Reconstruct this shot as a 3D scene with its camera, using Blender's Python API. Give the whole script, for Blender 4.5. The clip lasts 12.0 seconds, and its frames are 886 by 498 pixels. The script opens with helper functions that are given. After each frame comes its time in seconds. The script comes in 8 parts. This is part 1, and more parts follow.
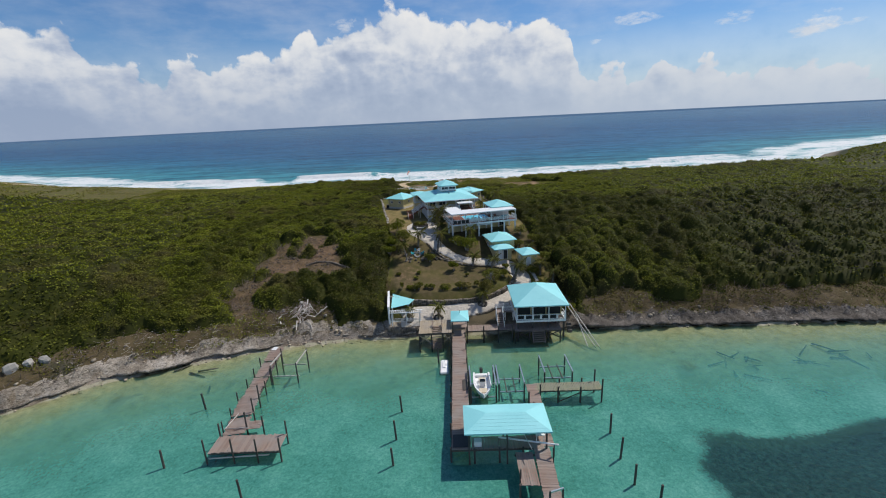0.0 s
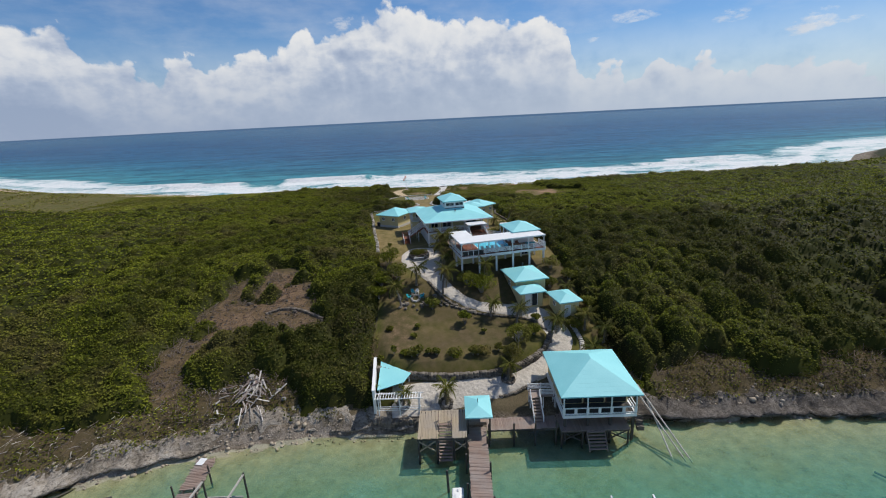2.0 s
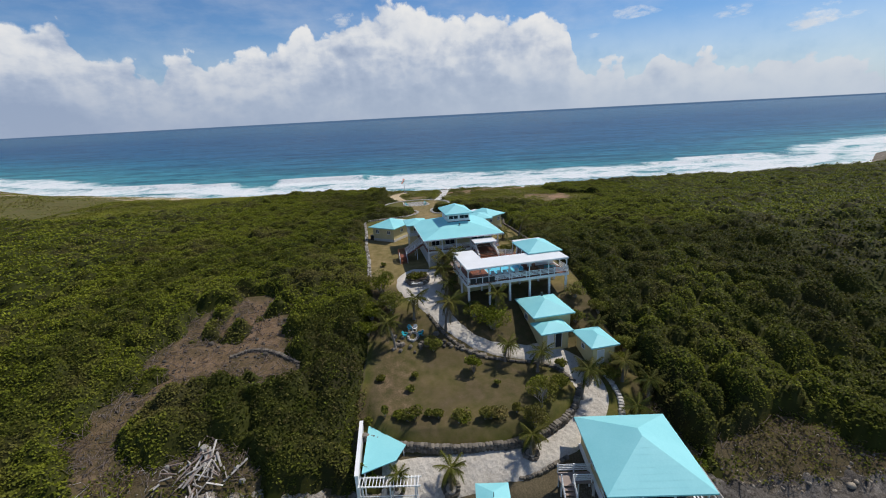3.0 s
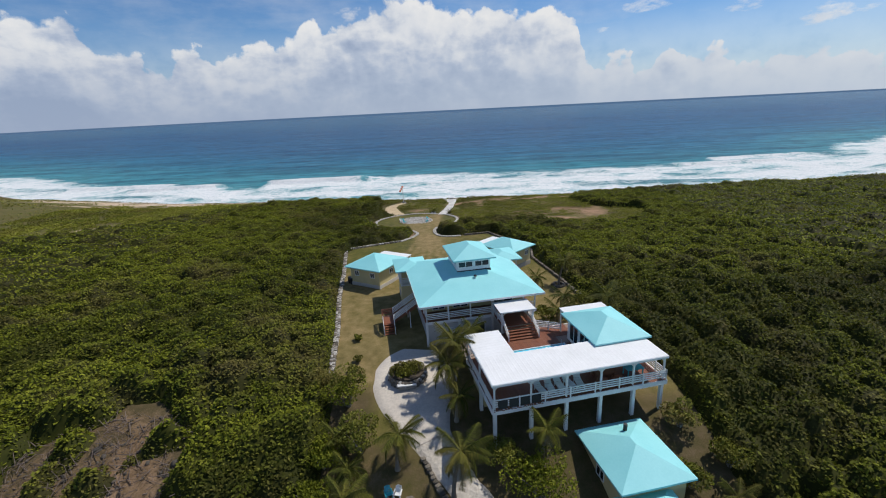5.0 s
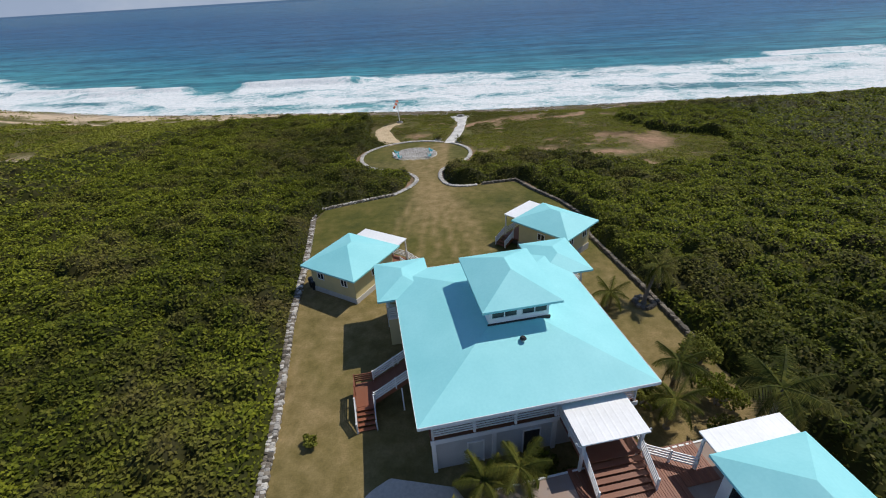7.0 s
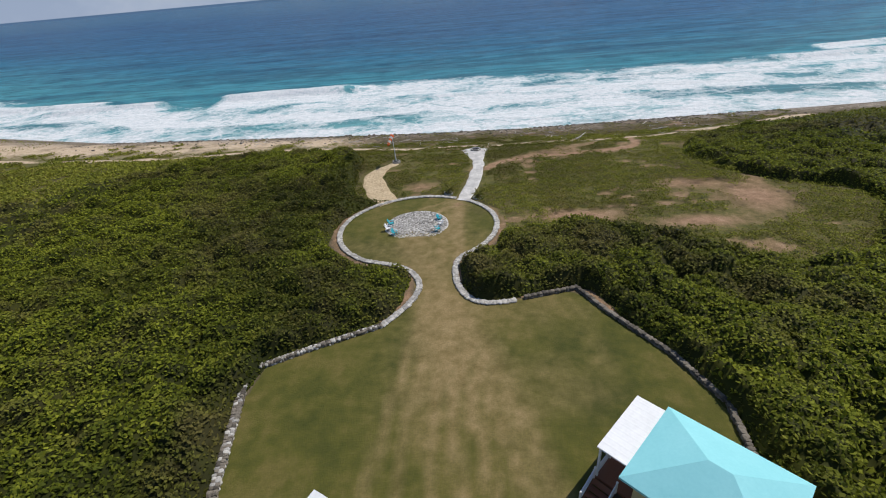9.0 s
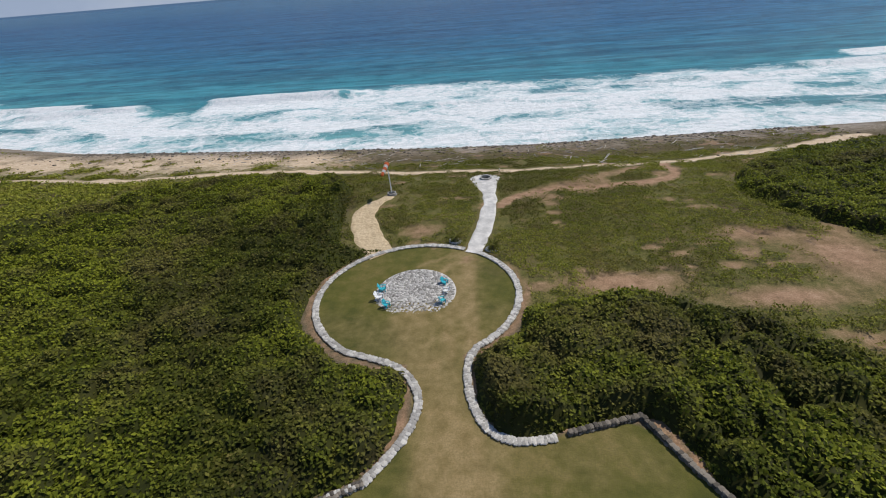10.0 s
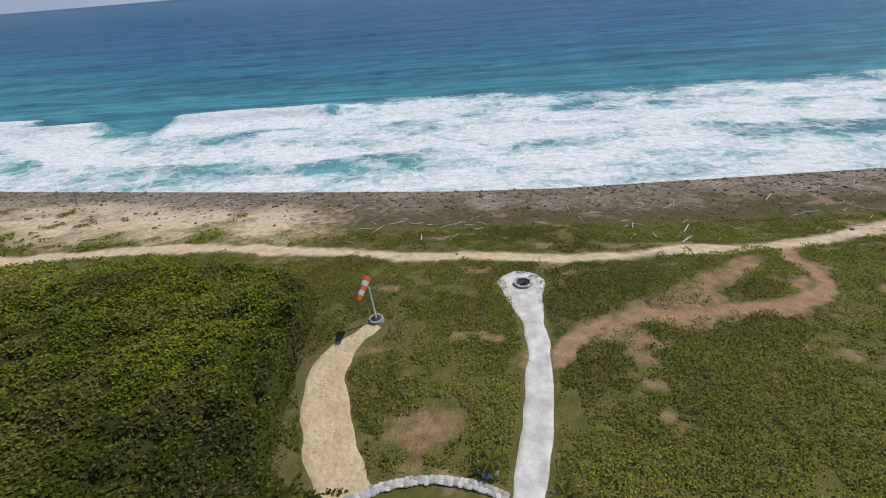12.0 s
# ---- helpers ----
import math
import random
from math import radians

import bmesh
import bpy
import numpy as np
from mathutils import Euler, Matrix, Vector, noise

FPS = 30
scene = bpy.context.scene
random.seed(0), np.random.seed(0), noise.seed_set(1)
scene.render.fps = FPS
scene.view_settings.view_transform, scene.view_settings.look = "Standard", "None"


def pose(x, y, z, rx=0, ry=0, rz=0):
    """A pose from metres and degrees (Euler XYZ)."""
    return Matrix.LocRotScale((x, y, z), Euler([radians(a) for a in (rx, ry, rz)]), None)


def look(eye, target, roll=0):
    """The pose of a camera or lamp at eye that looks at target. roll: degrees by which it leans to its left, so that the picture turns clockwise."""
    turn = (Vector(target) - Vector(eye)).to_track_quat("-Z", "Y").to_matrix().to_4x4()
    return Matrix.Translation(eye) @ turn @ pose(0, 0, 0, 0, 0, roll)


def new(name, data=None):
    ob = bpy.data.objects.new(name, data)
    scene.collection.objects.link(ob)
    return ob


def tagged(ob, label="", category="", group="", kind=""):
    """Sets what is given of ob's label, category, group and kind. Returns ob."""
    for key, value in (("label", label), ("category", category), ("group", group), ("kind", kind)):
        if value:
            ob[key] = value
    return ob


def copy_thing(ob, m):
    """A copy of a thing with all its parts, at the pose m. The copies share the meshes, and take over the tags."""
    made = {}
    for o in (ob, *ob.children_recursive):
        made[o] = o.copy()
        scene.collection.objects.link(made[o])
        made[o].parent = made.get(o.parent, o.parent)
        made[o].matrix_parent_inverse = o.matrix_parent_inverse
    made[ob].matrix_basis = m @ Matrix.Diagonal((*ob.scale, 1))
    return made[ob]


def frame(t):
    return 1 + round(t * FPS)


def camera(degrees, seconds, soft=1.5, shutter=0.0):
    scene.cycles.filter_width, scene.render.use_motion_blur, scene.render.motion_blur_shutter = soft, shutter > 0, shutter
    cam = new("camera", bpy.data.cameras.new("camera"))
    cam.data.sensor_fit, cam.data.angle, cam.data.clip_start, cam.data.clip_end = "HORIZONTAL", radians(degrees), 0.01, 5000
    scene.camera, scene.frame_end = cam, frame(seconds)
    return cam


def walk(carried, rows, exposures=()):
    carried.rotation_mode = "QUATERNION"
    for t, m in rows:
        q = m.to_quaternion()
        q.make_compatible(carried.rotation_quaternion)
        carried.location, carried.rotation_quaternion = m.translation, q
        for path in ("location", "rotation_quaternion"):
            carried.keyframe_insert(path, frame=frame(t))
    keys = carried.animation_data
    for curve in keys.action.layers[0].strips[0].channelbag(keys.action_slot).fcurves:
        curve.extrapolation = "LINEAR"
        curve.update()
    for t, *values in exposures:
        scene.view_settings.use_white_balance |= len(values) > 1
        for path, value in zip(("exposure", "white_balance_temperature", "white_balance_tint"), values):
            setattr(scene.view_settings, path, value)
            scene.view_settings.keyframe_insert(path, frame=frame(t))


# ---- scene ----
# ---- camera and its way ----
cam = camera(89.5, 12.0, 1.05)
PATH = [
    (0, (0.943, -0.45, 37.245), (0.889, 1.47, 36.686), -2.8),
    (0.5, (0.539, 5.945, 37.089), (0.486, 7.865, 36.531), -2.8),
    (1, (0.007, 12.499, 37.103), (-0.042, 14.418, 36.54), -2.8),
    (1.5, (-0.44, 18.861, 36.997), (-0.486, 20.78, 36.436), -2.8),
    (2, (-0.83, 25.636, 37.13), (-0.876, 27.554, 36.564), -2.9),
    (2.5, (-0.999, 32.512, 37.297), (-1.048, 34.428, 36.724), -3.1),
    (3, (-1.282, 39.359, 37.489), (-1.331, 41.273, 36.91), -3.0),
    (3.2, (-1.227, 42.176, 37.525), (-1.282, 44.089, 36.943), -2.9),
    (4.8, (-1.614, 65.649, 37.167), (-1.69, 67.556, 36.57), -2.9),
    (5, (-1.696, 68.505, 37.153), (-1.773, 70.412, 36.555), -2.9),
    (5.5, (-2.037, 75.254, 37.036), (-2.117, 77.16, 36.438), -2.9),
    (5.6, (-2.11, 76.631, 37.05), (-2.192, 78.536, 36.446), -2.92),
    (5.7, (-2.182, 78.008, 37.063), (-2.267, 79.909, 36.447), -2.94),
    (5.8, (-2.255, 79.386, 37.077), (-2.341, 81.277, 36.433), -2.96),
    (5.9, (-2.327, 80.763, 37.09), (-2.415, 82.636, 36.395), -2.98),
    (6, (-2.4, 82.14, 37.104), (-2.489, 83.986, 36.339), -3.0),
    (6.1, (-2.49, 83.545, 37.128), (-2.581, 85.356, 36.283), -3.08),
    (6.2, (-2.58, 84.951, 37.152), (-2.674, 86.726, 36.236), -3.16),
    (6.3, (-2.67, 86.356, 37.175), (-2.766, 88.107, 36.214), -3.24),
    (6.4, (-2.76, 87.762, 37.199), (-2.859, 89.496, 36.208), -3.32),
    (6.5, (-2.85, 89.167, 37.223), (-2.953, 90.896, 36.223), -3.4),
    (7, (-3.42, 96.158, 37.241), (-3.524, 97.884, 36.236), -3.4),
    (7.5, (-3.977, 103.315, 37.316), (-4.088, 105.039, 36.307), -3.8),
    (7.7, (-4.208, 106.33, 37.391), (-4.325, 108.051, 36.377), -4.2),
    (9.3, (-5.639, 130.015, 37.564), (-5.773, 131.728, 36.54), -5.1),
    (9.5, (-5.894, 132.926, 37.568), (-6.028, 134.638, 36.543), -5.1),
    (10, (-6.539, 140.476, 37.627), (-6.669, 142.186, 36.597), -4.6),
    (10.5, (-7.183, 148.022, 37.677), (-7.317, 149.728, 36.643), -4.9),
    (11, (-7.833, 155.415, 37.83), (-7.965, 157.117, 36.787), -4.9),
    (11.5, (-8.392, 162.875, 37.735), (-8.526, 164.576, 36.692), -4.8),
    (12, (-8.949, 170.177, 37.676), (-9.082, 171.879, 36.635), -4.7),
]
walk(cam, [(t, look(eye, target, roll)) for t, eye, target, roll in PATH])

# ---- world, sun, exposure ----
TO_SUN = Vector((0.60, 0.38, 1.0)).normalized()
SUN_AZ = math.atan2(TO_SUN.x, TO_SUN.y)
SUN_EL = math.asin(TO_SUN.z)
scene.view_settings.exposure = 0.0

sun_data = bpy.data.lights.new("sun", "SUN")
sun_data.energy, sun_data.angle, sun_data.color = 3.6, radians(0.5), (1.0, 0.95, 0.87)
sun = new("sun", sun_data)
sun.matrix_world = look(TO_SUN * 300, (0, 0, 0))


class Nodes:
    """Small helper to write node trees in one line a node."""

    def __init__(self, tree):
        self.tree = tree
        tree.nodes.clear()

    def add(self, kind, links=None, **props):
        n = self.tree.nodes.new(kind)
        for k, v in props.items():
            setattr(n, k, v)
        for k, v in (links or {}).items():
            self.put(n.inputs[k], v)
        return n

    def put(self, socket, v):
        if isinstance(v, bpy.types.NodeSocket):
            self.tree.links.new(v, socket)
        elif isinstance(v, (tuple, list)) and len(v) == 3 and socket.type == "RGBA":
            socket.default_value = (*v, 1)
        else:
            socket.default_value = v

    def math(self, op, a, b=0.0, c=0.0, clamp=False):
        n = self.add("ShaderNodeMath", operation=op, use_clamp=clamp)
        for i, v in enumerate((a, b, c)):
            self.put(n.inputs[i], v)
        return n.outputs[0]

    def ramp(self, fac, stops, mode="LINEAR"):
        n = self.add("ShaderNodeValToRGB")
        n.color_ramp.interpolation = mode
        els = n.color_ramp.elements
        while len(els) < len(stops):
            els.new(0.5)
        for e, (p, c) in zip(els, stops):
            e.position = p
            e.color = (*c, 1) if isinstance(c, tuple) else (c, c, c, 1)
        self.put(n.inputs[0], fac)
        return n.outputs[0]

    def mix(self, fac, a, b, blend="MIX"):
        n = self.add("ShaderNodeMix", data_type="RGBA", blend_type=blend)
        self.put(n.inputs[0], fac)
        self.put(n.inputs[6], a)
        self.put(n.inputs[7], b)
        return n.outputs[2]

    def noise(self, vec, scale, detail=4.0, rough=0.55, dist=0.0):
        n = self.add("ShaderNodeTexNoise", {"Vector": vec, "Scale": scale, "Detail": detail, "Roughness": rough, "Distortion": dist})
        return n.outputs[0]

    def span(self, v, lo, hi, a=0.0, b=1.0):
        n = self.add("ShaderNodeMapRange", {"Value": v, "From Min": lo, "From Max": hi, "To Min": a, "To Max": b})
        return n.outputs[0]


world = bpy.data.worlds.new("sky")
scene.world = world
world.use_nodes = True
W = Nodes(world.node_tree)
sky = W.add("ShaderNodeTexSky", sky_type="NISHITA", sun_disc=False, sun_elevation=SUN_EL, sun_rotation=SUN_AZ, altitude=0.0, air_density=1.0, dust_density=0.25, ozone_density=3.5)
ray = W.add("ShaderNodeTexCoord").outputs["Generated"]
xyz = W.add("ShaderNodeSeparateXYZ", {0: ray})
azim = W.math("ARCTAN2", xyz.outputs[0], xyz.outputs[1])
elev = W.math("ARCSINE", xyz.outputs[2])
SMALL_CLOUDS = [(0.366, 0.163, 0.052, 0.013, 0.90), (0.296, 0.129, 0.030, 0.007, 0.80), (0.525, 0.144, 0.045, 0.013, 0.80), (0.629, 0.108, 0.045, 0.022, 1.00), (0.648, 0.121, 0.034, 0.024, 1.00), (0.691, 0.115, 0.040, 0.008, 0.60), (-0.210, 0.183, 0.034, 0.022, 0.55)]
top = W.add("ShaderNodeFloatCurve", {"Value": W.span(azim, radians(-52), radians(52))})
CLOUD_TOPS = [(-50.0, 7.6), (-43.4, 8.9), (-42.0, 10.1), (-38.6, 9.9), (-37.6, 8.3), (-36.0, 6.8), (-33.7, 6.3), (-31.0, 6.0), (-30.2, 7.3), (-28.6, 7.3), (-26.6, 6.5), (-23.0, 6.6), (-21.0, 8.0), (-17.0, 9.2), (-16.0, 9.9), (-14.5, 9.3), (-10.8, 10.3), (-6.7, 11.8), (-4.4, 11.7), (-1.4, 11.1), (0.4, 10.4), (5.4, 10.8), (7.9, 10.5), (11.6, 9.9), (14.2, 8.9), (14.8, 5.8), (16.7, 4.3), (19.3, 5.5), (21.8, 4.1), (23.4, 5.9), (25.1, 4.2), (28.1, 4.3), (30.5, 3.4), (32.1, 4.3), (35.0, 3.7), (38.5, 3.9), (40.8, 2.8)]
pts = top.mapping.curves[0].points
while len(pts) < len(CLOUD_TOPS):
    pts.new(0.5, 0.5)
for p, (a, e) in zip(pts, CLOUD_TOPS):
    p.location = ((a + 52) / 104, e / 20)
    p.handle_type = "AUTO_CLAMPED"
top.mapping.update()
limit = W.math("MULTIPLY_ADD", top.outputs[0], radians(20), 0.008)
dome = W.add("ShaderNodeCombineXYZ", {0: azim, 1: elev}).outputs[0]


def billows(at):
    """Rounded heads of cumulus at three sizes, centred on nought."""
    curl = W.add("ShaderNodeTexNoise", {"Vector": at, "Scale": 11.0, "Detail": 5.0, "Roughness": 0.6}).outputs[1]
    bent = W.add("ShaderNodeMix", {"Factor": 0.055, 4: at, 5: curl}, data_type="VECTOR").outputs[1]
    total = 0.0
    for scale, high in ((13.0, 0.055), (29.0, 0.034), (66.0, 0.019)):
        d = W.add("ShaderNodeTexVoronoi", {"Vector": bent, "Scale": scale, "Smoothness": 0.35}, feature="SMOOTH_F1").outputs[0]
        total = W.math("ADD", total, W.math("MULTIPLY", W.math("SUBTRACT", 0.42, d), high))
    return W.math("ADD", total, W.math("MULTIPLY", W.math("SUBTRACT", W.noise(at, 120.0, 5.0, 0.65), 0.5), 0.016))


here = billows(dome)
toward_sun = billows(W.add("ShaderNodeVectorMath", {0: dome, 1: (0.012, 0.020, 0.0)}, operation="ADD").outputs[0])
depth_in = W.math("SUBTRACT", W.math("ADD", limit, here), elev)
mask = W.add("ShaderNodeMapRange", {"Value": depth_in, "From Min": -0.002, "From Max": 0.014}, interpolation_type="SMOOTHSTEP").outputs[0]
# small loose clouds in the open blue
loose = 0.0
for a, e, wide, high, dense in SMALL_CLOUDS:
    off = W.math("ADD", W.math("POWER", W.math("DIVIDE", W.math("SUBTRACT", azim, a), wide), 2.0), W.math("POWER", W.math("DIVIDE", W.math("SUBTRACT", elev, e), high), 2.0))
    loose = W.math("MAXIMUM", loose, W.math("MULTIPLY", W.math("SUBTRACT", 1.0, off), dense))
ragged = W.noise(W.add("ShaderNodeMapping", {"Vector": dome, "Scale": (1.0, 2.2, 1.0)}).outputs[0], 26.0, 7.0, 0.65)
thin = W.math("MULTIPLY", W.span(W.math("ADD", loose, W.math("MULTIPLY", W.math("SUBTRACT", ragged, 0.5), 4.2)), 0.2, 1.5, 0.0, 0.85), W.span(loose, 0.0, 0.45))
veil = W.ramp(W.noise(W.add("ShaderNodeMapping", {"Vector": dome, "Scale": (1.0, 3.0, 1.0)}).outputs[0], 5.0, 6.0, 0.6), [(0.42, 0.0), (0.85, 0.40)])
shade = W.noise(W.add("ShaderNodeMapping", {"Vector": dome, "Scale": (1.0, 1.9, 1.0), "Location": (0.4, 0.2, 0)}).outputs[0], 7.0, 6.0, 0.58)
lit = W.math("ADD", W.math("MULTIPLY", W.math("SUBTRACT", here, toward_sun), 9.0), W.span(depth_in, 0.0, 0.15, 0.95, 0.36))
lit = W.math("SUBTRACT", lit, W.math("MULTIPLY", W.span(shade, 0.42, 0.66), W.span(azim, -0.75, 0.35, 0.62, 0.34)), clamp=True)
cloud_col = W.ramp(lit, [(0.0, (0.36, 0.45, 0.63)), (0.35, (0.55, 0.63, 0.78)), (0.7, (0.86, 0.89, 0.94)), (1.0, (1.0, 1.0, 1.0))])
haze_col = W.mix(W.span(azim, -0.7, 0.7), (0.40, 0.49, 0.67), (0.62, 0.71, 0.84))
cloud_col = W.mix(W.span(elev, 0.005, 0.13, 0.85, 0.0), cloud_col, haze_col)
low_haze = W.span(elev, 0.0, 0.16, 0.85, 0.0)
mask = W.math("MAXIMUM", mask, low_haze)
thin = W.math("MAXIMUM", thin, veil)
sky_bg = W.add("ShaderNodeBackground", {"Color": W.mix(1.0, sky.outputs[0], (0.66, 0.88, 1.12), "MULTIPLY"), "Strength": 0.085})
cloud_bg = W.add("ShaderNodeBackground", {"Color": cloud_col, "Strength": 0.80})
m1 = W.add("ShaderNodeMixShader", {0: W.math("MAXIMUM", W.math("MULTIPLY", mask, 0.97), thin), 1: sky_bg.outputs[0], 2: cloud_bg.outputs[0]})
sea_bg = W.add("ShaderNodeBackground", {"Color": (0.085, 0.155, 0.27), "Strength": 1.0})
m2 = W.add("ShaderNodeMixShader", {0: W.span(elev, -0.0036, -0.0026, 1.0, 0.0), 1: m1.outputs[0], 2: sea_bg.outputs[0]})
W.add("ShaderNodeOutputWorld", {0: m2.outputs[0]})
# ---- materials ----
def material(name):
    m = bpy.data.materials.new(name)
    m.use_nodes = True
    return m, Nodes(m.node_tree)


def finish(N, col, rough=0.8, bump=None, strength=0.3, dist=0.02, metal=0.0, spec=0.5):
    links = {"Base Color": col, "Roughness": rough, "Metallic": metal, "Specular IOR Level": spec}
    if bump is not None:
        links["Normal"] = N.add("ShaderNodeBump", {"Strength": strength, "Distance": dist, "Height": bump}).outputs[0]
    b = N.add("ShaderNodeBsdfPrincipled", links)
    N.add("ShaderNodeOutputMaterial", {0: b.outputs[0]})
    return b


def where(N):
    return N.add("ShaderNodeNewGeometry").outputs["Position"]


def trodden(name, col, dark):
    """Loose sand or shell marked by many feet and wheels."""
    m, N = material(name)
    p = where(N)
    pits = N.add("ShaderNodeTexVoronoi", {"Vector": p, "Scale": 1.9, "Randomness": 1.0}).outputs[0]
    small, big = N.noise(p, 5.0, 6, 0.7), N.noise(p, 0.5, 4)
    f = N.math("ADD", N.math("MULTIPLY", small, 0.6), N.math("MULTIPLY", big, 0.4))
    c = N.mix(N.ramp(f, [(0.35, 0.75), (0.6, 0.0)]), col, dark)
    # Hollows take the darker tone, so their shade is put into the colour.
    c = N.mix(N.ramp(pits, [(0.05, 0.6), (0.30, 0.0)]), c, dark)
    finish(N, c, 0.95, N.math("ADD", pits, N.math("MULTIPLY", small, 0.6)), 0.9, 0.10, spec=0.2)
    return m


def plain(name, col, rough=0.6, var=0.18, scale=3.0, metal=0.0, bump=0.15, random_by=True):
    """A painted or natural surface: two scales of colour change and a fine relief."""
    m, N = material(name)
    p = N.add("ShaderNodeTexCoord").outputs["Object"]
    big, small = N.noise(p, scale * 0.3, 3), N.noise(p, scale * 5, 5)
    f = N.math("ADD", N.math("MULTIPLY", big, 0.6), N.math("MULTIPLY", small, 0.4))
    if random_by:
        r = N.add("ShaderNodeObjectInfo").outputs["Random"]
        f = N.math("ADD", f, N.math("MULTIPLY", N.math("SUBTRACT", r, 0.5), 0.5))
    dark = tuple(c * (1 - var) for c in col)
    light = tuple(min(1, c * (1 + var)) for c in col)
    finish(N, N.ramp(f, [(0.3, dark), (0.7, light)]), rough, small, bump, 0.01, metal)
    return m


def wood(name, a, b, grey, rough=0.75):
    """Weathered boards: each piece its own tone, streaks along it."""
    m, N = material(name)
    p = N.add("ShaderNodeTexCoord").outputs["Object"]
    r = N.add("ShaderNodeObjectInfo").outputs["Random"]
    streak = N.noise(N.add("ShaderNodeMapping", {"Vector": p, "Scale": (9, 9, 1.5)}).outputs[0], 2.0, 6)
    blot = N.noise(where(N), 0.5, 4)
    isl = N.add("ShaderNodeNewGeometry").outputs["Random Per Island"]
    col = N.mix(N.math("FRACT", N.math("ADD", r, isl)), a, b)
    col = N.mix(N.ramp(blot, [(0.4, 0.0), (0.65, 0.8)]), col, grey)
    col = N.mix(N.math("MULTIPLY", streak, 0.45), col, tuple(c * 0.5 for c in a))
    finish(N, col, rough, streak, 0.4, 0.01)
    return m


def roof_metal():
    m, N = material("turquoise_roof")
    p = where(N)
    big, small = N.noise(p, 0.35, 4), N.noise(p, 6.0, 5)
    col = N.ramp(N.math("ADD", N.math("MULTIPLY", big, 0.65), N.math("MULTIPLY", small, 0.35)), [(0.35, (0.245, 0.63, 0.65)), (0.65, (0.305, 0.70, 0.715))])
    finish(N, col, 0.62, small, 0.08, 0.01)
    return m


def white_roof():
    m, N = material("white_roof")
    p = where(N)
    big, small = N.noise(p, 0.5, 4), N.noise(p, 5.0, 5)
    col = N.ramp(N.math("ADD", N.math("MULTIPLY", big, 0.6), N.math("MULTIPLY", small, 0.4)), [(0.30, (0.70, 0.70, 0.68)), (0.62, (0.82, 0.82, 0.81))])
    finish(N, col, 0.5, small, 0.12, 0.01)
    return m


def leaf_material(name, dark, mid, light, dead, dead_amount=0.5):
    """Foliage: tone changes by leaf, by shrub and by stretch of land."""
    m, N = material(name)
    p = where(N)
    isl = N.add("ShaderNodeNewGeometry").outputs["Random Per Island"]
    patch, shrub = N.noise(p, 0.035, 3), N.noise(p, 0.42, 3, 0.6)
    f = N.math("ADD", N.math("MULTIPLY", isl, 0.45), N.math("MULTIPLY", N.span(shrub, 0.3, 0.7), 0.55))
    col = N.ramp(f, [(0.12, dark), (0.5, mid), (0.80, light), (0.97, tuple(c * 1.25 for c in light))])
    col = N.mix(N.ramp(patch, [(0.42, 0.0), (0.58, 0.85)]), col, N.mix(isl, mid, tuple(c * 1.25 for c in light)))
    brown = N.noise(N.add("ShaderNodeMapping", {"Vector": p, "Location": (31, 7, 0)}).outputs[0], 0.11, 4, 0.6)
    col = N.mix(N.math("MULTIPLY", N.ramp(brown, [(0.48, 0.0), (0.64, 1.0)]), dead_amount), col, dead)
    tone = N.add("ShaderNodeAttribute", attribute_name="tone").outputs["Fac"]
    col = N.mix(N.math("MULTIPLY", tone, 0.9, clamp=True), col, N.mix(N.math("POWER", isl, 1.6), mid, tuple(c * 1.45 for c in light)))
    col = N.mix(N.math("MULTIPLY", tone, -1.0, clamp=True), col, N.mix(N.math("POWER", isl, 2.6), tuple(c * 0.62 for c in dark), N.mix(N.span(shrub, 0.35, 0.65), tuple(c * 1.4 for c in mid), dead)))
    b = N.add("ShaderNodeBsdfPrincipled", {"Base Color": col, "Roughness": 0.65, "Specular IOR Level": 0.08})
    glow = N.add("ShaderNodeBsdfTranslucent", {0: N.mix(0.5, col, light)})
    both = N.add("ShaderNodeMixShader", {0: 0.22, 1: b.outputs[0], 2: glow.outputs[0]})
    N.add("ShaderNodeOutputMaterial", {0: both.outputs[0]})
    return m


def cloth(name, col):
    """Thin sun-bleached fabric that lets light through."""
    m, N = material(name)
    c = N.ramp(N.noise(where(N), 3.0, 4), [(0.3, tuple(v * 0.85 for v in col)), (0.7, col)])
    a = N.add("ShaderNodeBsdfDiffuse", {0: c})
    b = N.add("ShaderNodeBsdfTranslucent", {0: c})
    N.add("ShaderNodeOutputMaterial", {0: N.add("ShaderNodeMixShader", {0: 0.45, 1: a.outputs[0], 2: b.outputs[0]}).outputs[0]})
    return m


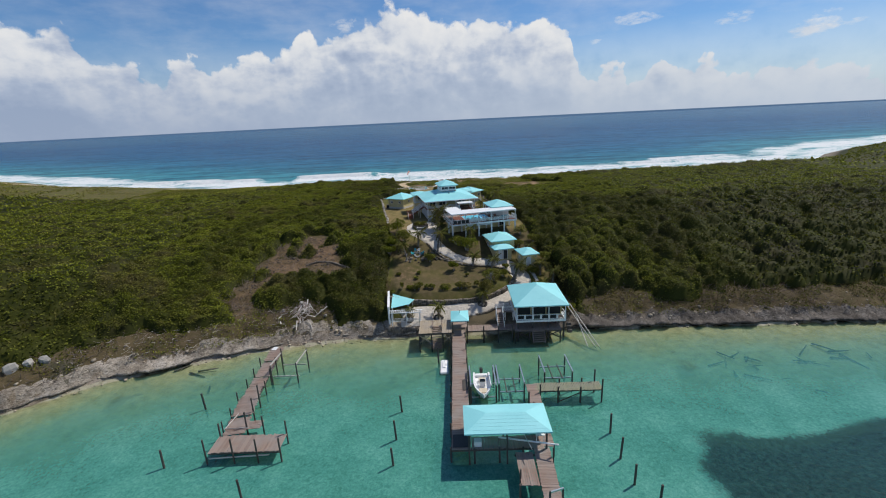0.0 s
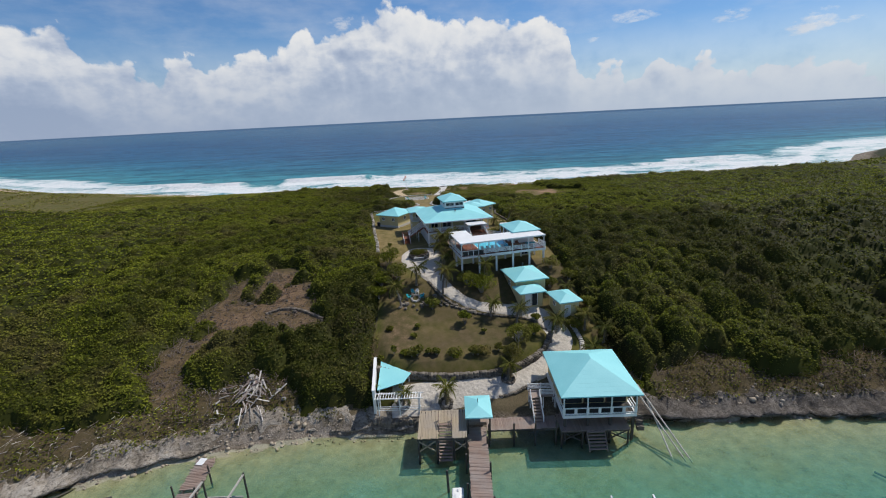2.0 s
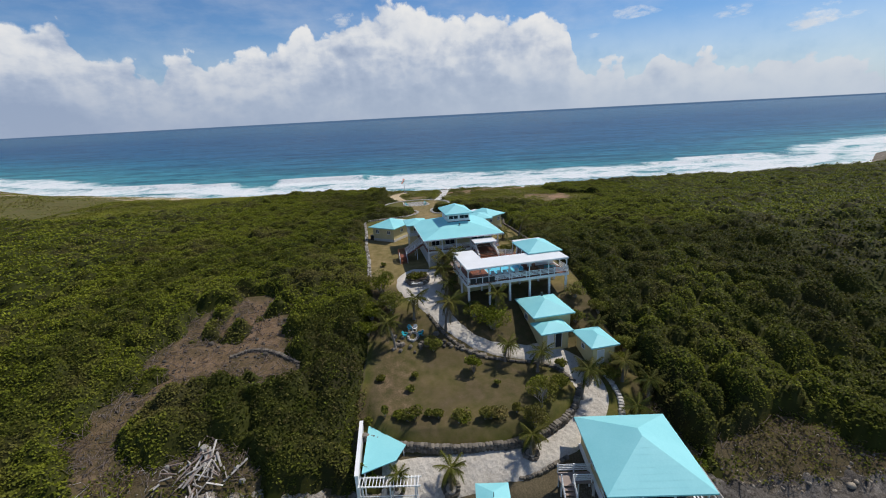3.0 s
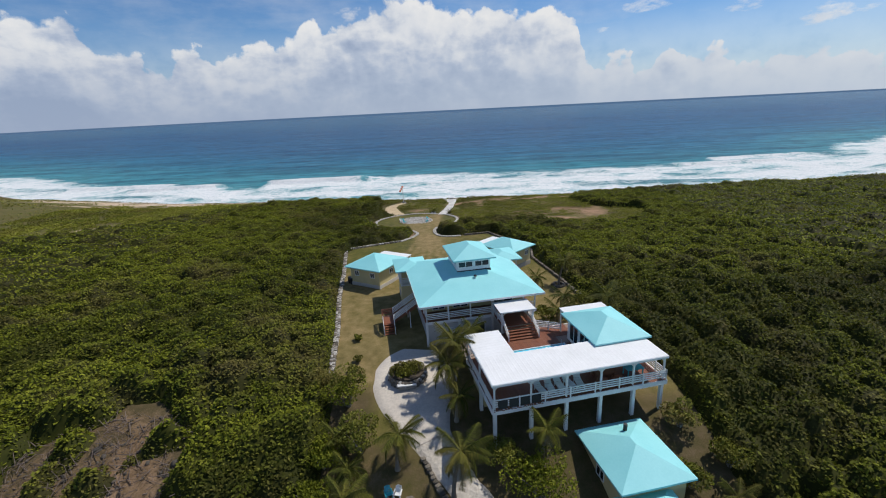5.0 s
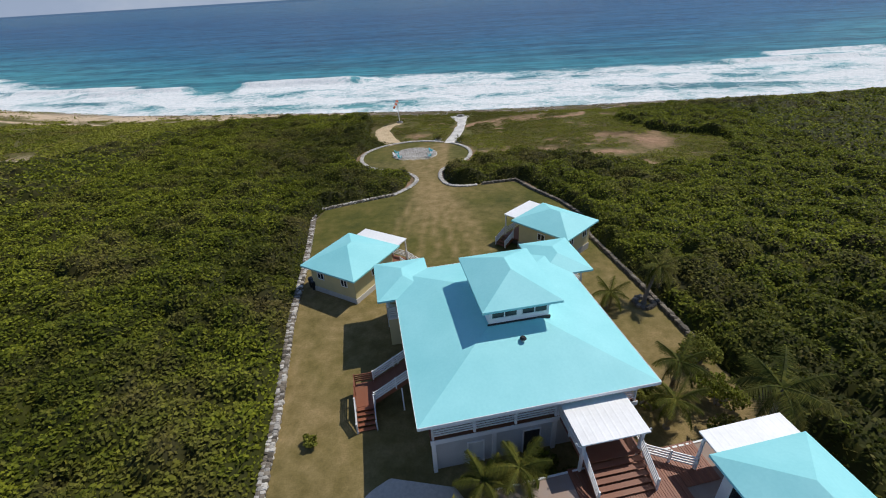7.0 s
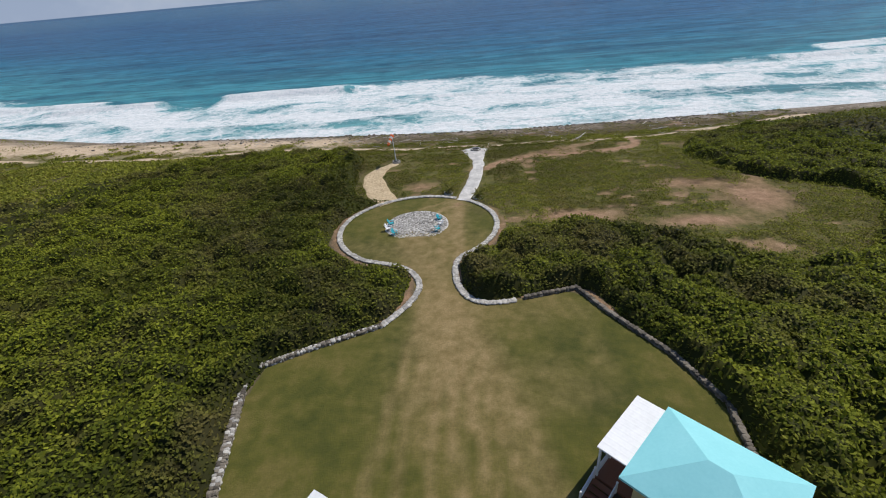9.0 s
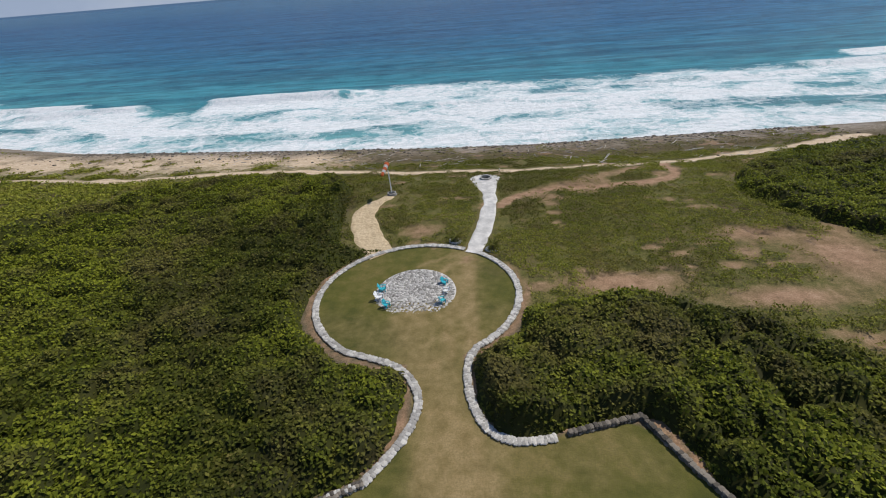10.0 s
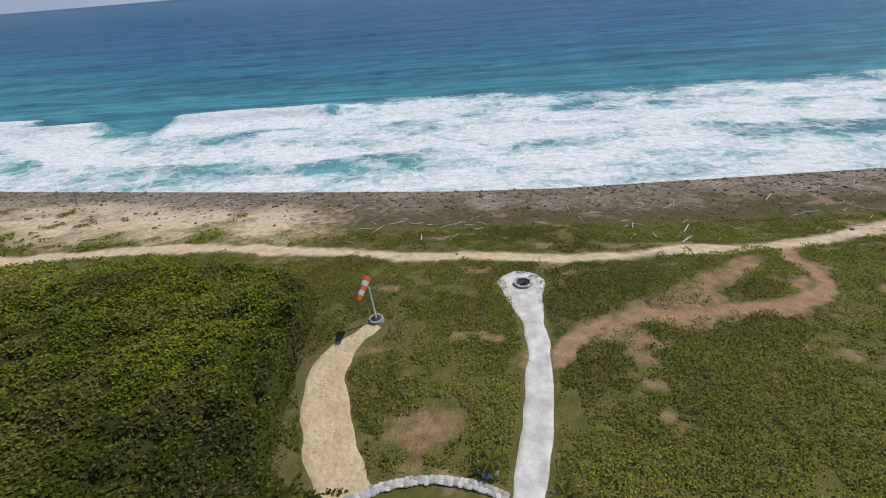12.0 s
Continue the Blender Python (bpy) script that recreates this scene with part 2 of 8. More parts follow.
def ground_material():
    m, N = material("island_ground")
    p = where(N)
    att = lambda k: N.add("ShaderNodeAttribute", attribute_name=k).outputs["Fac"]
    n1, n2, n3 = N.noise(p, 0.12, 4, 0.6), N.noise(p, 0.9, 5, 0.6), N.noise(p, 7.0, 5, 0.65)
    wob = N.math("MULTIPLY", N.math("SUBTRACT", N.math("ADD", N.math("MULTIPLY", n2, 0.6), N.math("MULTIPLY", n3, 0.4)), 0.5), 0.75)
    
    def zone(k, soft=0.18):
        a = att(k)
        return N.span(N.math("ADD", a, N.math("MULTIPLY", wob, N.math("MULTIPLY", a, 5.0, clamp=True))), 0.5 - soft, 0.5 + soft)

    soil = N.ramp(n3, [(0.3, (0.07, 0.06, 0.03)), (0.7, (0.17, 0.13, 0.08))])
    scrub = N.ramp(N.math("ADD", N.math("MULTIPLY", n2, 0.45), N.math("MULTIPLY", n3, 0.55)), [(0.30, (0.042, 0.043, 0.011)), (0.46, (0.088, 0.088, 0.019)), (0.60, (0.155, 0.128, 0.042)), (0.74, (0.30, 0.21, 0.11))])
    tan = N.noise(N.add("ShaderNodeMapping", {"Vector": p, "Location": (13, 57, 0)}).outputs[0], 0.33, 5, 0.68)
    scrub = N.mix(N.ramp(tan, [(0.48, 0.0), (0.66, 0.6)]), scrub, N.ramp(n3, [(0.3, (0.075, 0.055, 0.022)), (0.7, (0.22, 0.155, 0.075))]))
    lawn = N.ramp(N.math("ADD", N.math("MULTIPLY", n1, 0.6), N.math("MULTIPLY", n2, 0.4)), [(0.36, (0.050, 0.060, 0.009)), (0.5, (0.100, 0.098, 0.017)), (0.66, (0.19, 0.145, 0.045))])
    lawn = N.mix(zone("worn", 0.5), lawn, N.ramp(n2, [(0.3, (0.21, 0.148, 0.056)), (0.7, (0.36, 0.26, 0.125))]))
    lawn = N.mix(N.math("MULTIPLY", N.ramp(n3, [(0.35, 0.0), (0.65, 1.0)]), 0.4), lawn, (0.075, 0.068, 0.022))
    dirt = N.ramp(N.math("ADD", N.math("MULTIPLY", n2, 0.5), N.math("MULTIPLY", n3, 0.5)), [(0.3, (0.15, 0.085, 0.048)), (0.52, (0.31, 0.19, 0.112)), (0.75, (0.48, 0.335, 0.22))])
    sand = N.ramp(N.math("ADD", N.math("MULTIPLY", n2, 0.5), N.math("MULTIPLY", n3, 0.5)), [(0.3, (0.28, 0.19, 0.115)), (0.5, (0.53, 0.40, 0.265)), (0.7, (0.72, 0.61, 0.47))])
    rock = N.ramp(N.math("ADD", N.math("MULTIPLY", n2, 0.4), N.math("MULTIPLY", n3, 0.6)), [(0.32, (0.055, 0.044, 0.032)), (0.47, (0.20, 0.155, 0.11)), (0.68, (0.47, 0.40, 0.32))])
    pits = N.noise(N.add("ShaderNodeMapping", {"Vector": p, "Scale": (1.0, 1.6, 2.5)}).outputs[0], 2.4, 7, 0.72)
    rock = N.mix(N.ramp(pits, [(0.36, 0.85), (0.50, 0.0)]), rock, (0.05, 0.043, 0.034))
    rock = N.mix(N.ramp(n1, [(0.5, 0.0), (0.62, 0.35)]), rock, (0.48, 0.42, 0.36))
    bed = N.ramp(N.math("ADD", N.math("MULTIPLY", n2, 0.5), N.math("MULTIPLY", n3, 0.5)), [(0.30, (0.12, 0.11, 0.065)), (0.42, (0.29, 0.265, 0.175)), (0.62, (0.46, 0.425, 0.315))])
    weed = N.ramp(n3, [(0.3, (0.02, 0.035, 0.03)), (0.7, (0.07, 0.09, 0.07))])
    col = N.mix(zone("scrub", 0.3), soil, scrub)
    col = N.mix(zone("lawn", 0.12), col, lawn)
    loam = N.ramp(N.math("ADD", N.math("MULTIPLY", n2, 0.6), N.math("MULTIPLY", n3, 0.4)), [(0.3, (0.05, 0.045, 0.016)), (0.5, (0.095, 0.072, 0.034)), (0.72, (0.155, 0.112, 0.065))])
    col = N.mix(zone("loam", 0.3), col, loam)
    col = N.mix(zone("dirt", 0.3), col, dirt)
    col = N.mix(zone("sand", 0.25), col, sand)
    col = N.mix(zone("rock", 0.25), col, rock)
    col = N.mix(zone("bed", 0.1), col, bed)
    col = N.mix(N.math("MULTIPLY", zone("weed", 0.25), 0.95), col, weed)
    bump = N.math("ADD", N.math("MULTIPLY", n3, 0.6), N.math("MULTIPLY", N.noise(p, 25.0, 4), 0.3))
    finish(N, col, 0.9, bump, 0.7, 0.08, spec=0.2)
    return m


def lagoon_material():
    m, N = material("lagoon_water")
    p = where(N)
    d = N.add("ShaderNodeAttribute", attribute_name="depth").outputs["Fac"]
    n1, n2 = N.noise(p, 0.13, 4, 0.6), N.noise(p, 1.9, 6, 0.75, 0.6)
    f = N.math("ADD", N.span(d, 0.30, 1.9, 0.0, 0.62), N.math("MULTIPLY", N.math("SUBTRACT", N.math("ADD", N.math("MULTIPLY", n1, 0.6), N.math("MULTIPLY", n2, 0.6)), 0.5), 0.7), clamp=True)
    tint = N.ramp(N.span(d, 0.0, 1.8), [(0.0, (0.93, 0.95, 0.86)), (0.25, (0.82, 0.90, 0.76)), (0.6, (0.60, 0.85, 0.70)), (1.0, (0.46, 0.80, 0.66))])
    clear = N.add("ShaderNodeBsdfTransparent", {0: tint})
    weed = N.span(N.math("ADD", N.add("ShaderNodeAttribute", attribute_name="weed").outputs["Fac"], N.math("MULTIPLY", N.math("SUBTRACT", n2, 0.5), 1.5)), 0.3, 0.7)
    deep = N.add("ShaderNodeBsdfDiffuse", {0: N.mix(weed, N.mix(N.ramp(N.noise(p, 3.5, 5, 0.75), [(0.35, 0.55), (0.6, 0.0)]), N.ramp(N.math("ADD", N.math("MULTIPLY", n1, 0.5), N.math("MULTIPLY", n2, 0.5)), [(0.36, (0.055, 0.27, 0.215)), (0.5, (0.10, 0.375, 0.295)), (0.64, (0.165, 0.45, 0.355))]), (0.03, 0.19, 0.165)), N.ramp(n2, [(0.35, (0.008, 0.035, 0.036)), (0.65, (0.03, 0.10, 0.085))]))})
    mix = N.add("ShaderNodeMixShader", {0: f, 1: clear.outputs[0], 2: deep.outputs[0]})
    bump = N.add("ShaderNodeBump", {"Strength": 0.5, "Distance": 0.08, "Height": N.math("ADD", N.noise(p, 1.8, 5, 0.6), N.math("MULTIPLY", N.noise(p, 0.45, 3), 1.5))}).outputs[0]
    gloss = N.add("ShaderNodeBsdfGlossy", {"Color": (1, 1, 1), "Roughness": 0.12, "Normal": bump})
    fres = N.add("ShaderNodeFresnel", {"IOR": 1.33, "Normal": bump})
    out = N.add("ShaderNodeMixShader", {0: fres.outputs[0], 1: mix.outputs[0], 2: gloss.outputs[0]})
    N.add("ShaderNodeOutputMaterial", {0: out.outputs[0]})
    return m


def ocean_material():
    m, N = material("ocean_water")
    p = where(N)
    off = N.add("ShaderNodeAttribute", attribute_name="offshore").outputs["Fac"]
    foam_a = N.add("ShaderNodeAttribute", attribute_name="foam").outputs["Fac"]
    stretched = N.add("ShaderNodeMapping", {"Vector": p, "Scale": (0.35, 1.0, 1.0)}).outputs[0]
    n1, n2, n3 = N.noise(stretched, 0.03, 4, 0.6), N.noise(stretched, 0.16, 5, 0.6), N.noise(p, 0.5, 7, 0.72, 0.8)
    o = N.math("ADD", off, N.math("MULTIPLY", N.math("SUBTRACT", n1, 0.5), 70.0))
    col = N.ramp(N.span(o, 0.0, 1400.0), [(0.0, (0.12, 0.34, 0.34)), (0.055, (0.055, 0.27, 0.32)), (0.12, (0.030, 0.168, 0.268)), (0.20, (0.029, 0.126, 0.240)), (0.45, (0.030, 0.110, 0.222)), (1.0, (0.050, 0.14, 0.235))])
    # Swell shading put into the colour: dark streaks and bands, paler ripples.
    ripple = N.noise(N.add("ShaderNodeMapping", {"Vector": p, "Scale": (0.22, 1.0, 1.0)}).outputs[0], 0.33, 5, 0.65)
    col = N.mix(N.ramp(n2, [(0.42, 0.0), (0.62, 0.75)]), col, N.mix(0.55, col, (0.006, 0.025, 0.06)))
    col = N.mix(N.ramp(ripple, [(0.50, 0.0), (0.68, 0.5)]), col, N.mix(0.25, col, (0.25, 0.42, 0.50)))
    col = N.mix(N.ramp(ripple, [(0.30, 0.6), (0.46, 0.0)]), col, N.mix(0.6, col, (0.004, 0.02, 0.05)))
    bands = N.noise(N.add("ShaderNodeMapping", {"Vector": p, "Scale": (0.09, 1.0, 1.0)}).outputs[0], 0.055, 5, 0.62)
    col = N.mix(N.ramp(bands, [(0.46, 0.0), (0.60, 0.7)]), col, N.mix(0.65, col, (0.006, 0.03, 0.075)))
    curl = N.add("ShaderNodeTexNoise", {"Vector": p, "Scale": 0.07, "Detail": 5.0, "Roughness": 0.6}).outputs[1]
    bent = N.add("ShaderNodeVectorMath", {0: p, 1: N.add("ShaderNodeVectorMath", {0: curl, 1: (26.0, 16.0, 0.0)}, operation="MULTIPLY").outputs[0]}, operation="ADD").outputs[0]
    lace = N.add("ShaderNodeTexVoronoi", {"Vector": bent, "Scale": 0.24}, feature="DISTANCE_TO_EDGE").outputs[0]
    swirl = N.noise(N.add("ShaderNodeMapping", {"Vector": bent, "Scale": (0.7, 1.0, 1.0)}).outputs[0], 0.085, 8, 0.62)
    f = N.math("ADD", N.math("ADD", foam_a, N.math("MULTIPLY", N.math("SUBTRACT", swirl, 0.5), 2.4)), N.math("ADD", N.math("MULTIPLY", N.math("SUBTRACT", n3, 0.5), 0.8), N.span(lace, 0.0, 0.28, 0.20, -0.10)))
    foam = N.math("MULTIPLY", N.span(f, 0.26, 0.86), N.span(foam_a, 0.02, 0.14))
    col = N.mix(N.span(foam_a, 0.10, 0.60, 0.0, 0.62), col, N.ramp(swirl, [(0.35, (0.17, 0.40, 0.42)), (0.6, (0.36, 0.56, 0.57))]))
    col2 = N.mix(foam, col, N.ramp(n3, [(0.3, (0.56, 0.62, 0.62)), (0.58, (0.78, 0.79, 0.78))]))
    bump_h = N.math("ADD", N.math("MULTIPLY", N.noise(stretched, 0.22, 6, 0.6), 1.0), N.math("MULTIPLY", n3, 0.4))
    bump = N.add("ShaderNodeBump", {"Strength": 0.8, "Distance": 1.6, "Height": bump_h}).outputs[0]
    rough = N.math("ADD", 0.22, N.math("MULTIPLY", foam, 0.6))
    b = N.add("ShaderNodeBsdfDiffuse", {0: col2, "Normal": bump})
    shine = N.add("ShaderNodeBsdfGlossy", {"Color": (1, 1, 1), "Roughness": rough, "Normal": bump})
    fres = N.add("ShaderNodeFresnel", {"IOR": 1.33, "Normal": bump}).outputs[0]
    both = N.add("ShaderNodeMixShader", {0: N.math("MULTIPLY", N.math("MULTIPLY", fres, 0.30), N.math("SUBTRACT", 1.0, foam)), 1: b.outputs[0], 2: shine.outputs[0]})
    N.add("ShaderNodeOutputMaterial", {0: both.outputs[0]})
    return m


M_ROOF, M_WHITE_ROOF = roof_metal(), white_roof()
M_WHITE = plain("white_paint", (0.78, 0.78, 0.76), 0.5, 0.08)
M_YELLOW = plain("pale_yellow_wall", (0.62, 0.52, 0.27), 0.8, 0.10)
M_GREY_WALL = plain("whitewashed_wall", (0.60, 0.60, 0.58), 0.85, 0.12)
M_GLASS = plain("dark_window_glass", (0.018, 0.028, 0.032), 0.06, 0.1)
# Near-black for ash and flashing; on opening panels it stands for inner shade.
M_DARK = plain("dark_ash_and_inner_shade", (0.03, 0.032, 0.03), 0.8, 0.2)
M_DOCK = wood("dock_boards", (0.25, 0.17, 0.13), (0.37, 0.27, 0.215), (0.33, 0.29, 0.26))
M_DECK = wood("red_brown_deck", (0.20, 0.062, 0.028), (0.29, 0.10, 0.045), (0.24, 0.10, 0.055), 0.55)
M_TAN = wood("tan_boards", (0.38, 0.30, 0.20), (0.47, 0.38, 0.26), (0.38, 0.33, 0.27))
M_GREEN_BOARD = wood("greenish_boards", (0.22, 0.22, 0.13), (0.30, 0.29, 0.18), (0.27, 0.26, 0.2))
M_PILE = wood("dark_piling", (0.05, 0.042, 0.033), (0.09, 0.075, 0.06), (0.10, 0.09, 0.08))
M_STONE = plain("pale_stone", (0.42, 0.395, 0.355), 0.9, 0.32, 2.0, 0, 0.5)
M_DARK_STONE = plain("grey_stone", (0.15, 0.128, 0.10), 0.9, 0.5, 2.0, 0, 0.5)
M_CONCRETE = plain("pale_concrete", (0.53, 0.475, 0.405), 0.9, 0.28, 1.0, 0, 0.5, False)
M_SANDPATH = trodden("cream_sand", (0.60, 0.47, 0.30), (0.31, 0.22, 0.12))
M_SAND = trodden("white_sand", (0.60, 0.545, 0.47), (0.34, 0.30, 0.245))
M_PALE_PATH = plain("pale_path", (0.54, 0.515, 0.475), 0.95, 0.42, 3.0, 0, 0.6, False)
M_LEAF = leaf_material("shrub_leaves", (0.042, 0.052, 0.008), (0.102, 0.122, 0.012), (0.215, 0.228, 0.021), (0.140, 0.108, 0.042), 0.8)
# Dark copy of M_LEAF: shade between the leaves is put into its colour.
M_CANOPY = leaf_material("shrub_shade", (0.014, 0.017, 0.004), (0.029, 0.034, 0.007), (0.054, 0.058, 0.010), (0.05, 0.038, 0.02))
M_GRASS = leaf_material("coast_grass", (0.055, 0.066, 0.011), (0.125, 0.138, 0.020), (0.23, 0.225, 0.045), (0.23, 0.155, 0.07), 0.6)
M_COAST = leaf_material("coast_creeper", (0.064, 0.078, 0.010), (0.138, 0.154, 0.017), (0.265, 0.262, 0.038), (0.17, 0.11, 0.05), 0.4)
M_PALM = leaf_material("palm_frond", (0.022, 0.030, 0.006), (0.062, 0.074, 0.012), (0.155, 0.145, 0.026), (0.22, 0.16, 0.05), 0.4)
M_PALM_DRY = plain("dry_palm_frond", (0.25, 0.19, 0.075), 0.7, 0.3, 2.0)
M_TRUNK = plain("palm_trunk", (0.21, 0.18, 0.145), 0.9, 0.25, 4.0, 0, 0.5)
M_BRANCH = plain("bare_branch", (0.27, 0.24, 0.21), 0.9, 0.25, 4.0)
M_DRIFT = plain("bleached_driftwood", (0.50, 0.46, 0.41), 0.9, 0.2, 4.0)
M_TEAL = plain("turquoise_plastic", (0.03, 0.40, 0.47), 0.45, 0.12)
M_BLACK = plain("black_metal", (0.02, 0.02, 0.02), 0.5, 0.2)
M_STEEL = plain("galvanised_steel", (0.55, 0.56, 0.57), 0.35, 0.1, 3, 0.9)
M_ORANGE, M_SOCK_WHITE = cloth("orange_cloth", (0.85, 0.24, 0.10)), cloth("white_cloth", (0.85, 0.83, 0.80))
M_HULL = plain("white_hull", (0.80, 0.80, 0.78), 0.3, 0.05)
M_GROUND, M_LAGOON, M_OCEAN = ground_material(), lagoon_material(), ocean_material()
# ---- the lie of the land ----
def lattice(i, j, seed):
    h = (i * 374761393 + j * 668265263 + seed * 974634777) & 0x7FFFFFFF
    h = ((h ^ (h >> 13)) * 1274126177) & 0x7FFFFFFF
    return ((h ^ (h >> 16)) & 0xFFFFFF) / float(0xFFFFFF)


def vnoise(x, y, size, seed=0):
    """Smooth value noise, 0 to 1, for arrays."""
    x, y = np.asarray(x, float) / size, np.asarray(y, float) / size
    i, j = np.floor(x).astype(np.int64), np.floor(y).astype(np.int64)
    u, v = x - i, y - j
    u, v = u * u * (3 - 2 * u), v * v * (3 - 2 * v)
    a, b = lattice(i, j, seed), lattice(i + 1, j, seed)
    c, d = lattice(i, j + 1, seed), lattice(i + 1, j + 1, seed)
    return (a * (1 - u) + b * u) * (1 - v) + (c * (1 - u) + d * u) * v


def fbm(x, y, size, seed=0, octaves=4):
    s, w, t = 0, 1.0, 0
    for k in range(octaves):
        s, t = s + w * vnoise(x, y, size / 2 ** k, seed + k), t + w
        w *= 0.5
    return s / t


def smooth(v, lo, hi):
    t = np.clip((v - lo) / (hi - lo), 0, 1)
    return t * t * (3 - 2 * t)


def inside(poly, x, y):
    """Signed distance to a closed outline, positive inside."""
    x, y = np.asarray(x, float), np.asarray(y, float)
    best, flag = np.full(x.shape, 1e9), np.zeros(x.shape, bool)
    n = len(poly)
    for k in range(n):
        (ax, ay), (bx, by) = poly[k], poly[(k + 1) % n]
        dx, dy = bx - ax, by - ay
        t = np.clip(((x - ax) * dx + (y - ay) * dy) / (dx * dx + dy * dy + 1e-9), 0, 1)
        best = np.minimum(best, np.hypot(x - ax - t * dx, y - ay - t * dy))
        if ay != by:
            flag ^= ((ay > y) != (by > y)) & (x < (bx - ax) * (y - ay) / (by - ay) + ax)
    return np.where(flag, best, -best)


def along(line, x, y):
    """Distance to an open line."""
    x, y = np.asarray(x, float), np.asarray(y, float)
    best = np.full(x.shape, 1e9)
    for (ax, ay), (bx, by) in zip(line[:-1], line[1:]):
        dx, dy = bx - ax, by - ay
        t = np.clip(((x - ax) * dx + (y - ay) * dy) / (dx * dx + dy * dy + 1e-9), 0, 1)
        best = np.minimum(best, np.hypot(x - ax - t * dx, y - ay - t * dy))
    return best


def rounded(pts, times=2, closed=False):
    for _ in range(times):
        out = []
        n = len(pts)
        for k in range(n if closed else n - 1):
            a, b = pts[k], pts[(k + 1) % n]
            out.append(tuple(0.75 * p + 0.25 * q for p, q in zip(a, b)))
            out.append(tuple(0.25 * p + 0.75 * q for p, q in zip(a, b)))
        pts = out if closed else [pts[0], *out, pts[-1]]
    return pts


CIRCLE = (-12.2, 176.6, 10.1)
HARBOUR_X, HARBOUR_Y = [-700, -200, -100, -64, -54, -43, -34, -20, -7, 23, 40, 75, 200, 700], [-60, -10, 30, 52, 60.5, 64.5, 68, 70.7, 71.2, 72.3, 72, 71, 66, 40]
OCEAN_X, OCEAN_Y = [-900, -344, -230, -123, -50, -12, 10, 70, 103, 172, 225, 268, 330, 900], [620, 365, 300, 267, 258, 254, 253, 255, 256, 263, 285, 330, 365, 560]
RISE_Y = [20, 50, 62, 70.6, 72.0, 73.4, 77, 83, 87, 92, 96, 100, 105, 112, 130, 150, 165, 175, 186, 200, 208, 214, 222, 231, 240, 250, 254, 266, 300]
RISE_Z = [-2.3, -1.8, -0.95, -0.30, 0.0, 1.5, 3.2, 4.9, 6.1, 7.6, 9.2, 10.6, 11.4, 11.9, 12.2, 11.8, 11.2, 10.9, 10.3, 10.4, 10.0, 8.6, 6.9, 5.3, 4.0, 1.3, 0, -3, -8]
LOWER_LAWN = rounded([(-13, 96), (-12.2, 80.2), (-6, 78.7), (1, 78.6), (7, 79.6), (11.3, 82.6), (12.6, 85.6), (10.3, 88.8), (5, 90.0), (1, 91.0), (-3.5, 94.6), (-6, 99), (-12.5, 100)], 2, True)
ESTATE = rounded([(-13, 71), (-13.4, 100), (-15.3, 108), (-16.9, 116.7), (-19.1, 126.5), (-20.8, 136.4), (-23.9, 151), (-18.7, 153.9), (-13.8, 156.2), (-11.2, 160.5), (-11.6, 166), (-15, 170), (-9, 172),
                  (-7.2, 166), (-6.8, 161.8), (-4.9, 158.9), (-0.7, 159.6), (4.4, 160.9), (6.2, 157), (9.4, 151.6), (11.2, 146.6), (10.6, 141.8), (12.4, 133.3), (14.4, 124.5), (15.4, 119), (17.2, 113),
                  (18.2, 104), (18.4, 96), (20.6, 90), (19.6, 84), (23, 77), (23.5, 71)], 1, True)
SCRUB = rounded([(-22.8, 186), (-23.6, 193), (-24.4, 200), (-25, 208), (-34, 216), (-56, 213), (-75, 192), (-100, 168), (-135, 172), (-200, 205), (-400, 300), (-500, 420), (-300, 400), (-120, 275), (0, 262), (75, 262), (130, 262),
                 (100, 236), (62, 226), (44, 214), (33, 206), (30, 196), (36, 187), (46, 180), (38, 168), (27, 162), (19, 169), (13, 175.4), (5, 175), (-2.5, 172.2), (-8, 180), (-16, 187)], 1, True)
BARE_TRACK = rounded([(-39.5, 73), (-42.5, 76), (-44, 81), (-41.5, 87), (-41.5, 92), (-40, 96.5), (-36, 103), (-32, 104.5), (-28, 101), (-24.3, 93.5), (-21.9, 88.5), (-27, 87.5), (-32, 89), (-35.5, 87), (-37.5, 83), (-38.3, 79), (-36.5, 74.5)], 2, True)
ROAD_ISLE = rounded([(12, 205), (19, 204.6), (23, 205.8), (24.2, 208.6), (22.5, 211), (17, 209)], 2, True)

TRACK = rounded([(-2.4, 196.6), (-0.6, 199.6), (3.5, 201.6), (8.9, 202.5), (15.3, 202.9), (20.5, 203.4), (23.9, 205.2), (25.6, 207.3), (25.9, 210.3), (26.0, 213), (28, 217)], 1)
SAND_ROAD = [(-160, 236), (-110, 228), (-75, 219.5), (-68, 221), (-53, 222.4), (-41, 221.4), (-31, 220), (-19, 218.6), (-11, 217.4), (-2, 216), (2.1, 215.2), (8.8, 215.4), (14.6, 217), (22.5, 217), (29.5, 217.7), (37.9, 220.5), (45, 222.5), (75, 234)]


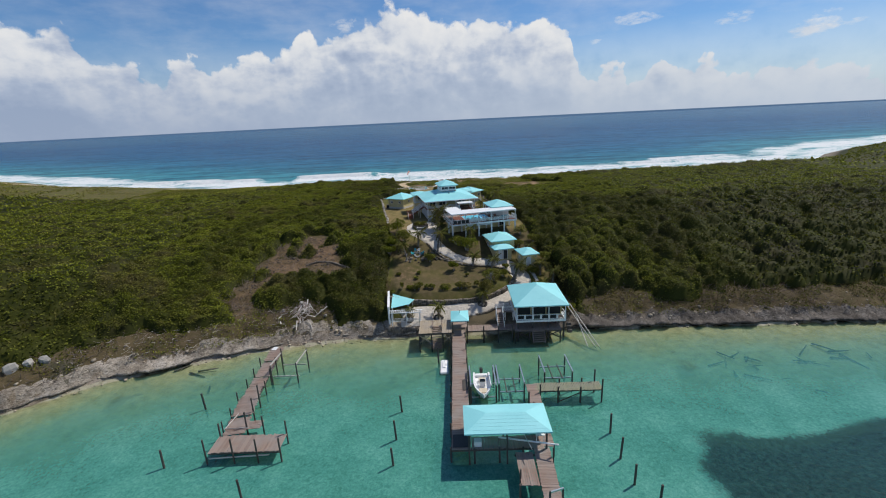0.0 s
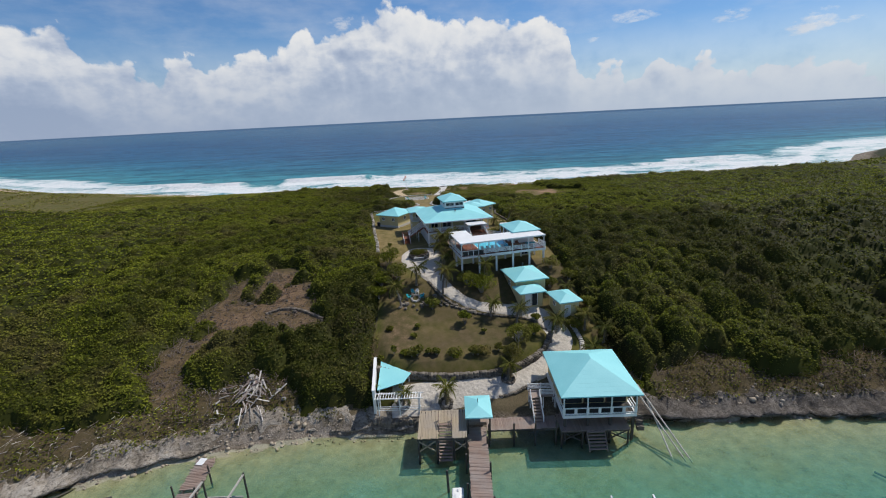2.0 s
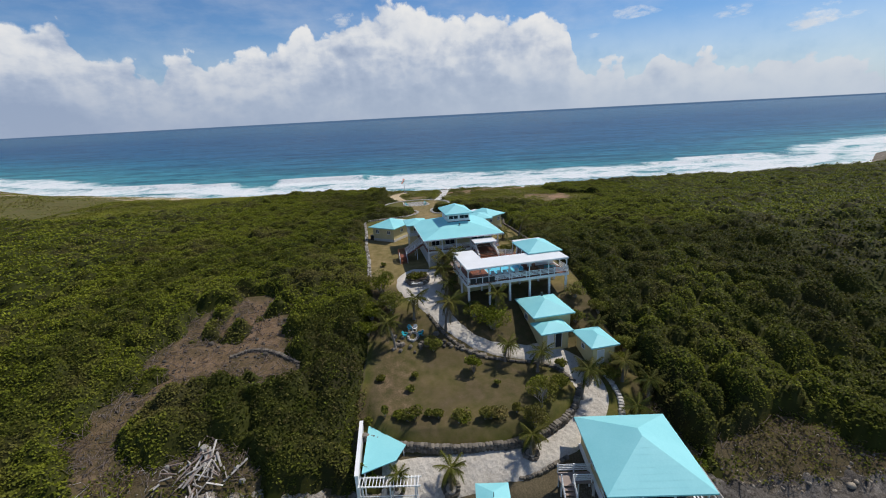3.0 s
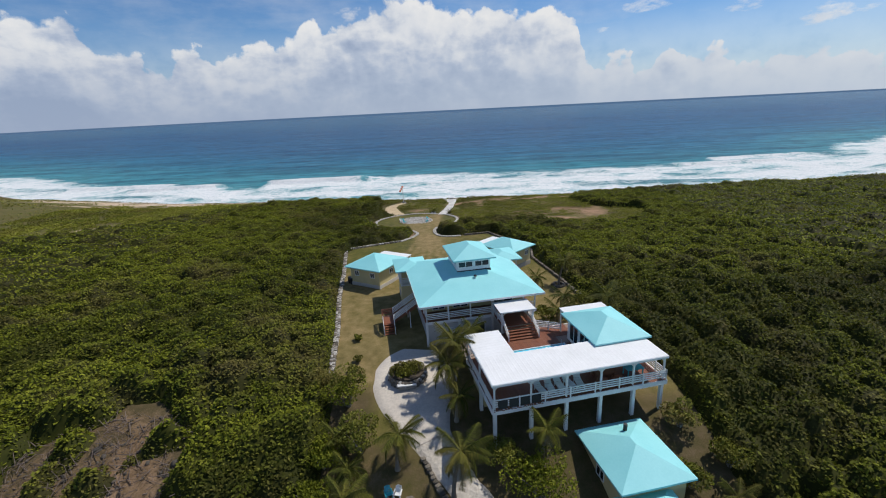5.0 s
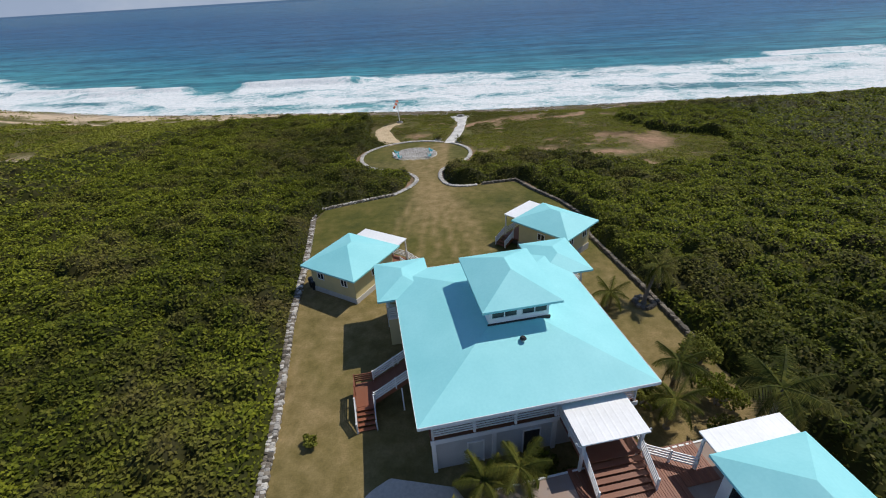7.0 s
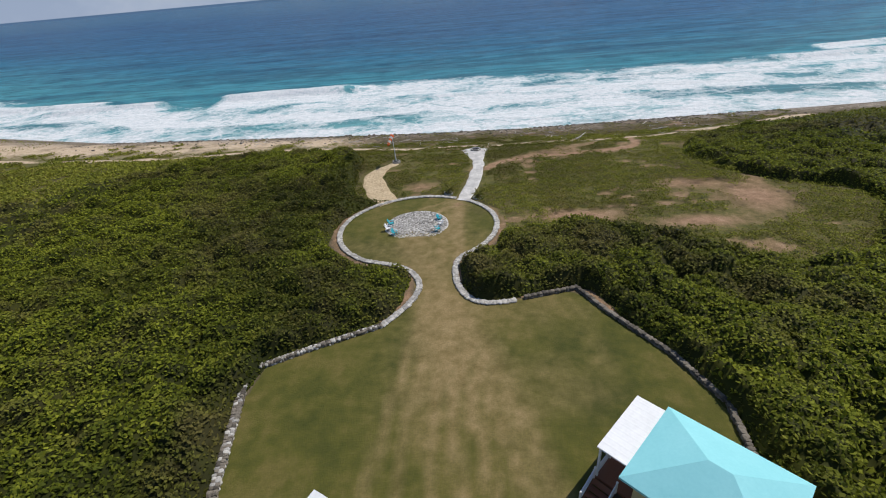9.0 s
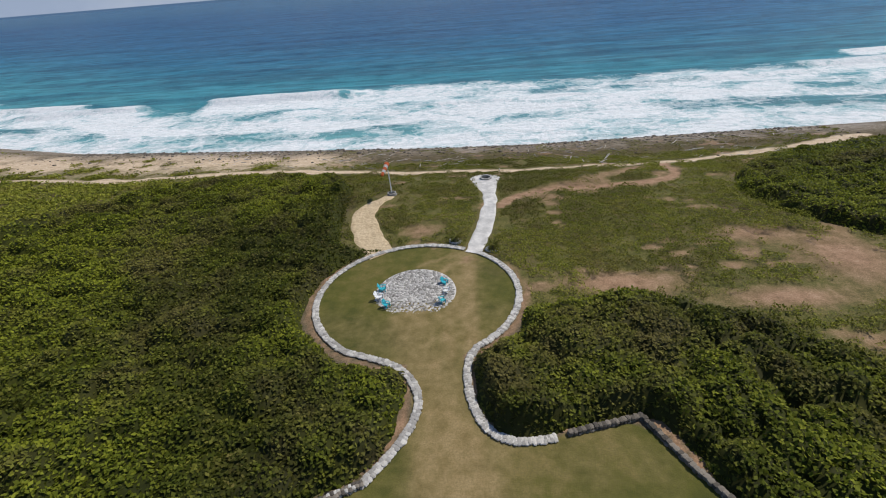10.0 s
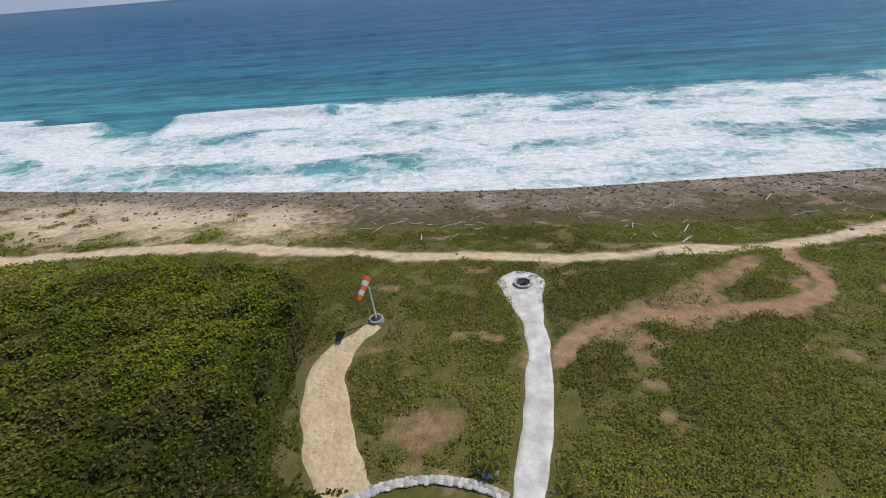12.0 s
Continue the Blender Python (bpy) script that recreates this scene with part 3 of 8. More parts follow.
def clear_of_shrubs(x, y):
    """Positive where no dense shrubs stand."""
    c = np.maximum(inside(ESTATE, x, y), CIRCLE[2] + 0.4 - np.hypot(x - CIRCLE[0], y - CIRCLE[1]))
    c = c + (0.2 + 0.75 * smooth(fbm(x, y, 5, 61), 0.4, 0.7)) * smooth(y, 154, 157)
    s = inside(SCRUB, x, y) + 2.5 * (fbm(x, y, 9, 5) - 0.5)
    b = np.minimum(inside(BARE_TRACK, x, y) + 6.0 * (fbm(x, y, 5, 7) - 0.5), 6 * (0.60 - fbm(x, y, 4, 17)))
    shore = np.interp(x, HARBOUR_X, HARBOUR_Y) + 4.0 + 3.6 * smooth(x, 19, 30) + 11.0 * (fbm(x, y, 6, 9) - 0.5) - y
    shore = np.maximum(shore + np.where(x < -33, 3.5, 0), 4.6 + 2.5 * (fbm(x, y, 4, 19) - 0.5) - np.hypot((x + 27.2) * 0.8, y - 74.0))
    return np.maximum(np.maximum(c, s), np.maximum(b, shore))


def ground_height(x, y):
    x, y = np.asarray(x, float), np.asarray(y, float)
    h = np.interp(x, HARBOUR_X, HARBOUR_Y)
    o = np.interp(x, OCEAN_X, OCEAN_Y)
    s = smooth(y, 74, 110)
    yy = (y - h + 71.2) * (1 - s) + y * s
    s2 = smooth(y, 190, 250)
    yy = np.where(y > 150, y - (o - 254) * s2, yy)
    z = np.interp(yy, RISE_Y, RISE_Z)
    away = smooth(np.maximum(inside(ESTATE, x, y), CIRCLE[2] + 3 - np.hypot(x - CIRCLE[0], y - CIRCLE[1])), -14, -1)
    up = smooth(yy, 71.5, 80) * (1 - smooth(yy, 225, 250))
    z = z + (1 - away) * up * (2.2 * (fbm(x, y, 45, 3) - 0.5) + 0.5 * (fbm(x, y, 7, 2) - 0.5))
    z = z + (1 - away) * up * 5.0 * smooth(np.abs(x), 90, 400) * (fbm(x, y, 150, 8) - 0.35)
    rocky = smooth(yy, 70.4, 71.3) * (1 - smooth(yy, 75, 80)) * np.where((x > -12.5) & (x < 3), 0.25, 1)
    ridge = 1 - np.abs(2 * fbm(x, y, 3.4, 12) - 1)
    z = z + rocky * (0.6 * (ridge - 0.62) + 0.6 * (fbm(x, y, 1.4, 13) - 0.5))
    raised = smooth(inside(LOWER_LAWN, x, y), -0.2, 0.35)
    z = np.where(y < 90, z * (1 - raised) + raised * np.maximum(z, 5.5 + 0.1 * (y - 80)), z)
    return z


def grid_axis(lo, hi, a, b, step, grow):
    mid = np.arange(a, b + step / 2, step)
    left, right, v, d = [], [], a, step
    while v > lo:
        d *= grow
        v -= d
        left.append(v)
    v, d = b, step
    while v < hi:
        d *= grow
        v += d
        right.append(v)
    return np.array(left[::-1] + list(mid) + right)


def sheet(name, xs, ys, height, mat, attrs=None, keep=None):
    """A sheet over a grid of places, with named values per corner."""
    X, Y = np.meshgrid(xs, ys)
    Z = height(X, Y) if callable(height) else height
    ny, nx = X.shape
    idx = np.arange(nx * ny).reshape(ny, nx)
    quads = np.stack([idx[:-1, :-1], idx[:-1, 1:], idx[1:, 1:], idx[1:, :-1]], -1).reshape(-1, 4)
    if keep is not None:
        k = keep(X, Y).ravel()
        quads = quads[k[quads].any(1)]
    me = bpy.data.meshes.new(name)
    used, inv = np.unique(quads, return_inverse=True)
    co = np.stack([X.ravel(), Y.ravel(), Z.ravel()], -1)[used]
    fill_mesh(me, co, inv.reshape(-1, 4))
    for key, values in (attrs or {}).items():
        a = me.attributes.new(key, "FLOAT", "POINT")
        a.data.foreach_set("value", np.ascontiguousarray(values(X, Y).ravel()[used], dtype=np.float32))
    me.materials.append(mat)
    me.shade_smooth()
    return new(name, me)


def fill_mesh(me, co, quads):
    me.vertices.add(len(co))
    me.vertices.foreach_set("co", np.ascontiguousarray(co, dtype=np.float32).ravel())
    n = len(quads)
    me.loops.add(n * 4)
    me.loops.foreach_set("vertex_index", np.ascontiguousarray(quads, dtype=np.int32).ravel())
    me.polygons.add(n)
    me.polygons.foreach_set("loop_start", np.arange(0, n * 4, 4, dtype=np.int32))
    me.update(calc_edges=True)
    me.validate()


def zone_lawn(x, y):
    c = np.maximum(inside(ESTATE, x, y), CIRCLE[2] - np.hypot(x - CIRCLE[0], y - CIRCLE[1]))
    return smooth(c, -0.5, 0.5) * smooth(y, 77, 79)


def zone_rock(x, y):
    yy = y - np.interp(x, HARBOUR_X, HARBOUR_Y) + 71.2
    r = smooth(yy, 71.4, 72.0) * (1 - smooth(yy, 72.4, 74.4 + 4 * fbm(x, y, 4, 4)))
    r = r * np.where((x > -12) & (x < 9), 1 - smooth(y, 73, 74), 1) * np.where(x > 18, 1 - smooth(yy, 73, 75.5), 1)
    oo = y - np.interp(x, OCEAN_X, OCEAN_Y) + 254
    shore_rock = smooth(oo, 228, 240) * (0.26 + 0.55 * fbm(x, y, 6, 6))
    return np.maximum(r * 0.75, shore_rock)


def zone_dirt(x, y):
    b = smooth(inside(BARE_TRACK, x, y), -2, 2) * (0.12 + 0.5 * fbm(x, y, 5, 35))
    e = np.exp(-((x - 8) / 7) ** 2 - ((y - 177.5) / 2.4) ** 2) + np.exp(-((x - 32) / 5) ** 2 - ((y - 181) / 6) ** 2) + np.exp(-((x - 22) / 6) ** 2 - ((y - 174) / 1.8) ** 2) + 0.8 * np.exp(-((x - 25) / 4.5) ** 2 - ((y - 187) / 2.4) ** 2)
    e2 = np.exp(-((x + 13) / 3) ** 2 - ((y - 190.5) / 2) ** 2) * 0.8
    low = smooth(inside(LOWER_LAWN, x, y), -0.5, 2) * 0.26 * smooth(-x, 0, 10)
    track = 0.85 * (1 - smooth(along(TRACK, x, y) + 0.5 * (fbm(x, y, 3, 36) - 0.5), 0.5, 1.15))
    old = 0.6 * (1 - smooth(along([(0.5, 199.8), (9.4, 204.4), (14, 207.4), (18.5, 210.2), (23, 213.6)], x, y), 0.5, 2.6)) * (0.6 + 0.7 * fbm(x, y, 4, 43))
    trail = 0.6 * (1 - smooth(along([(27, 211), (33, 204), (36, 194), (34, 184), (31, 178)], x, y), 0.6, 2.6)) * smooth(fbm(x, y, 6, 37), 0.35, 0.65)
    speck = 0.58 * smooth(fbm(x, y * 1.6, 4.5, 38), 0.62, 0.74) * smooth(inside(SCRUB, x, y), 0, 3) * (1 - 0.8 * smooth(-x, 30, 50))
    c = np.maximum(inside(ESTATE, x, y), CIRCLE[2] - np.hypot(x - CIRCLE[0], y - CIRCLE[1]))
    rim = (0.2 + 0.9 * fbm(x, y, 5, 68)) * smooth(c, -1.4, -0.6) * (1 - smooth(c, -0.3, 0.0)) * smooth(y, 154, 157) * (1 - smooth(y, 181, 184))
    track = np.maximum(track, rim)
    return np.clip(np.maximum(np.maximum(np.maximum(b, low), 0.85 * (e + e2)), np.maximum(np.maximum(track, old), np.maximum(trail, speck))), 0, 1)


def zone_sand(x, y):
    oo = y - np.interp(x, OCEAN_X, OCEAN_Y) + 254
    s = (1 - smooth(along(SAND_ROAD, x, y) + 3.4 * (fbm(x, y, 6, 39) - 0.5), 0.3, 2.6)) * (0.55 + 0.6 * fbm(x, y, 10, 40))
    beach = np.exp(-((oo - 231) / 13.0) ** 2) * smooth(-x, 12, 55) * (0.15 + 1.3 * fbm(x, y, 7, 42))
    blow = np.exp(-((x + 99) / 9) ** 2 - ((y - 178) / 9) ** 2) * 0.9
    return np.maximum(np.maximum(s * 1.1, beach), blow)


def zone_loam(x, y):
    low = np.maximum(smooth(inside(LOWER_LAWN, x, y), -0.8, 0.8) * (0.2 + 0.75 * fbm(x, y, 5, 67)), smooth(inside(BARE_TRACK, x, y), -3, 1))
    yy = y - np.interp(x, HARBOUR_X, HARBOUR_Y) + 71.2
    low = np.maximum(low, 0.95 * smooth(yy, 72, 73.5) * (1 - smooth(yy, 84, 88)) * (0.5 + 0.8 * fbm(x, y, 5, 62)) * np.where((x > -12) & (x < 19), 0, 1))
    west = smooth(-x - 8.5, 0, 3) * smooth(y, 92, 95) * (1 - smooth(y, 104, 108))
    mid_slope = smooth(y, 86, 90) * (1 - smooth(y, 103, 106)) * smooth(x, -8, -5) * 0.7
    beach = 0.85 * smooth(y - np.interp(x, OCEAN_X, OCEAN_Y) + 254, 224, 232)
    low = np.maximum(low, beach)
    tired = 0.45 * smooth(fbm(x, y, 10, 58), 0.5, 0.7) * smooth(inside(SCRUB, x, y), 0, 4) * (1 - 0.8 * smooth(-x, 30, 50))
    return np.maximum(np.maximum(low, west * 0.8), np.maximum(mid_slope, tired))


def zone_worn(x, y):
    d = along([(-2, 140), (-4, 150), (-8.8, 161), (-9.0, 168), (-8.2, 176), (-6.8, 186)], x, y)
    d2 = along([(-12.2, 172), (-10.5, 166), (-9, 160), (-8, 152)], x, y)
    worn = np.maximum((1 - smooth(d, 0.5, 2.6)) * 0.42, (1 - smooth(d2, 0.5, 3.5)) * 0.5)
    for bx, by in ((-9.9, 166), (-8.9, 166), (-7.6, 167), (-6.5, 168.5), (-10.6, 179.5), (-12.5, 182)):
        line = 1 - smooth(along([(-6.4, 185.6), (bx, by)], x, y), 0.12, 0.42)
        worn = np.maximum(worn, line * (0.45 + 0.5 * fbm(x, y, 4, 69)))
    for k in range(7):
        line = 1 - smooth(along([(-8.6 + 0.5 * (k - 3), 160), (-6.5 + 2.1 * (k - 3), 138)], x, y), 0.15, 0.6)
        worn = np.maximum(worn, line * (0.25 + 0.6 * fbm(x, y, 5, 70)))
    worn = worn + 0.5 * np.exp(-((x + 7.5) / 4.0) ** 2) * smooth(y, 140, 150) * (1 - smooth(y, 158, 164)) + 0.3 * smooth(fbm(x, y, 9, 59), 0.5, 0.75)
    return worn + (0.35 + 0.5 * fbm(x, y, 6, 65)) * smooth(y, 101, 106) * (1 - smooth(y, 132, 142))


def zone_bed(x, y):
    yy = y - np.interp(x, HARBOUR_X, HARBOUR_Y) + 71.2
    return 1 - smooth(yy, 71.7, 72.3)


def zone_weed(x, y):
    r = [(27.0, 40), (29, 44.0), (34, 45.2), (40, 43.6), (46, 44.5), (60, 50), (140, 56), (140, -40), (27, -40), (25, 30)]
    w = smooth(inside(rounded(r, 2, True), x, y) + 5 * (fbm(x, y, 6, 3) - 0.5) + 9 * (fbm(x, y, 19, 66) - 0.5) * (1 - smooth(y, 30, 40)), -1.8, 1.8)
    rag = smooth(fbm(x, y, 5, 31), 0.66, 0.74) * smooth(y, 48, 56) * (1 - smooth(y, 62, 68)) * 0.45
    return np.maximum(w, rag)


def zone_scrub(x, y):
    return 0.15 + 0.7 * smooth(inside(SCRUB, x, y), -2, 2)


GX = grid_axis(-1500, 1500, -66, 66, 0.66, 1.06)
GY = grid_axis(-1200, 700, 36, 262, 0.6, 1.06)
ground = tagged(sheet("ground", GX, GY, ground_height, M_GROUND, {"lawn": zone_lawn, "rock": zone_rock, "dirt": zone_dirt, "loam": zone_loam, "worn": zone_worn, "sand": zone_sand, "bed": zone_bed, "weed": zone_weed, "scrub": zone_scrub}),
                "sandy island ground with dry lawn, rock shore and pale seabed", "ground", kind="structure")


def lagoon_depth(x, y):
    return np.maximum(0.0, -ground_height(x, y))


lagoon = tagged(sheet("lagoon_water", grid_axis(-1500, 1500, -66, 66, 1.5, 1.08), grid_axis(-1300, 100, 20, 74, 1.0, 1.1), lambda x, y: 0 * x, M_LAGOON, {"depth": lagoon_depth, "weed": zone_weed}, keep=lambda x, y: y < np.interp(x, HARBOUR_X, HARBOUR_Y) + 3),
                "clear shallow turquoise lagoon water over pale sand", "water", kind="structure")


# The open sea: swell lines, breakers and a wide apron of foam.
BREAKERS = [(-190, -138, 322, 1.8, 5.0), (-112, -54, 326, 2.6, 6.5), (-240, -170, 334, 1.6, 6.0), (120, 190, 330, 1.4, 6.0), (150, 215, 352, 1.0, 5.0), (-20, 40, 302, 0.7, 5.0), (60, 120, 318, 0.9, 6.0)]


def sea_shore(x):
    return np.interp(x, OCEAN_X, OCEAN_Y)


def sea_height(x, y):
    off = y - sea_shore(x)
    fade = smooth(off, -5, 60) * (1 - 0.7 * smooth(off, 600, 2500))
    bend = 9 * (fbm(x, y * 0.2, 90, 21) - 0.5)
    h = 0.42 * np.sin((off + bend) / 5.6) * (0.4 + fbm(x, y, 60, 22)) + 0.9 * (fbm(x * 0.4, y, 14, 23) - 0.5)
    z = h * fade * 0.8
    for x0, x1, yc, high, wide in BREAKERS:
        line = yc + 3.0 * (fbm(x, 0 * x, 22, 24) - 0.5) + (x - x0) * 0.03
        span = smooth(x, x0 - 12, x0 + 4) * (1 - smooth(x, x1 - 4, x1 + 10))
        d = (y - line) / wide
        z = z + high * span * np.exp(-np.where(d < 0, (d * 1.9) ** 2, d ** 2))
    return z - 0.05


def sea_offshore(x, y):
    return y - sea_shore(x)


def sea_foam(x, y):
    off = y - sea_shore(x)
    outer = 82 - 30 * smooth(-x, 42, 66) + 22 * (fbm(x, 0 * x, 60, 25) - 0.5) - 10 * smooth(x, 70, 120) + 6 * smooth(-x, 120, 220)
    a = (1 - smooth(off, outer - 14, outer + 6)) * (0.56 + 0.12 * smooth(x, -50, -20) + 0.9 * (fbm(x, y * 1.5, 30, 26) - 0.5))
    a = np.where((np.abs(off - 47 - 8 * np.sin(x / 30)) < 14), a - 0.22 * smooth(fbm(x, y, 26, 27), 0.42, 0.62), a)
    a = np.maximum(a, 0.75 * (1 - smooth(np.abs(off - 6), 3, 9)) * smooth(fbm(x, y, 18, 28), 0.25, 0.45))
    front = off - 27 - 9 * np.sin(x / 41 + 0.6) - 5 * (fbm(x, 0 * x, 16, 29) - 0.5)
    a = a + 0.34 * smooth(front, -1, 0.6) * (1 - smooth(front, 5, 16)) - 0.18 * smooth(front, -16, -9) * (1 - smooth(front, -1.6, -0.4)) * smooth(off, 3, 7)
    for x0, x1, yc, high, wide in BREAKERS:
        line = yc + 3.0 * (fbm(x, 0 * x, 22, 24) - 0.5) + (x - x0) * 0.03
        span = smooth(x, x0 - 2, x0 + 5) * (1 - smooth(x, x1 - 5, x1 + 1))
        a = np.maximum(a, span * min(1.0, 0.55 + high * 0.2) * (1 - smooth(y - line, -0.5, 2.5)) * smooth(y - line, -16 * high ** 0.5, -9 * high ** 0.5))
    return np.clip(a, 0, 1)


ocean = tagged(sheet("ocean_water", grid_axis(-4700, 4700, -180, 200, 2.0, 1.06), grid_axis(235, 4850, 246, 420, 1.2, 1.05), sea_height, M_OCEAN, {"offshore": sea_offshore, "foam": sea_foam}, keep=lambda x, y: y > sea_shore(x) - 14),
               "blue open sea with swell and white breaking surf", "water", kind="structure")


# ---- shrubs ----
class Field:
    """A smooth function of the plan, worked out once on a fine net and read from it."""

    def __init__(self, fn, x0, x1, y0, y1, step):
        self.fn, self.step, self.lo, self.hi = fn, step, (x0, y0), (x1, y1)
        self.net = fn(*np.meshgrid(np.arange(x0, x1 + step, step), np.arange(y0, y1 + step, step)))

    def __call__(self, x, y):
        x, y = np.asarray(x, float), np.asarray(y, float)
        ok = (x > self.lo[0]) & (x < self.hi[0]) & (y > self.lo[1]) & (y < self.hi[1])
        out = np.empty(x.shape)
        if (~ok).any():
            out[~ok] = self.fn(x[~ok], y[~ok])
        i, j = (x[ok] - self.lo[0]) / self.step, (y[ok] - self.lo[1]) / self.step
        a, b = i.astype(int), j.astype(int)
        u, v = i - a, j - b
        n = self.net
        out[ok] = (n[b, a] * (1 - u) + n[b, a + 1] * u) * (1 - v) + (n[b + 1, a] * (1 - u) + n[b + 1, a + 1] * u) * v
        return out


clear_at = Field(clear_of_shrubs, -150, 150, 40, 262, 0.4)
ground_at = Field(ground_height, -150, 150, 40, 262, 0.4)

def canopy_top(x, y):
    """Height of the shrub cover over the ground: many rounded crowns, cut back at the clearings."""
    cut = smooth(-clear_at(x, y), 0.0, 1.3)
    i, j = np.floor(x / 2.3).astype(np.int64), np.floor(y / 2.3).astype(np.int64)
    h = np.zeros_like(x)
    for a in (-1, 0, 1):
        for b in (-1, 0, 1):
            cx = (i + a + 0.15 + 0.7 * lattice(i + a, j + b, 41)) * 2.3
            cy = (j + b + 0.15 + 0.7 * lattice(i + a, j + b, 42)) * 2.3
            r = 1.2 + 1.1 * lattice(i + a, j + b, 43)
            top = 1.0 + 1.1 * lattice(i + a, j + b, 44)
            d2 = ((x - cx) ** 2 + (y - cy) ** 2) / r ** 2
            h = np.maximum(h, top * np.sqrt(np.clip(1 - d2, 0, 1)))
    i, j = np.floor(x / 4.6).astype(np.int64), np.floor(y / 4.6).astype(np.int64)
    for a in (-1, 0, 1):
        for b in (-1, 0, 1):
            keep = lattice(i + a, j + b, 55) > 0.45
            cx = (i + a + lattice(i + a, j + b, 51)) * 4.6
            cy = (j + b + lattice(i + a, j + b, 52)) * 4.6
            r = 1.6 + 1.6 * lattice(i + a, j + b, 53)
            d2 = ((x - cx) ** 2 + (y - cy) ** 2) / r ** 2
            h = np.maximum(h, np.where(keep, (1.5 + 1.3 * lattice(i + a, j + b, 54)) * np.sqrt(np.clip(1 - d2, 0, 1)), 0))
    tall = 0.55 + 0.85 * fbm(x, y, 26, 45) + 0.5 * smooth(x, 17, 27) * (1 - smooth(y, 120, 150))
    low_coast = 1 - 0.55 * smooth(y - sea_shore(x) + 254, 195, 235)
    return cut * (0.3 + 0.85 * h * tall * low_coast + 0.5 * (fbm(x, y, 0.9, 46) - 0.5))


def canopy_z(x, y):
    return ground_at(x, y) + canopy_top(x, y) - 0.12


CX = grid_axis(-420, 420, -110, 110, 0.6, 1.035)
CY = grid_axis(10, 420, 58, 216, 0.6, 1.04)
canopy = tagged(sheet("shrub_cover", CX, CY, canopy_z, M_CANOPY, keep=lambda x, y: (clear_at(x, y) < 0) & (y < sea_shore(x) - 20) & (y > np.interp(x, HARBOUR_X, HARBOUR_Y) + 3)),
                "shrub thicket body under the leaves, leaf shade put into its dark green", "shrubs", kind="stuff")


def scatter(rng, n, x0, x1, y0, y1):
    return rng.uniform(x0, x1, n), rng.uniform(y0, y1, n)


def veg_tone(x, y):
    """Leaf tone by place: above 0 brighter and yellower green, below 0 darker and browner."""
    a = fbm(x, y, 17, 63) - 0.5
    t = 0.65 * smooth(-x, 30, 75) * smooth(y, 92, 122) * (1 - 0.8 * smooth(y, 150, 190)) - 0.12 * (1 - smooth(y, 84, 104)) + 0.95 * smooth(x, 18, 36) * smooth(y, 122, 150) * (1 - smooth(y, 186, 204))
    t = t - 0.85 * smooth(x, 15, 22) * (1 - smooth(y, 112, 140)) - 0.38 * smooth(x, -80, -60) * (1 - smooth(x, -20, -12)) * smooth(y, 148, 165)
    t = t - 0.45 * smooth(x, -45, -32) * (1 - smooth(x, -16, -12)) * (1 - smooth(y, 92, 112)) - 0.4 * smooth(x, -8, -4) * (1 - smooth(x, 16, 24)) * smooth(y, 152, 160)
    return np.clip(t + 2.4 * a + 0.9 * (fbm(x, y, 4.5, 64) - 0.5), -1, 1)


def leaf_cards(name, x, y, z, size, lean, mat, rng, aspect=0.7, tone=1.0):
    """Small four-cornered leaves at the given places, each turned its own way."""
    n = len(x)
    a, t = rng.uniform(0, 2 * np.pi, n), rng.normal(0, lean, n)
    s = size * rng.uniform(0.6, 1.35, n)
    ux, uy, uz = np.cos(a) * np.cos(t), np.sin(a) * np.cos(t), np.sin(t)
    b = rng.normal(0, lean, n)
    vx, vy, vz = -np.sin(a) * np.cos(b), np.cos(a) * np.cos(b), np.sin(b)
    c = np.stack([x, y, z], -1)
    u = np.stack([ux, uy, uz], -1) * (s * 0.5)[:, None]
    v = np.stack([vx, vy, vz], -1) * (s * aspect * 0.5)[:, None]
    co = np.stack([c - u, c - v * 0.9 + u * 0.1, c + u, c + v], 1).reshape(-1, 3)
    me = bpy.data.meshes.new(name)
    fill_mesh(me, co, np.arange(n * 4).reshape(-1, 4))
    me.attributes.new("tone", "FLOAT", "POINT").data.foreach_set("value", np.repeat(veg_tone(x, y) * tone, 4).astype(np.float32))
    me.materials.append(mat)
    return new(name, me)


def shrub_leaves(seed, n, x0, x1, y0, y1, size, hole=None):
    rng = np.random.default_rng(seed)
    x, y = scatter(rng, n, x0, x1, y0, y1)
    k = (clear_at(x, y) < -0.05) & (y < sea_shore(x) - 22) & (y > np.interp(x, HARBOUR_X, HARBOUR_Y) + 3.5)
    if hole:
        k &= ~((x > hole[0]) & (x < hole[1]) & (y > hole[2]) & (y < hole[3]))
    x, y = x[k], y[k]
    z = canopy_z(x, y) + 0.10 + size * rng.uniform(-0.3, 0.6, len(x))
    return x, y, z, np.full(len(x), size), rng


near = shrub_leaves(1, 730000, -66, 56, 66, 218, 0.31)
mid = shrub_leaves(2, 500000, -150, 150, 30, 245, 0.46, (-66, 56, 66, 218))
far = shrub_leaves(3, 220000, -420, 420, 10, 420, 1.1, (-150, 150, 30, 245))
sets = [np.concatenate([a, b, c]) for a, b, c in zip(near[:4], mid[:4], far[:4])]
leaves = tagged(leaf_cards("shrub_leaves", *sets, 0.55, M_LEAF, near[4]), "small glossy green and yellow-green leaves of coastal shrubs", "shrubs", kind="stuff")

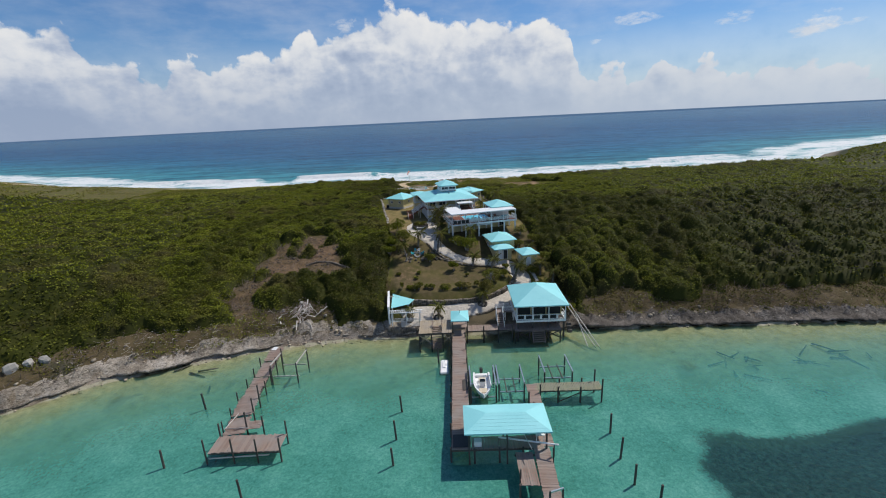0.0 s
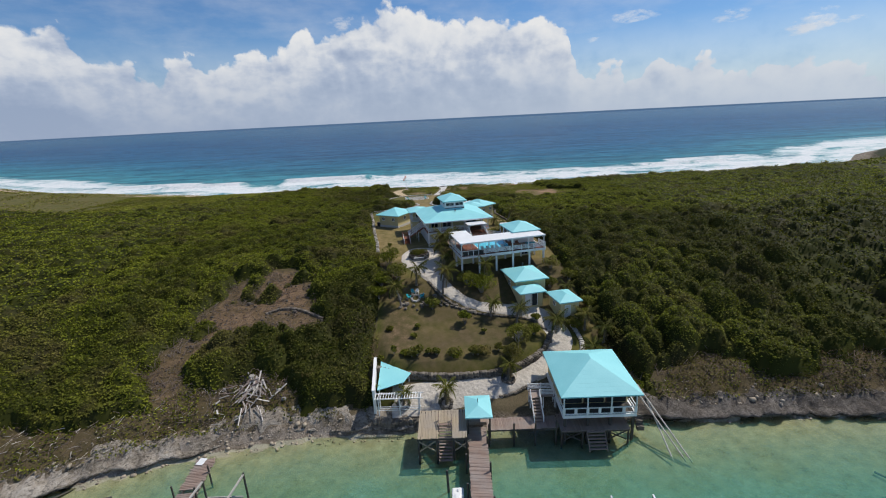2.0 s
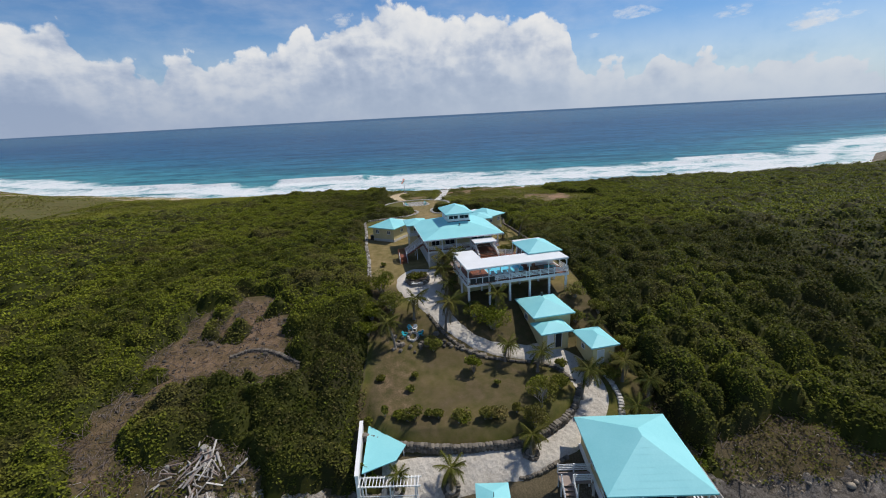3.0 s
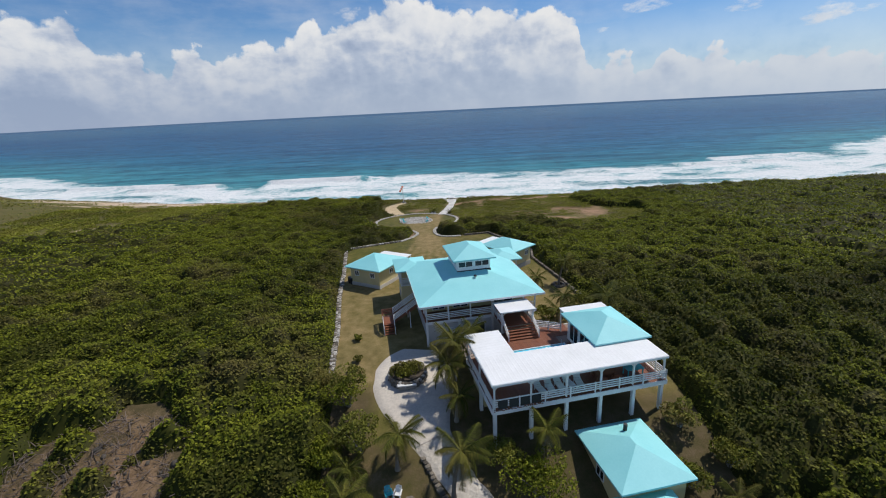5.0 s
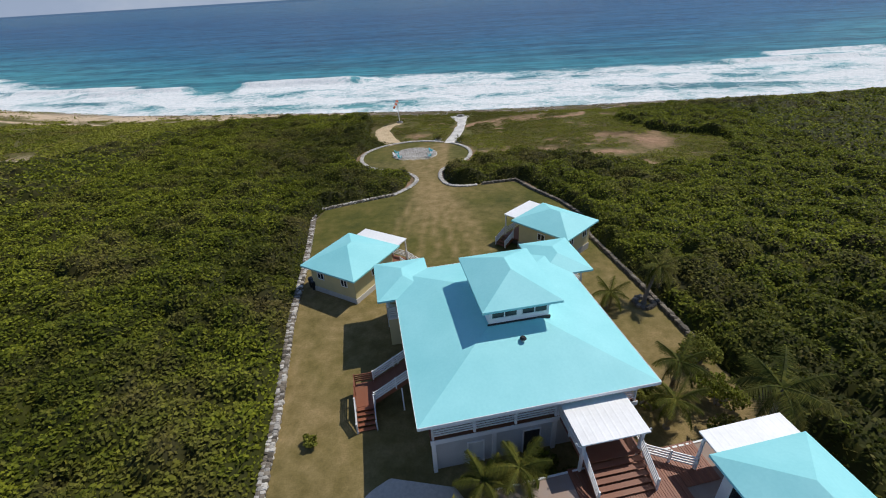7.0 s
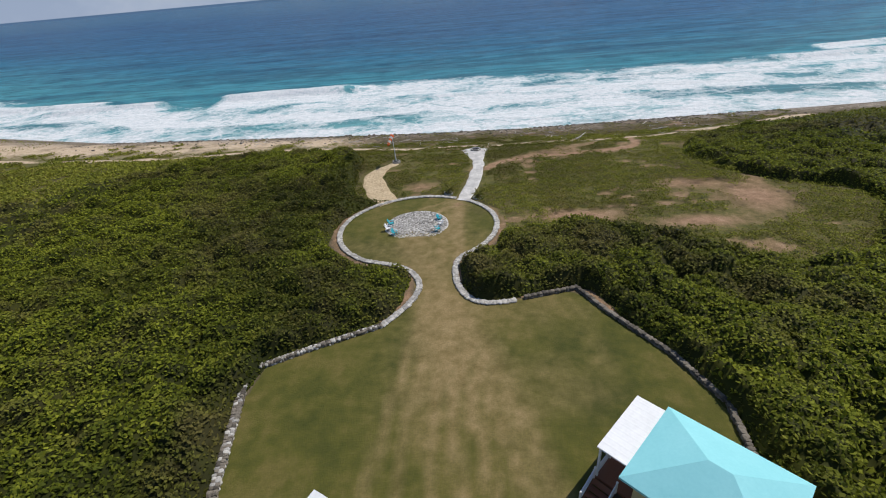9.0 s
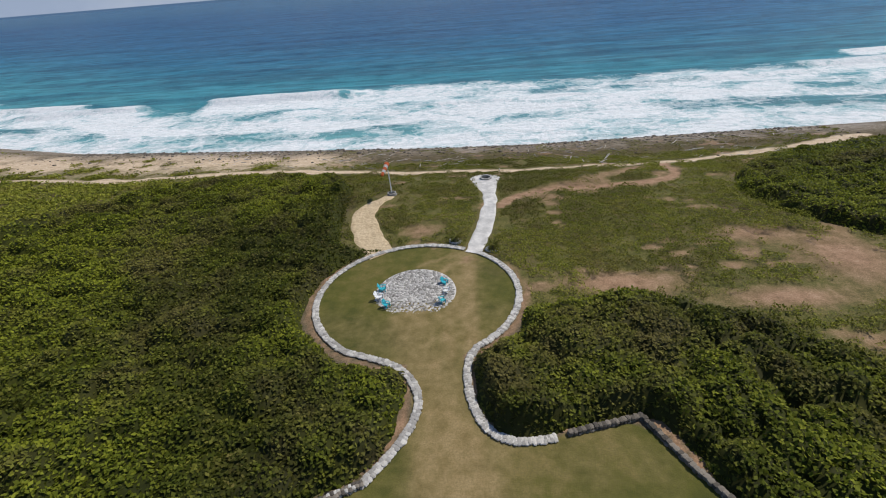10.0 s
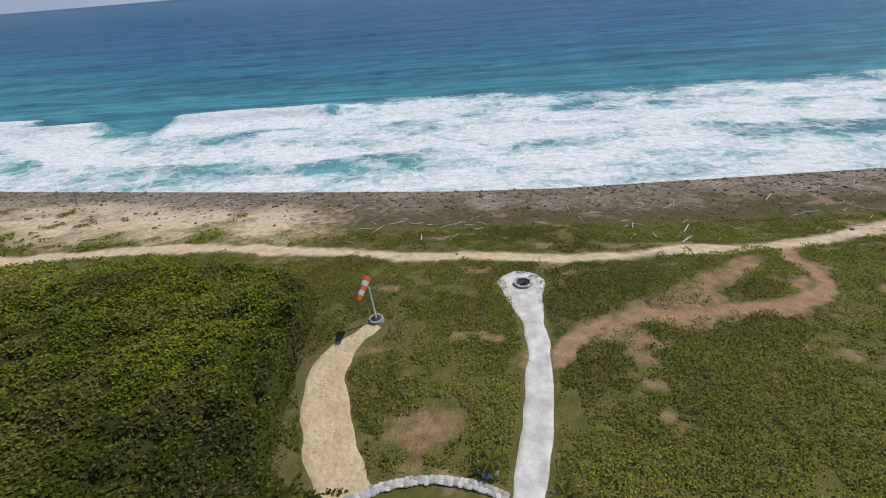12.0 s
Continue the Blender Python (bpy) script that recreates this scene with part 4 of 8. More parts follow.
rng = np.random.default_rng(4)
SOCK_AT = (-18.3, 202.4)
x, y = scatter(rng, 420000, -110, 75, 162, 246)
c = inside(SCRUB, x, y)
tuft = fbm(x, y, 5, 51) * 0.6 + fbm(x, y, 1.3, 52) * 0.4
bare = np.maximum(zone_sand(x, y), np.maximum(zone_dirt(x, y), zone_rock(x, y) * 0.8))
road = np.minimum(along([(-18.2, 186), (-20, 191), (-21.9, 196), (-19, 201)], x, y) - 2.0, along([(-6, 185), (-4, 200), (-4, 208)], x, y) - 1.6)
road = np.minimum(road, along(TRACK, x, y) - 1.1)
k = (c > -0.5) & (tuft + 0.25 * (fbm(x, y, 16, 53) - 0.5) > 0.44 + 0.35 * bare) & (road > 0) & (np.hypot(x - CIRCLE[0], y - CIRCLE[1]) > CIRCLE[2] + 0.7) & (y < sea_shore(x) - 8)
x, y, tuft = x[k], y[k], tuft[k]
x3, y3 = scatter(rng, 430000, -50, 52, 163, 228)
mound = fbm(x3, y3, 4.0, 91) * 0.55 + fbm(x3, y3, 1.0, 92) * 0.45
bare3 = np.maximum(zone_sand(x3, y3), zone_dirt(x3, y3))
road3 = np.minimum(along([(-18.2, 186), (-20, 191), (-21.9, 196), (-19, 201)], x3, y3) - 2.0, along([(-6.2, 185), (-4.3, 193), (-3.6, 199), (-4, 208)], x3, y3) - 1.5)
mound = mound + 0.10 * smooth(inside(ROAD_ISLE, x3, y3), -0.5, 2) + 0.05 * smooth(x3, -2, 3) * smooth(y3, 181, 186) * (1 - smooth(y3, 196, 200))
k = (inside(SCRUB, x3, y3) > -0.5) & (mound > 0.405 + 0.4 * bare3) & (road3 > 0) & (np.hypot(x3 - CIRCLE[0], y3 - CIRCLE[1]) > CIRCLE[2] + 0.7) & (np.hypot(x3 + 4, y3 - 208.2) > 3) & (np.hypot(x3 - SOCK_AT[0], y3 - SOCK_AT[1]) > 1)
x3, y3, mound = x3[k], y3[k], mound[k]
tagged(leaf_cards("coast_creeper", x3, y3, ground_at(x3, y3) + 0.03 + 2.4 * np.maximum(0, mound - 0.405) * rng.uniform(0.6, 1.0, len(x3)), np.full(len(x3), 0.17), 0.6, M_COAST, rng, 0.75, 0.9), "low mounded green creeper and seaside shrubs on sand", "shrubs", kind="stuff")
x4, y4 = scatter(rng, 110000, -140, -46, 160, 244)
k = (inside(SCRUB, x4, y4) > -0.5) & (fbm(x4, y4, 4, 93) > 0.40 + 0.5 * zone_sand(x4, y4)) & (y4 < sea_shore(x4) - 12)
x4, y4 = x4[k], y4[k]
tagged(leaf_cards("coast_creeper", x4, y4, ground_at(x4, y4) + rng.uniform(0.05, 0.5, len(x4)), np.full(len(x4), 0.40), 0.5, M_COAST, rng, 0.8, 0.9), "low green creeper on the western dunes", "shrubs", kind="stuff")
x2, y2 = scatter(rng, 90000, -420, -130, 160, 420)
k = (inside(SCRUB, x2, y2) > -0.5) & (y2 < sea_shore(x2) - 10) & (fbm(x2, y2, 9, 56) > 0.45)
x, y, tuft = np.concatenate([x, x2[k]]), np.concatenate([y, y2[k]]), np.concatenate([tuft, np.full(k.sum(), 0.7)])
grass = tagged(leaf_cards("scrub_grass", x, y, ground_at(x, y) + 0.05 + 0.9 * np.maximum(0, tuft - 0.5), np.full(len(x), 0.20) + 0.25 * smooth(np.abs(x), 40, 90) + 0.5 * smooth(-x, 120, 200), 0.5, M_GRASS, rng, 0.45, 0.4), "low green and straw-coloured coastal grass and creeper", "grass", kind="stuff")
# ---- building blocks ----
def part(name, bm, mat, parent=None, label="", smooth_it=False):
    """Links a bmesh as one mesh object, under a thing or a part where one is given."""
    me = bpy.data.meshes.new(name)
    bm.normal_update()
    bm.to_mesh(me)
    bm.free()
    me.materials.append(mat)
    if smooth_it:
        me.shade_smooth()
    ob = new(name, me)
    ob.parent = parent
    if label:
        ob["label"] = label
    return ob


def thing(name, m, label, category, group="", kind=""):
    ob = new(name)
    ob.empty_display_size = 0.2
    ob.matrix_world = m
    return tagged(ob, label, category, group, kind)


def box(bm, x0, x1, y0, y1, z0, z1, m=None):
    vs = bmesh.ops.create_cube(bm, size=1)["verts"]
    s = Matrix.Translation(((x0 + x1) / 2, (y0 + y1) / 2, (z0 + z1) / 2)) @ Matrix.Diagonal((x1 - x0, y1 - y0, z1 - z0, 1))
    bmesh.ops.transform(bm, matrix=(m @ s) if m else s, verts=vs)
    return vs


def boxed(*a, **k):
    bm = bmesh.new()
    box(bm, *a, **k)
    return bm


def rod(bm, p, q, r0, r1=None, n=8):
    p, q = Vector(p), Vector(q)
    d = q - p
    vs = bmesh.ops.create_cone(bm, cap_ends=True, segments=n, radius1=r0, radius2=r0 if r1 is None else r1, depth=d.length)["verts"]
    bmesh.ops.transform(bm, matrix=Matrix.Translation((p + q) / 2) @ d.to_track_quat("Z", "Y").to_matrix().to_4x4(), verts=vs)
    return vs


def rodded(p, q, r0, r1=None, n=8):
    bm = bmesh.new()
    rod(bm, p, q, r0, r1, n)
    return bm


def beam(bm, p, q, w, h):
    """A squared timber from p to q."""
    p, q = Vector(p), Vector(q)
    d = q - p
    vs = bmesh.ops.create_cube(bm, size=1)["verts"]
    rot = d.to_track_quat("Y", "Z").to_matrix().to_4x4()
    bmesh.ops.transform(bm, matrix=Matrix.Translation((p + q) / 2) @ rot @ Matrix.Diagonal((w, d.length, h, 1)), verts=vs)


def beamed(*a):
    bm = bmesh.new()
    beam(bm, *a)
    return bm


def hip_roof(x0, x1, y0, y1, z, pitch, stop=1.0, course=0.6, thick=0.16, lap=0.0025):
    """A hip roof of lapped courses, each lip a little proud of the one above it."""
    bm = bmesh.new()
    half = min(x1 - x0, y1 - y0) / 2
    n = max(3, round(half * stop / course))
    rings = []
    for k in range(n + 1):
        i = half * stop * k / n
        a = min(i, half - 0.02)
        rings.append((a, z + a * pitch))

    def ring(a, zz):
        return [bm.verts.new(c) for c in ((x0 + a, y0 + a, zz), (x1 - a, y0 + a, zz), (x1 - a, y1 - a, zz), (x0 + a, y1 - a, zz))]

    low = ring(0.0, z - thick)
    bm.faces.new(low[::-1])
    prev = ring(0.0, z)
    for k in range(4):
        bm.faces.new((low[k], low[(k + 1) % 4], prev[(k + 1) % 4], prev[k]))
    for j in range(1, n + 1):
        a, zz = rings[j]
        nxt = ring(a, zz)
        for k in range(4):
            bm.faces.new((prev[k], prev[(k + 1) % 4], nxt[(k + 1) % 4], nxt[k]))
        if j < n:
            lip = ring(a - 0.004, zz + lap)
            for k in range(4):
                bm.faces.new((nxt[k], nxt[(k + 1) % 4], lip[(k + 1) % 4], lip[k]))
            prev = lip
        else:
            prev = nxt
    bm.faces.new(prev)
    return bm


def H(x, y, z=0.0):
    """Height of the ground at one place."""
    return float(ground_at(np.array([x]), np.array([y]))[0]) + z
# ---- kit of repeated pieces ----
rnd = random.Random(7)


def window(parent, m, w, h, panes=2, sill=True):
    """A white-framed window of dark glass; m sets its middle, outside towards -y."""
    bm = bmesh.new()
    f = 0.07
    box(bm, -w / 2, w / 2, -0.05, 0.05, -h / 2, -h / 2 + f)
    box(bm, -w / 2, w / 2, -0.05, 0.05, h / 2 - f, h / 2)
    step = (w - f) / panes
    for k in range(panes + 1):
        x = -w / 2 + k * step
        box(bm, x, x + f, -0.045, 0.05, -h / 2 + f, h / 2 - f)
    win = part("window", bm, M_WHITE, parent)
    win.matrix_local = m
    for k in range(panes):
        x = -w / 2 + k * step + f
        part("pane", boxed(x, x + step - f, -0.01, 0.01, -h / 2 + f, h / 2 - f), M_GLASS, win, "dark glass pane")
    return win


def doorway(parent, m, w, h, mat=None):
    bm = bmesh.new()
    box(bm, -w / 2 - 0.08, -w / 2, -0.06, 0.06, 0, h + 0.08)
    box(bm, w / 2, w / 2 + 0.08, -0.06, 0.06, 0, h + 0.08)
    box(bm, -w / 2, w / 2, -0.06, 0.06, h, h + 0.08)
    d = part("door", bm, M_WHITE, parent)
    d.matrix_local = m
    # With no material given, the panel colour holds the shade inside the doorway.
    part("panel", boxed(-w / 2, w / 2, -0.02, 0.02, 0.02, h), mat or M_DARK, d, "dark panel coloured as inner doorway shade" if mat is None else "")
    return d


def railing(parent, p, q, high=0.95, rails=4, every=1.8, mat=None, ends=True):
    """Posts and level rails from p to q, which may climb."""
    mat = mat or M_WHITE
    p, q = Vector(p), Vector(q)
    n = max(1, round((q - p).length / every))
    up = Vector((0, 0, 1))
    for k in range(n + 1):
        c = p.lerp(q, k / n)
        part("post", beamed(c, c + up * (high + 0.06), 0.1, 0.1), mat, parent)
    for k in range(rails):
        z = high - 0.04 - k * (high - 0.15) / rails
        part("rail", beamed(p + up * z, q + up * z, 0.05, 0.1), mat, parent)


def stairs(parent, low, high, width, n, mat, rail=True, railmat=None):
    """Treads between two stringers from low to high; width across."""
    low, high = Vector(low), Vector(high)
    d = high - low
    flat = Vector((d.x, d.y, 0)).normalized()
    side = Vector((-flat.y, flat.x, 0))
    going = Vector((d.x, d.y, 0)).length / n
    for k in range(n):
        c = low + Vector((d.x, d.y, 0)) * ((k + 0.5) / n) + Vector((0, 0, d.z * (k + 1) / n))
        part("step", beamed(c - side * width / 2, c + side * width / 2, going * 1.02, 0.05), mat, parent)
    for s in (-1, 1):
        part("stringer", beamed(low + side * s * width / 2, high + side * s * width / 2 - Vector((0, 0, 0.1)), 0.06, 0.28), railmat or mat, parent)
        if rail:
            railing(parent, low + side * s * (width / 2 + 0.05), high + side * s * (width / 2 + 0.05), 0.95, 4, 1.6, railmat or M_WHITE)


def plank_mesh(length, width, thick, mat, name="plank"):
    bm = bmesh.new()
    box(bm, -length / 2, length / 2, -width / 2, width / 2, -thick, 0)
    bmesh.ops.bevel(bm, geom=[e for e in bm.edges if abs(e.verts[0].co.z - e.verts[1].co.z) < 1e-5 and e.verts[0].co.z > -0.001], offset=0.008, segments=1, affect="EDGES")
    me = bpy.data.meshes.new(name)
    bm.to_mesh(me)
    bm.free()
    me.materials.append(mat)
    return me


def boards(parent, p, q, length, width, mat, gap=0.018, thick=0.05, ragged=0.05, skew=0.0, skip=()):
    """Boards laid side by side from p to q, each across that line."""
    p, q = Vector(p), Vector(q)
    d = q - p
    n = max(1, round(d.length / (width + gap)))
    turn = math.atan2(d.y, d.x) - math.pi / 2
    me = plank_mesh(length, d.length / n - gap, thick, mat)
    for k in range(n):
        if k in skip:
            continue
        ob = new("plank", me)
        ob.parent = parent
        c = p.lerp(q, (k + 0.5) / n)
        side = Vector((math.cos(turn), math.sin(turn), 0)) * rnd.uniform(-ragged, ragged)
        ob.matrix_local = Matrix.Translation(c + side + Vector((0, 0, rnd.uniform(-0.008, 0.008)))) @ Euler((0, rnd.uniform(-0.006, 0.006), turn + rnd.uniform(-0.01, 0.01))).to_matrix().to_4x4()


def piles(parent, places, top, r=0.13, foot=-2.6, mat=None):
    for x, y in places:
        t = top + rnd.uniform(-0.15, 0.25) if top > 2 else top
        part("piling", rodded((x, y, foot), (x + rnd.uniform(-0.05, 0.05), y + rnd.uniform(-0.05, 0.05), t), r * rnd.uniform(0.9, 1.1), r * 0.9, 9), mat or M_PILE, parent)


def stone_meshes(mat, count=5, flat=1.0):
    out = []
    for k in range(count):
        bm = bmesh.new()
        bmesh.ops.create_cube(bm, size=1)
        bmesh.ops.subdivide_edges(bm, edges=bm.edges[:], cuts=1, use_grid_fill=True)
        r = random.Random(k * 13 + 5)
        for v in bm.verts:
            v.co = v.co.normalized() * (0.42 + 0.12 * r.random()) * 1.2 + v.co * 0.3
            v.co.z *= flat
        me = bpy.data.meshes.new("stone")
        bm.to_mesh(me)
        bm.free()
        me.materials.append(mat)
        out.append(me)
    return out


STONES_PALE, STONES_GREY = stone_meshes(M_STONE), stone_meshes(M_DARK_STONE)


def stone_wall(name, label, line, size, wide, rows, meshes, core=None, every=1.0, squash=0.8, lift=0.0, limit=298):
    """A wall or kerb of single stones along a line, following the ground, over a core of the same stone."""
    pts = [Vector(p) for p in line]
    length = sum((b - a).length for a, b in zip(pts[:-1], pts[1:]))
    t = thing(name, pose(pts[0].x, pts[0].y, H(pts[0].x, pts[0].y)), label, "stone wall")
    base = t.matrix_world.translation
    across = max(1, round(wide / size / 1.2))
    n = max(2, int(length / (size * every)))
    while n * rows * across > limit:
        n -= 1
    place = []
    for k in range(n):
        s = (k + 0.5) / n * length
        for a, b in zip(pts[:-1], pts[1:]):
            d = (b - a).length
            if s <= d or b is pts[-1]:
                place.append((a.lerp(b, min(1, s / d)), (b - a).normalized()))
                break
            s -= d
    step = length / n
    high = size * squash
    bm = bmesh.new()
    for c, d in place:
        z = H(c.x, c.y) - base.z + lift
        box(bm, -step * 0.55, step * 0.55, -wide * 0.36, wide * 0.36, -0.3, high * rows * 0.8, Matrix.Translation((c.x - base.x, c.y - base.y, z)) @ Matrix.Rotation(math.atan2(d.y, d.x), 4, "Z"))
    part("core", bm, core or meshes[0].materials[0], t, "mortar and rubble core")
    for c, d in place:
        side = Vector((-d.y, d.x))
        for r in range(rows):
            for k in range(across):
                o = (k - (across - 1) / 2) * wide / across * 0.95
                x, y = c.x + side.x * o + rnd.uniform(-0.04, 0.04), c.y + side.y * o + rnd.uniform(-0.04, 0.04)
                ob = new("stone", rnd.choice(meshes))
                ob.parent = t
                sc = (step * rnd.uniform(0.8, 1.15), wide / across * rnd.uniform(0.85, 1.15), high * rnd.uniform(0.8, 1.2))
                ob.matrix_local = Matrix.LocRotScale((x - base.x, y - base.y, H(x, y) - base.z + lift + high * (r + 0.35)), Euler((rnd.uniform(-0.15, 0.15), rnd.uniform(-0.15, 0.15), math.atan2(d.y, d.x) + rnd.uniform(-0.25, 0.25))), sc)
    return t


def ribbon(name, line, mat, label, lift=0.05, across=8, category="path", ragged=0.7):
    """A path of changing width laid over the ground: points are x, y, width."""
    pts = rounded(line, 3)
    bm = bmesh.new()
    rows = []
    for k, (x, y, w) in enumerate(pts):
        a, b = pts[max(0, k - 1)], pts[min(len(pts) - 1, k + 1)]
        d = Vector((b[0] - a[0], b[1] - a[1])).normalized()
        row = []
        for j in range(across + 1):
            o = (j / across - 0.5) * (w + ragged * (float(vnoise(np.array([x * 1.0]), np.array([y + (j > across / 2) * 50]), 1.3, 61)[0]) - 0.5))
            px, py = x - d.y * o, y + d.x * o
            edge = -0.10 if j in (0, across) else lift
            row.append((px, py, edge))
        rows.append(row)
    flat = np.array([c for r in rows for c in r])
    z = ground_at(flat[:, 0], flat[:, 1])
    for dx, dy in ((0.3, 0), (-0.3, 0), (0, 0.3), (0, -0.3)):
        z = np.maximum(z, ground_at(flat[:, 0] + dx, flat[:, 1] + dy))
    z = z + flat[:, 2]
    vs = [bm.verts.new((a, b, c)) for (a, b, _), c in zip(flat, z)]
    n = across + 1
    for k in range(len(rows) - 1):
        for j in range(across):
            bm.faces.new((vs[k * n + j + 1], vs[k * n + j], vs[(k + 1) * n + j], vs[(k + 1) * n + j + 1]))
    ob = part(name, bm, mat, None, "", True)
    return tagged(ob, label, category, kind="structure")


def seam_roof(x0, x1, y0, y1, z, rib=0.42, along_x=True, high=0.005):
    """One corrugated sheet: a ribbed top joined to a flat underside."""
    bm = bmesh.new()
    lo, hi = (x0, x1) if along_x else (y0, y1)
    n = max(2, int((hi - lo) / rib))
    prof = []
    for k in range(n):
        a = lo + k * (hi - lo) / n
        prof += [(a, 0), (a + 0.05, high), (a + 0.11, high), (a + 0.16, 0)]
    prof.append((hi, 0))
    low, top = [], []
    for a, h in prof:
        ends = ((a, y0), (a, y1)) if along_x else ((x0, a), (x1, a))
        top.append([bm.verts.new((*e, z + h)) for e in ends])
        low.append([bm.verts.new((*e, z - 0.09)) for e in ends])
    for k in range(len(prof) - 1):
        bm.faces.new((top[k][0], top[k + 1][0], top[k + 1][1], top[k][1]))
        bm.faces.new((low[k][0], low[k][1], low[k + 1][1], low[k + 1][0]))
        for e in (0, 1):
            bm.faces.new((low[k][e], low[k + 1][e], top[k + 1][e], top[k][e]))
    for k in (0, -1):
        bm.faces.new((low[k][0], low[k][1], top[k][1], top[k][0]))
    bmesh.ops.recalc_face_normals(bm, faces=bm.faces[:])
    return bm


# ---- palms and small trees ----
def frond_mesh(length, droop, seed, mat):
    r = random.Random(seed)
    bm = bmesh.new()
    n = 15
    spine = []
    for k in range(n + 1):
        s = k / n
        spine.append(Vector((length * (s - 0.12 * droop * s * s), 0, length * (0.42 * s - droop * s * s))))
    for k in range(n):
        a, b = spine[k], spine[k + 1]
        w = 0.05 * (1 - k / n) + 0.012
        v = [bm.verts.new(a + Vector((0, -w, 0))), bm.verts.new(a + Vector((0, w, 0))), bm.verts.new(b + Vector((0, w * 0.8, 0))), bm.verts.new(b + Vector((0, -w * 0.8, 0)))]
        bm.faces.new(v)
        if k > 1:
            leaf = length * 0.30 * math.sin(math.pi * min(1, (k + 1.5) / (n + 2))) ** 0.7
            for s in (-1, 1):
                for off in (0.0, 0.33, 0.66):
                    c = a.lerp(b, off)
                    tip = c + Vector((leaf * 0.45, s * leaf * r.uniform(0.75, 0.95), -leaf * r.uniform(0.35, 0.75)))
                    root = 0.024
                    bm.faces.new((bm.verts.new(c - Vector((root, 0, 0))), bm.verts.new(c + Vector((root, 0, 0))), bm.verts.new(tip)))
    me = bpy.data.meshes.new("frond")
    bm.to_mesh(me)
    bm.free()
    me.materials.append(mat)
    return me


FRONDS = [frond_mesh(1.95, d, k, M_PALM) for k, d in enumerate((0.25, 0.5, 0.75, 1.0))]
DRY_FRONDS = [frond_mesh(1.8, d, k + 9, M_PALM_DRY) for k, d in enumerate((1.3, 1.6))]


def palm(x, y, high, lean=(0.0, 0.0), size=1.0, seed=0, label="coconut palm with green arching fronds and a slim trunk"):
    r = random.Random(seed + 100)
    t = thing("palm_tree", pose(x, y, H(x, y) - 0.05), label, "palm tree", "palms round the house")
    bm = bmesh.new()
    prev = None
    top = Vector()
    n = 9
    for k in range(n + 1):
        s = k / n
        c = Vector((lean[0] * s * s, lean[1] * s * s, high * s))
        rad = (0.17 - 0.07 * s + 0.10 * max(0, 0.12 - s) / 0.12 + 0.012 * (k % 2)) * (0.7 + 0.3 * size)
        ring = [bm.verts.new(c + Vector((math.cos(a) * rad, math.sin(a) * rad, 0))) for a in (i * math.tau / 8 for i in range(8))]
        if prev:
            for i in range(8):
                bm.faces.new((prev[i], prev[(i + 1) % 8], ring[(i + 1) % 8], ring[i]))
        prev, top = ring, c
    bm.faces.new(prev)
    part("trunk", bm, M_TRUNK, t, "grey-brown ringed trunk", True)
    count = 18
    for k in range(count):
        a = k * 2.4 + r.uniform(-0.2, 0.2)
        dry = k > count - 4 - (seed % 2)
        ob = new("frond", r.choice(DRY_FRONDS) if dry else FRONDS[min(3, int(k / count * 4.6))])
        ob.parent = t
        pitch = r.uniform(-0.25, 0.1) + 0.5 - 1.15 * k / count
        ob.matrix_local = Matrix.LocRotScale(top + Vector((0, 0, 0.02)), Euler((0, -pitch, a)), Vector.Fill(3, size * r.uniform(0.85, 1.15)))
    return t


def crown_cards(name, clumps, per, size, mat, seed):
    rng = np.random.default_rng(seed)
    xs = []
    for cx, cy, cz, r in clumps:
        v = rng.normal(size=(per, 3))
        v /= np.linalg.norm(v, axis=1)[:, None]
        xs.append(np.array([cx, cy, cz]) + v * r * (0.55 + 0.5 * rng.random((per, 1)) ** 0.5) * np.array([1, 1, 0.75]))
    c = np.concatenate(xs)
    return leaf_cards(name, c[:, 0], c[:, 1], c[:, 2], np.full(len(c), size), 0.8, mat, rng, tone=0.0)


def bush_tree(x, y, wide, high, seed=0, mat=None, label="rounded green garden shrub on short stems", name="garden_shrub", per=150):
    r = random.Random(seed + 300)
    t = thing(name, pose(x, y, H(x, y) - 0.03), label, "shrub" if high < 2.2 else "tree")
    clumps = []
    for k in range(7):
        a, d = k * 2.4, wide * 0.33 * (k > 0) * r.uniform(0.7, 1.2)
        clumps.append((math.cos(a) * d, math.sin(a) * d, high * r.uniform(0.5, 0.8), wide * r.uniform(0.2, 0.32)))
    bm = bmesh.new()
    for cx, cy, cz, cr in clumps[:6]:
        rod(bm, (cx * 0.1, cy * 0.1, -0.1), (cx * 0.4, cy * 0.4, cz * 0.5), 0.05 * wide / 2, 0.035 * wide / 2, 6)
        rod(bm, (cx * 0.4, cy * 0.4, cz * 0.5), (cx, cy, cz), 0.035 * wide / 2, 0.012, 5)
    part("trunk", bm, M_BRANCH, t, "grey branching stems")
    ob = crown_cards("crown", clumps, per, 0.22, mat or M_LEAF, seed)
    ob.parent = t
    return t
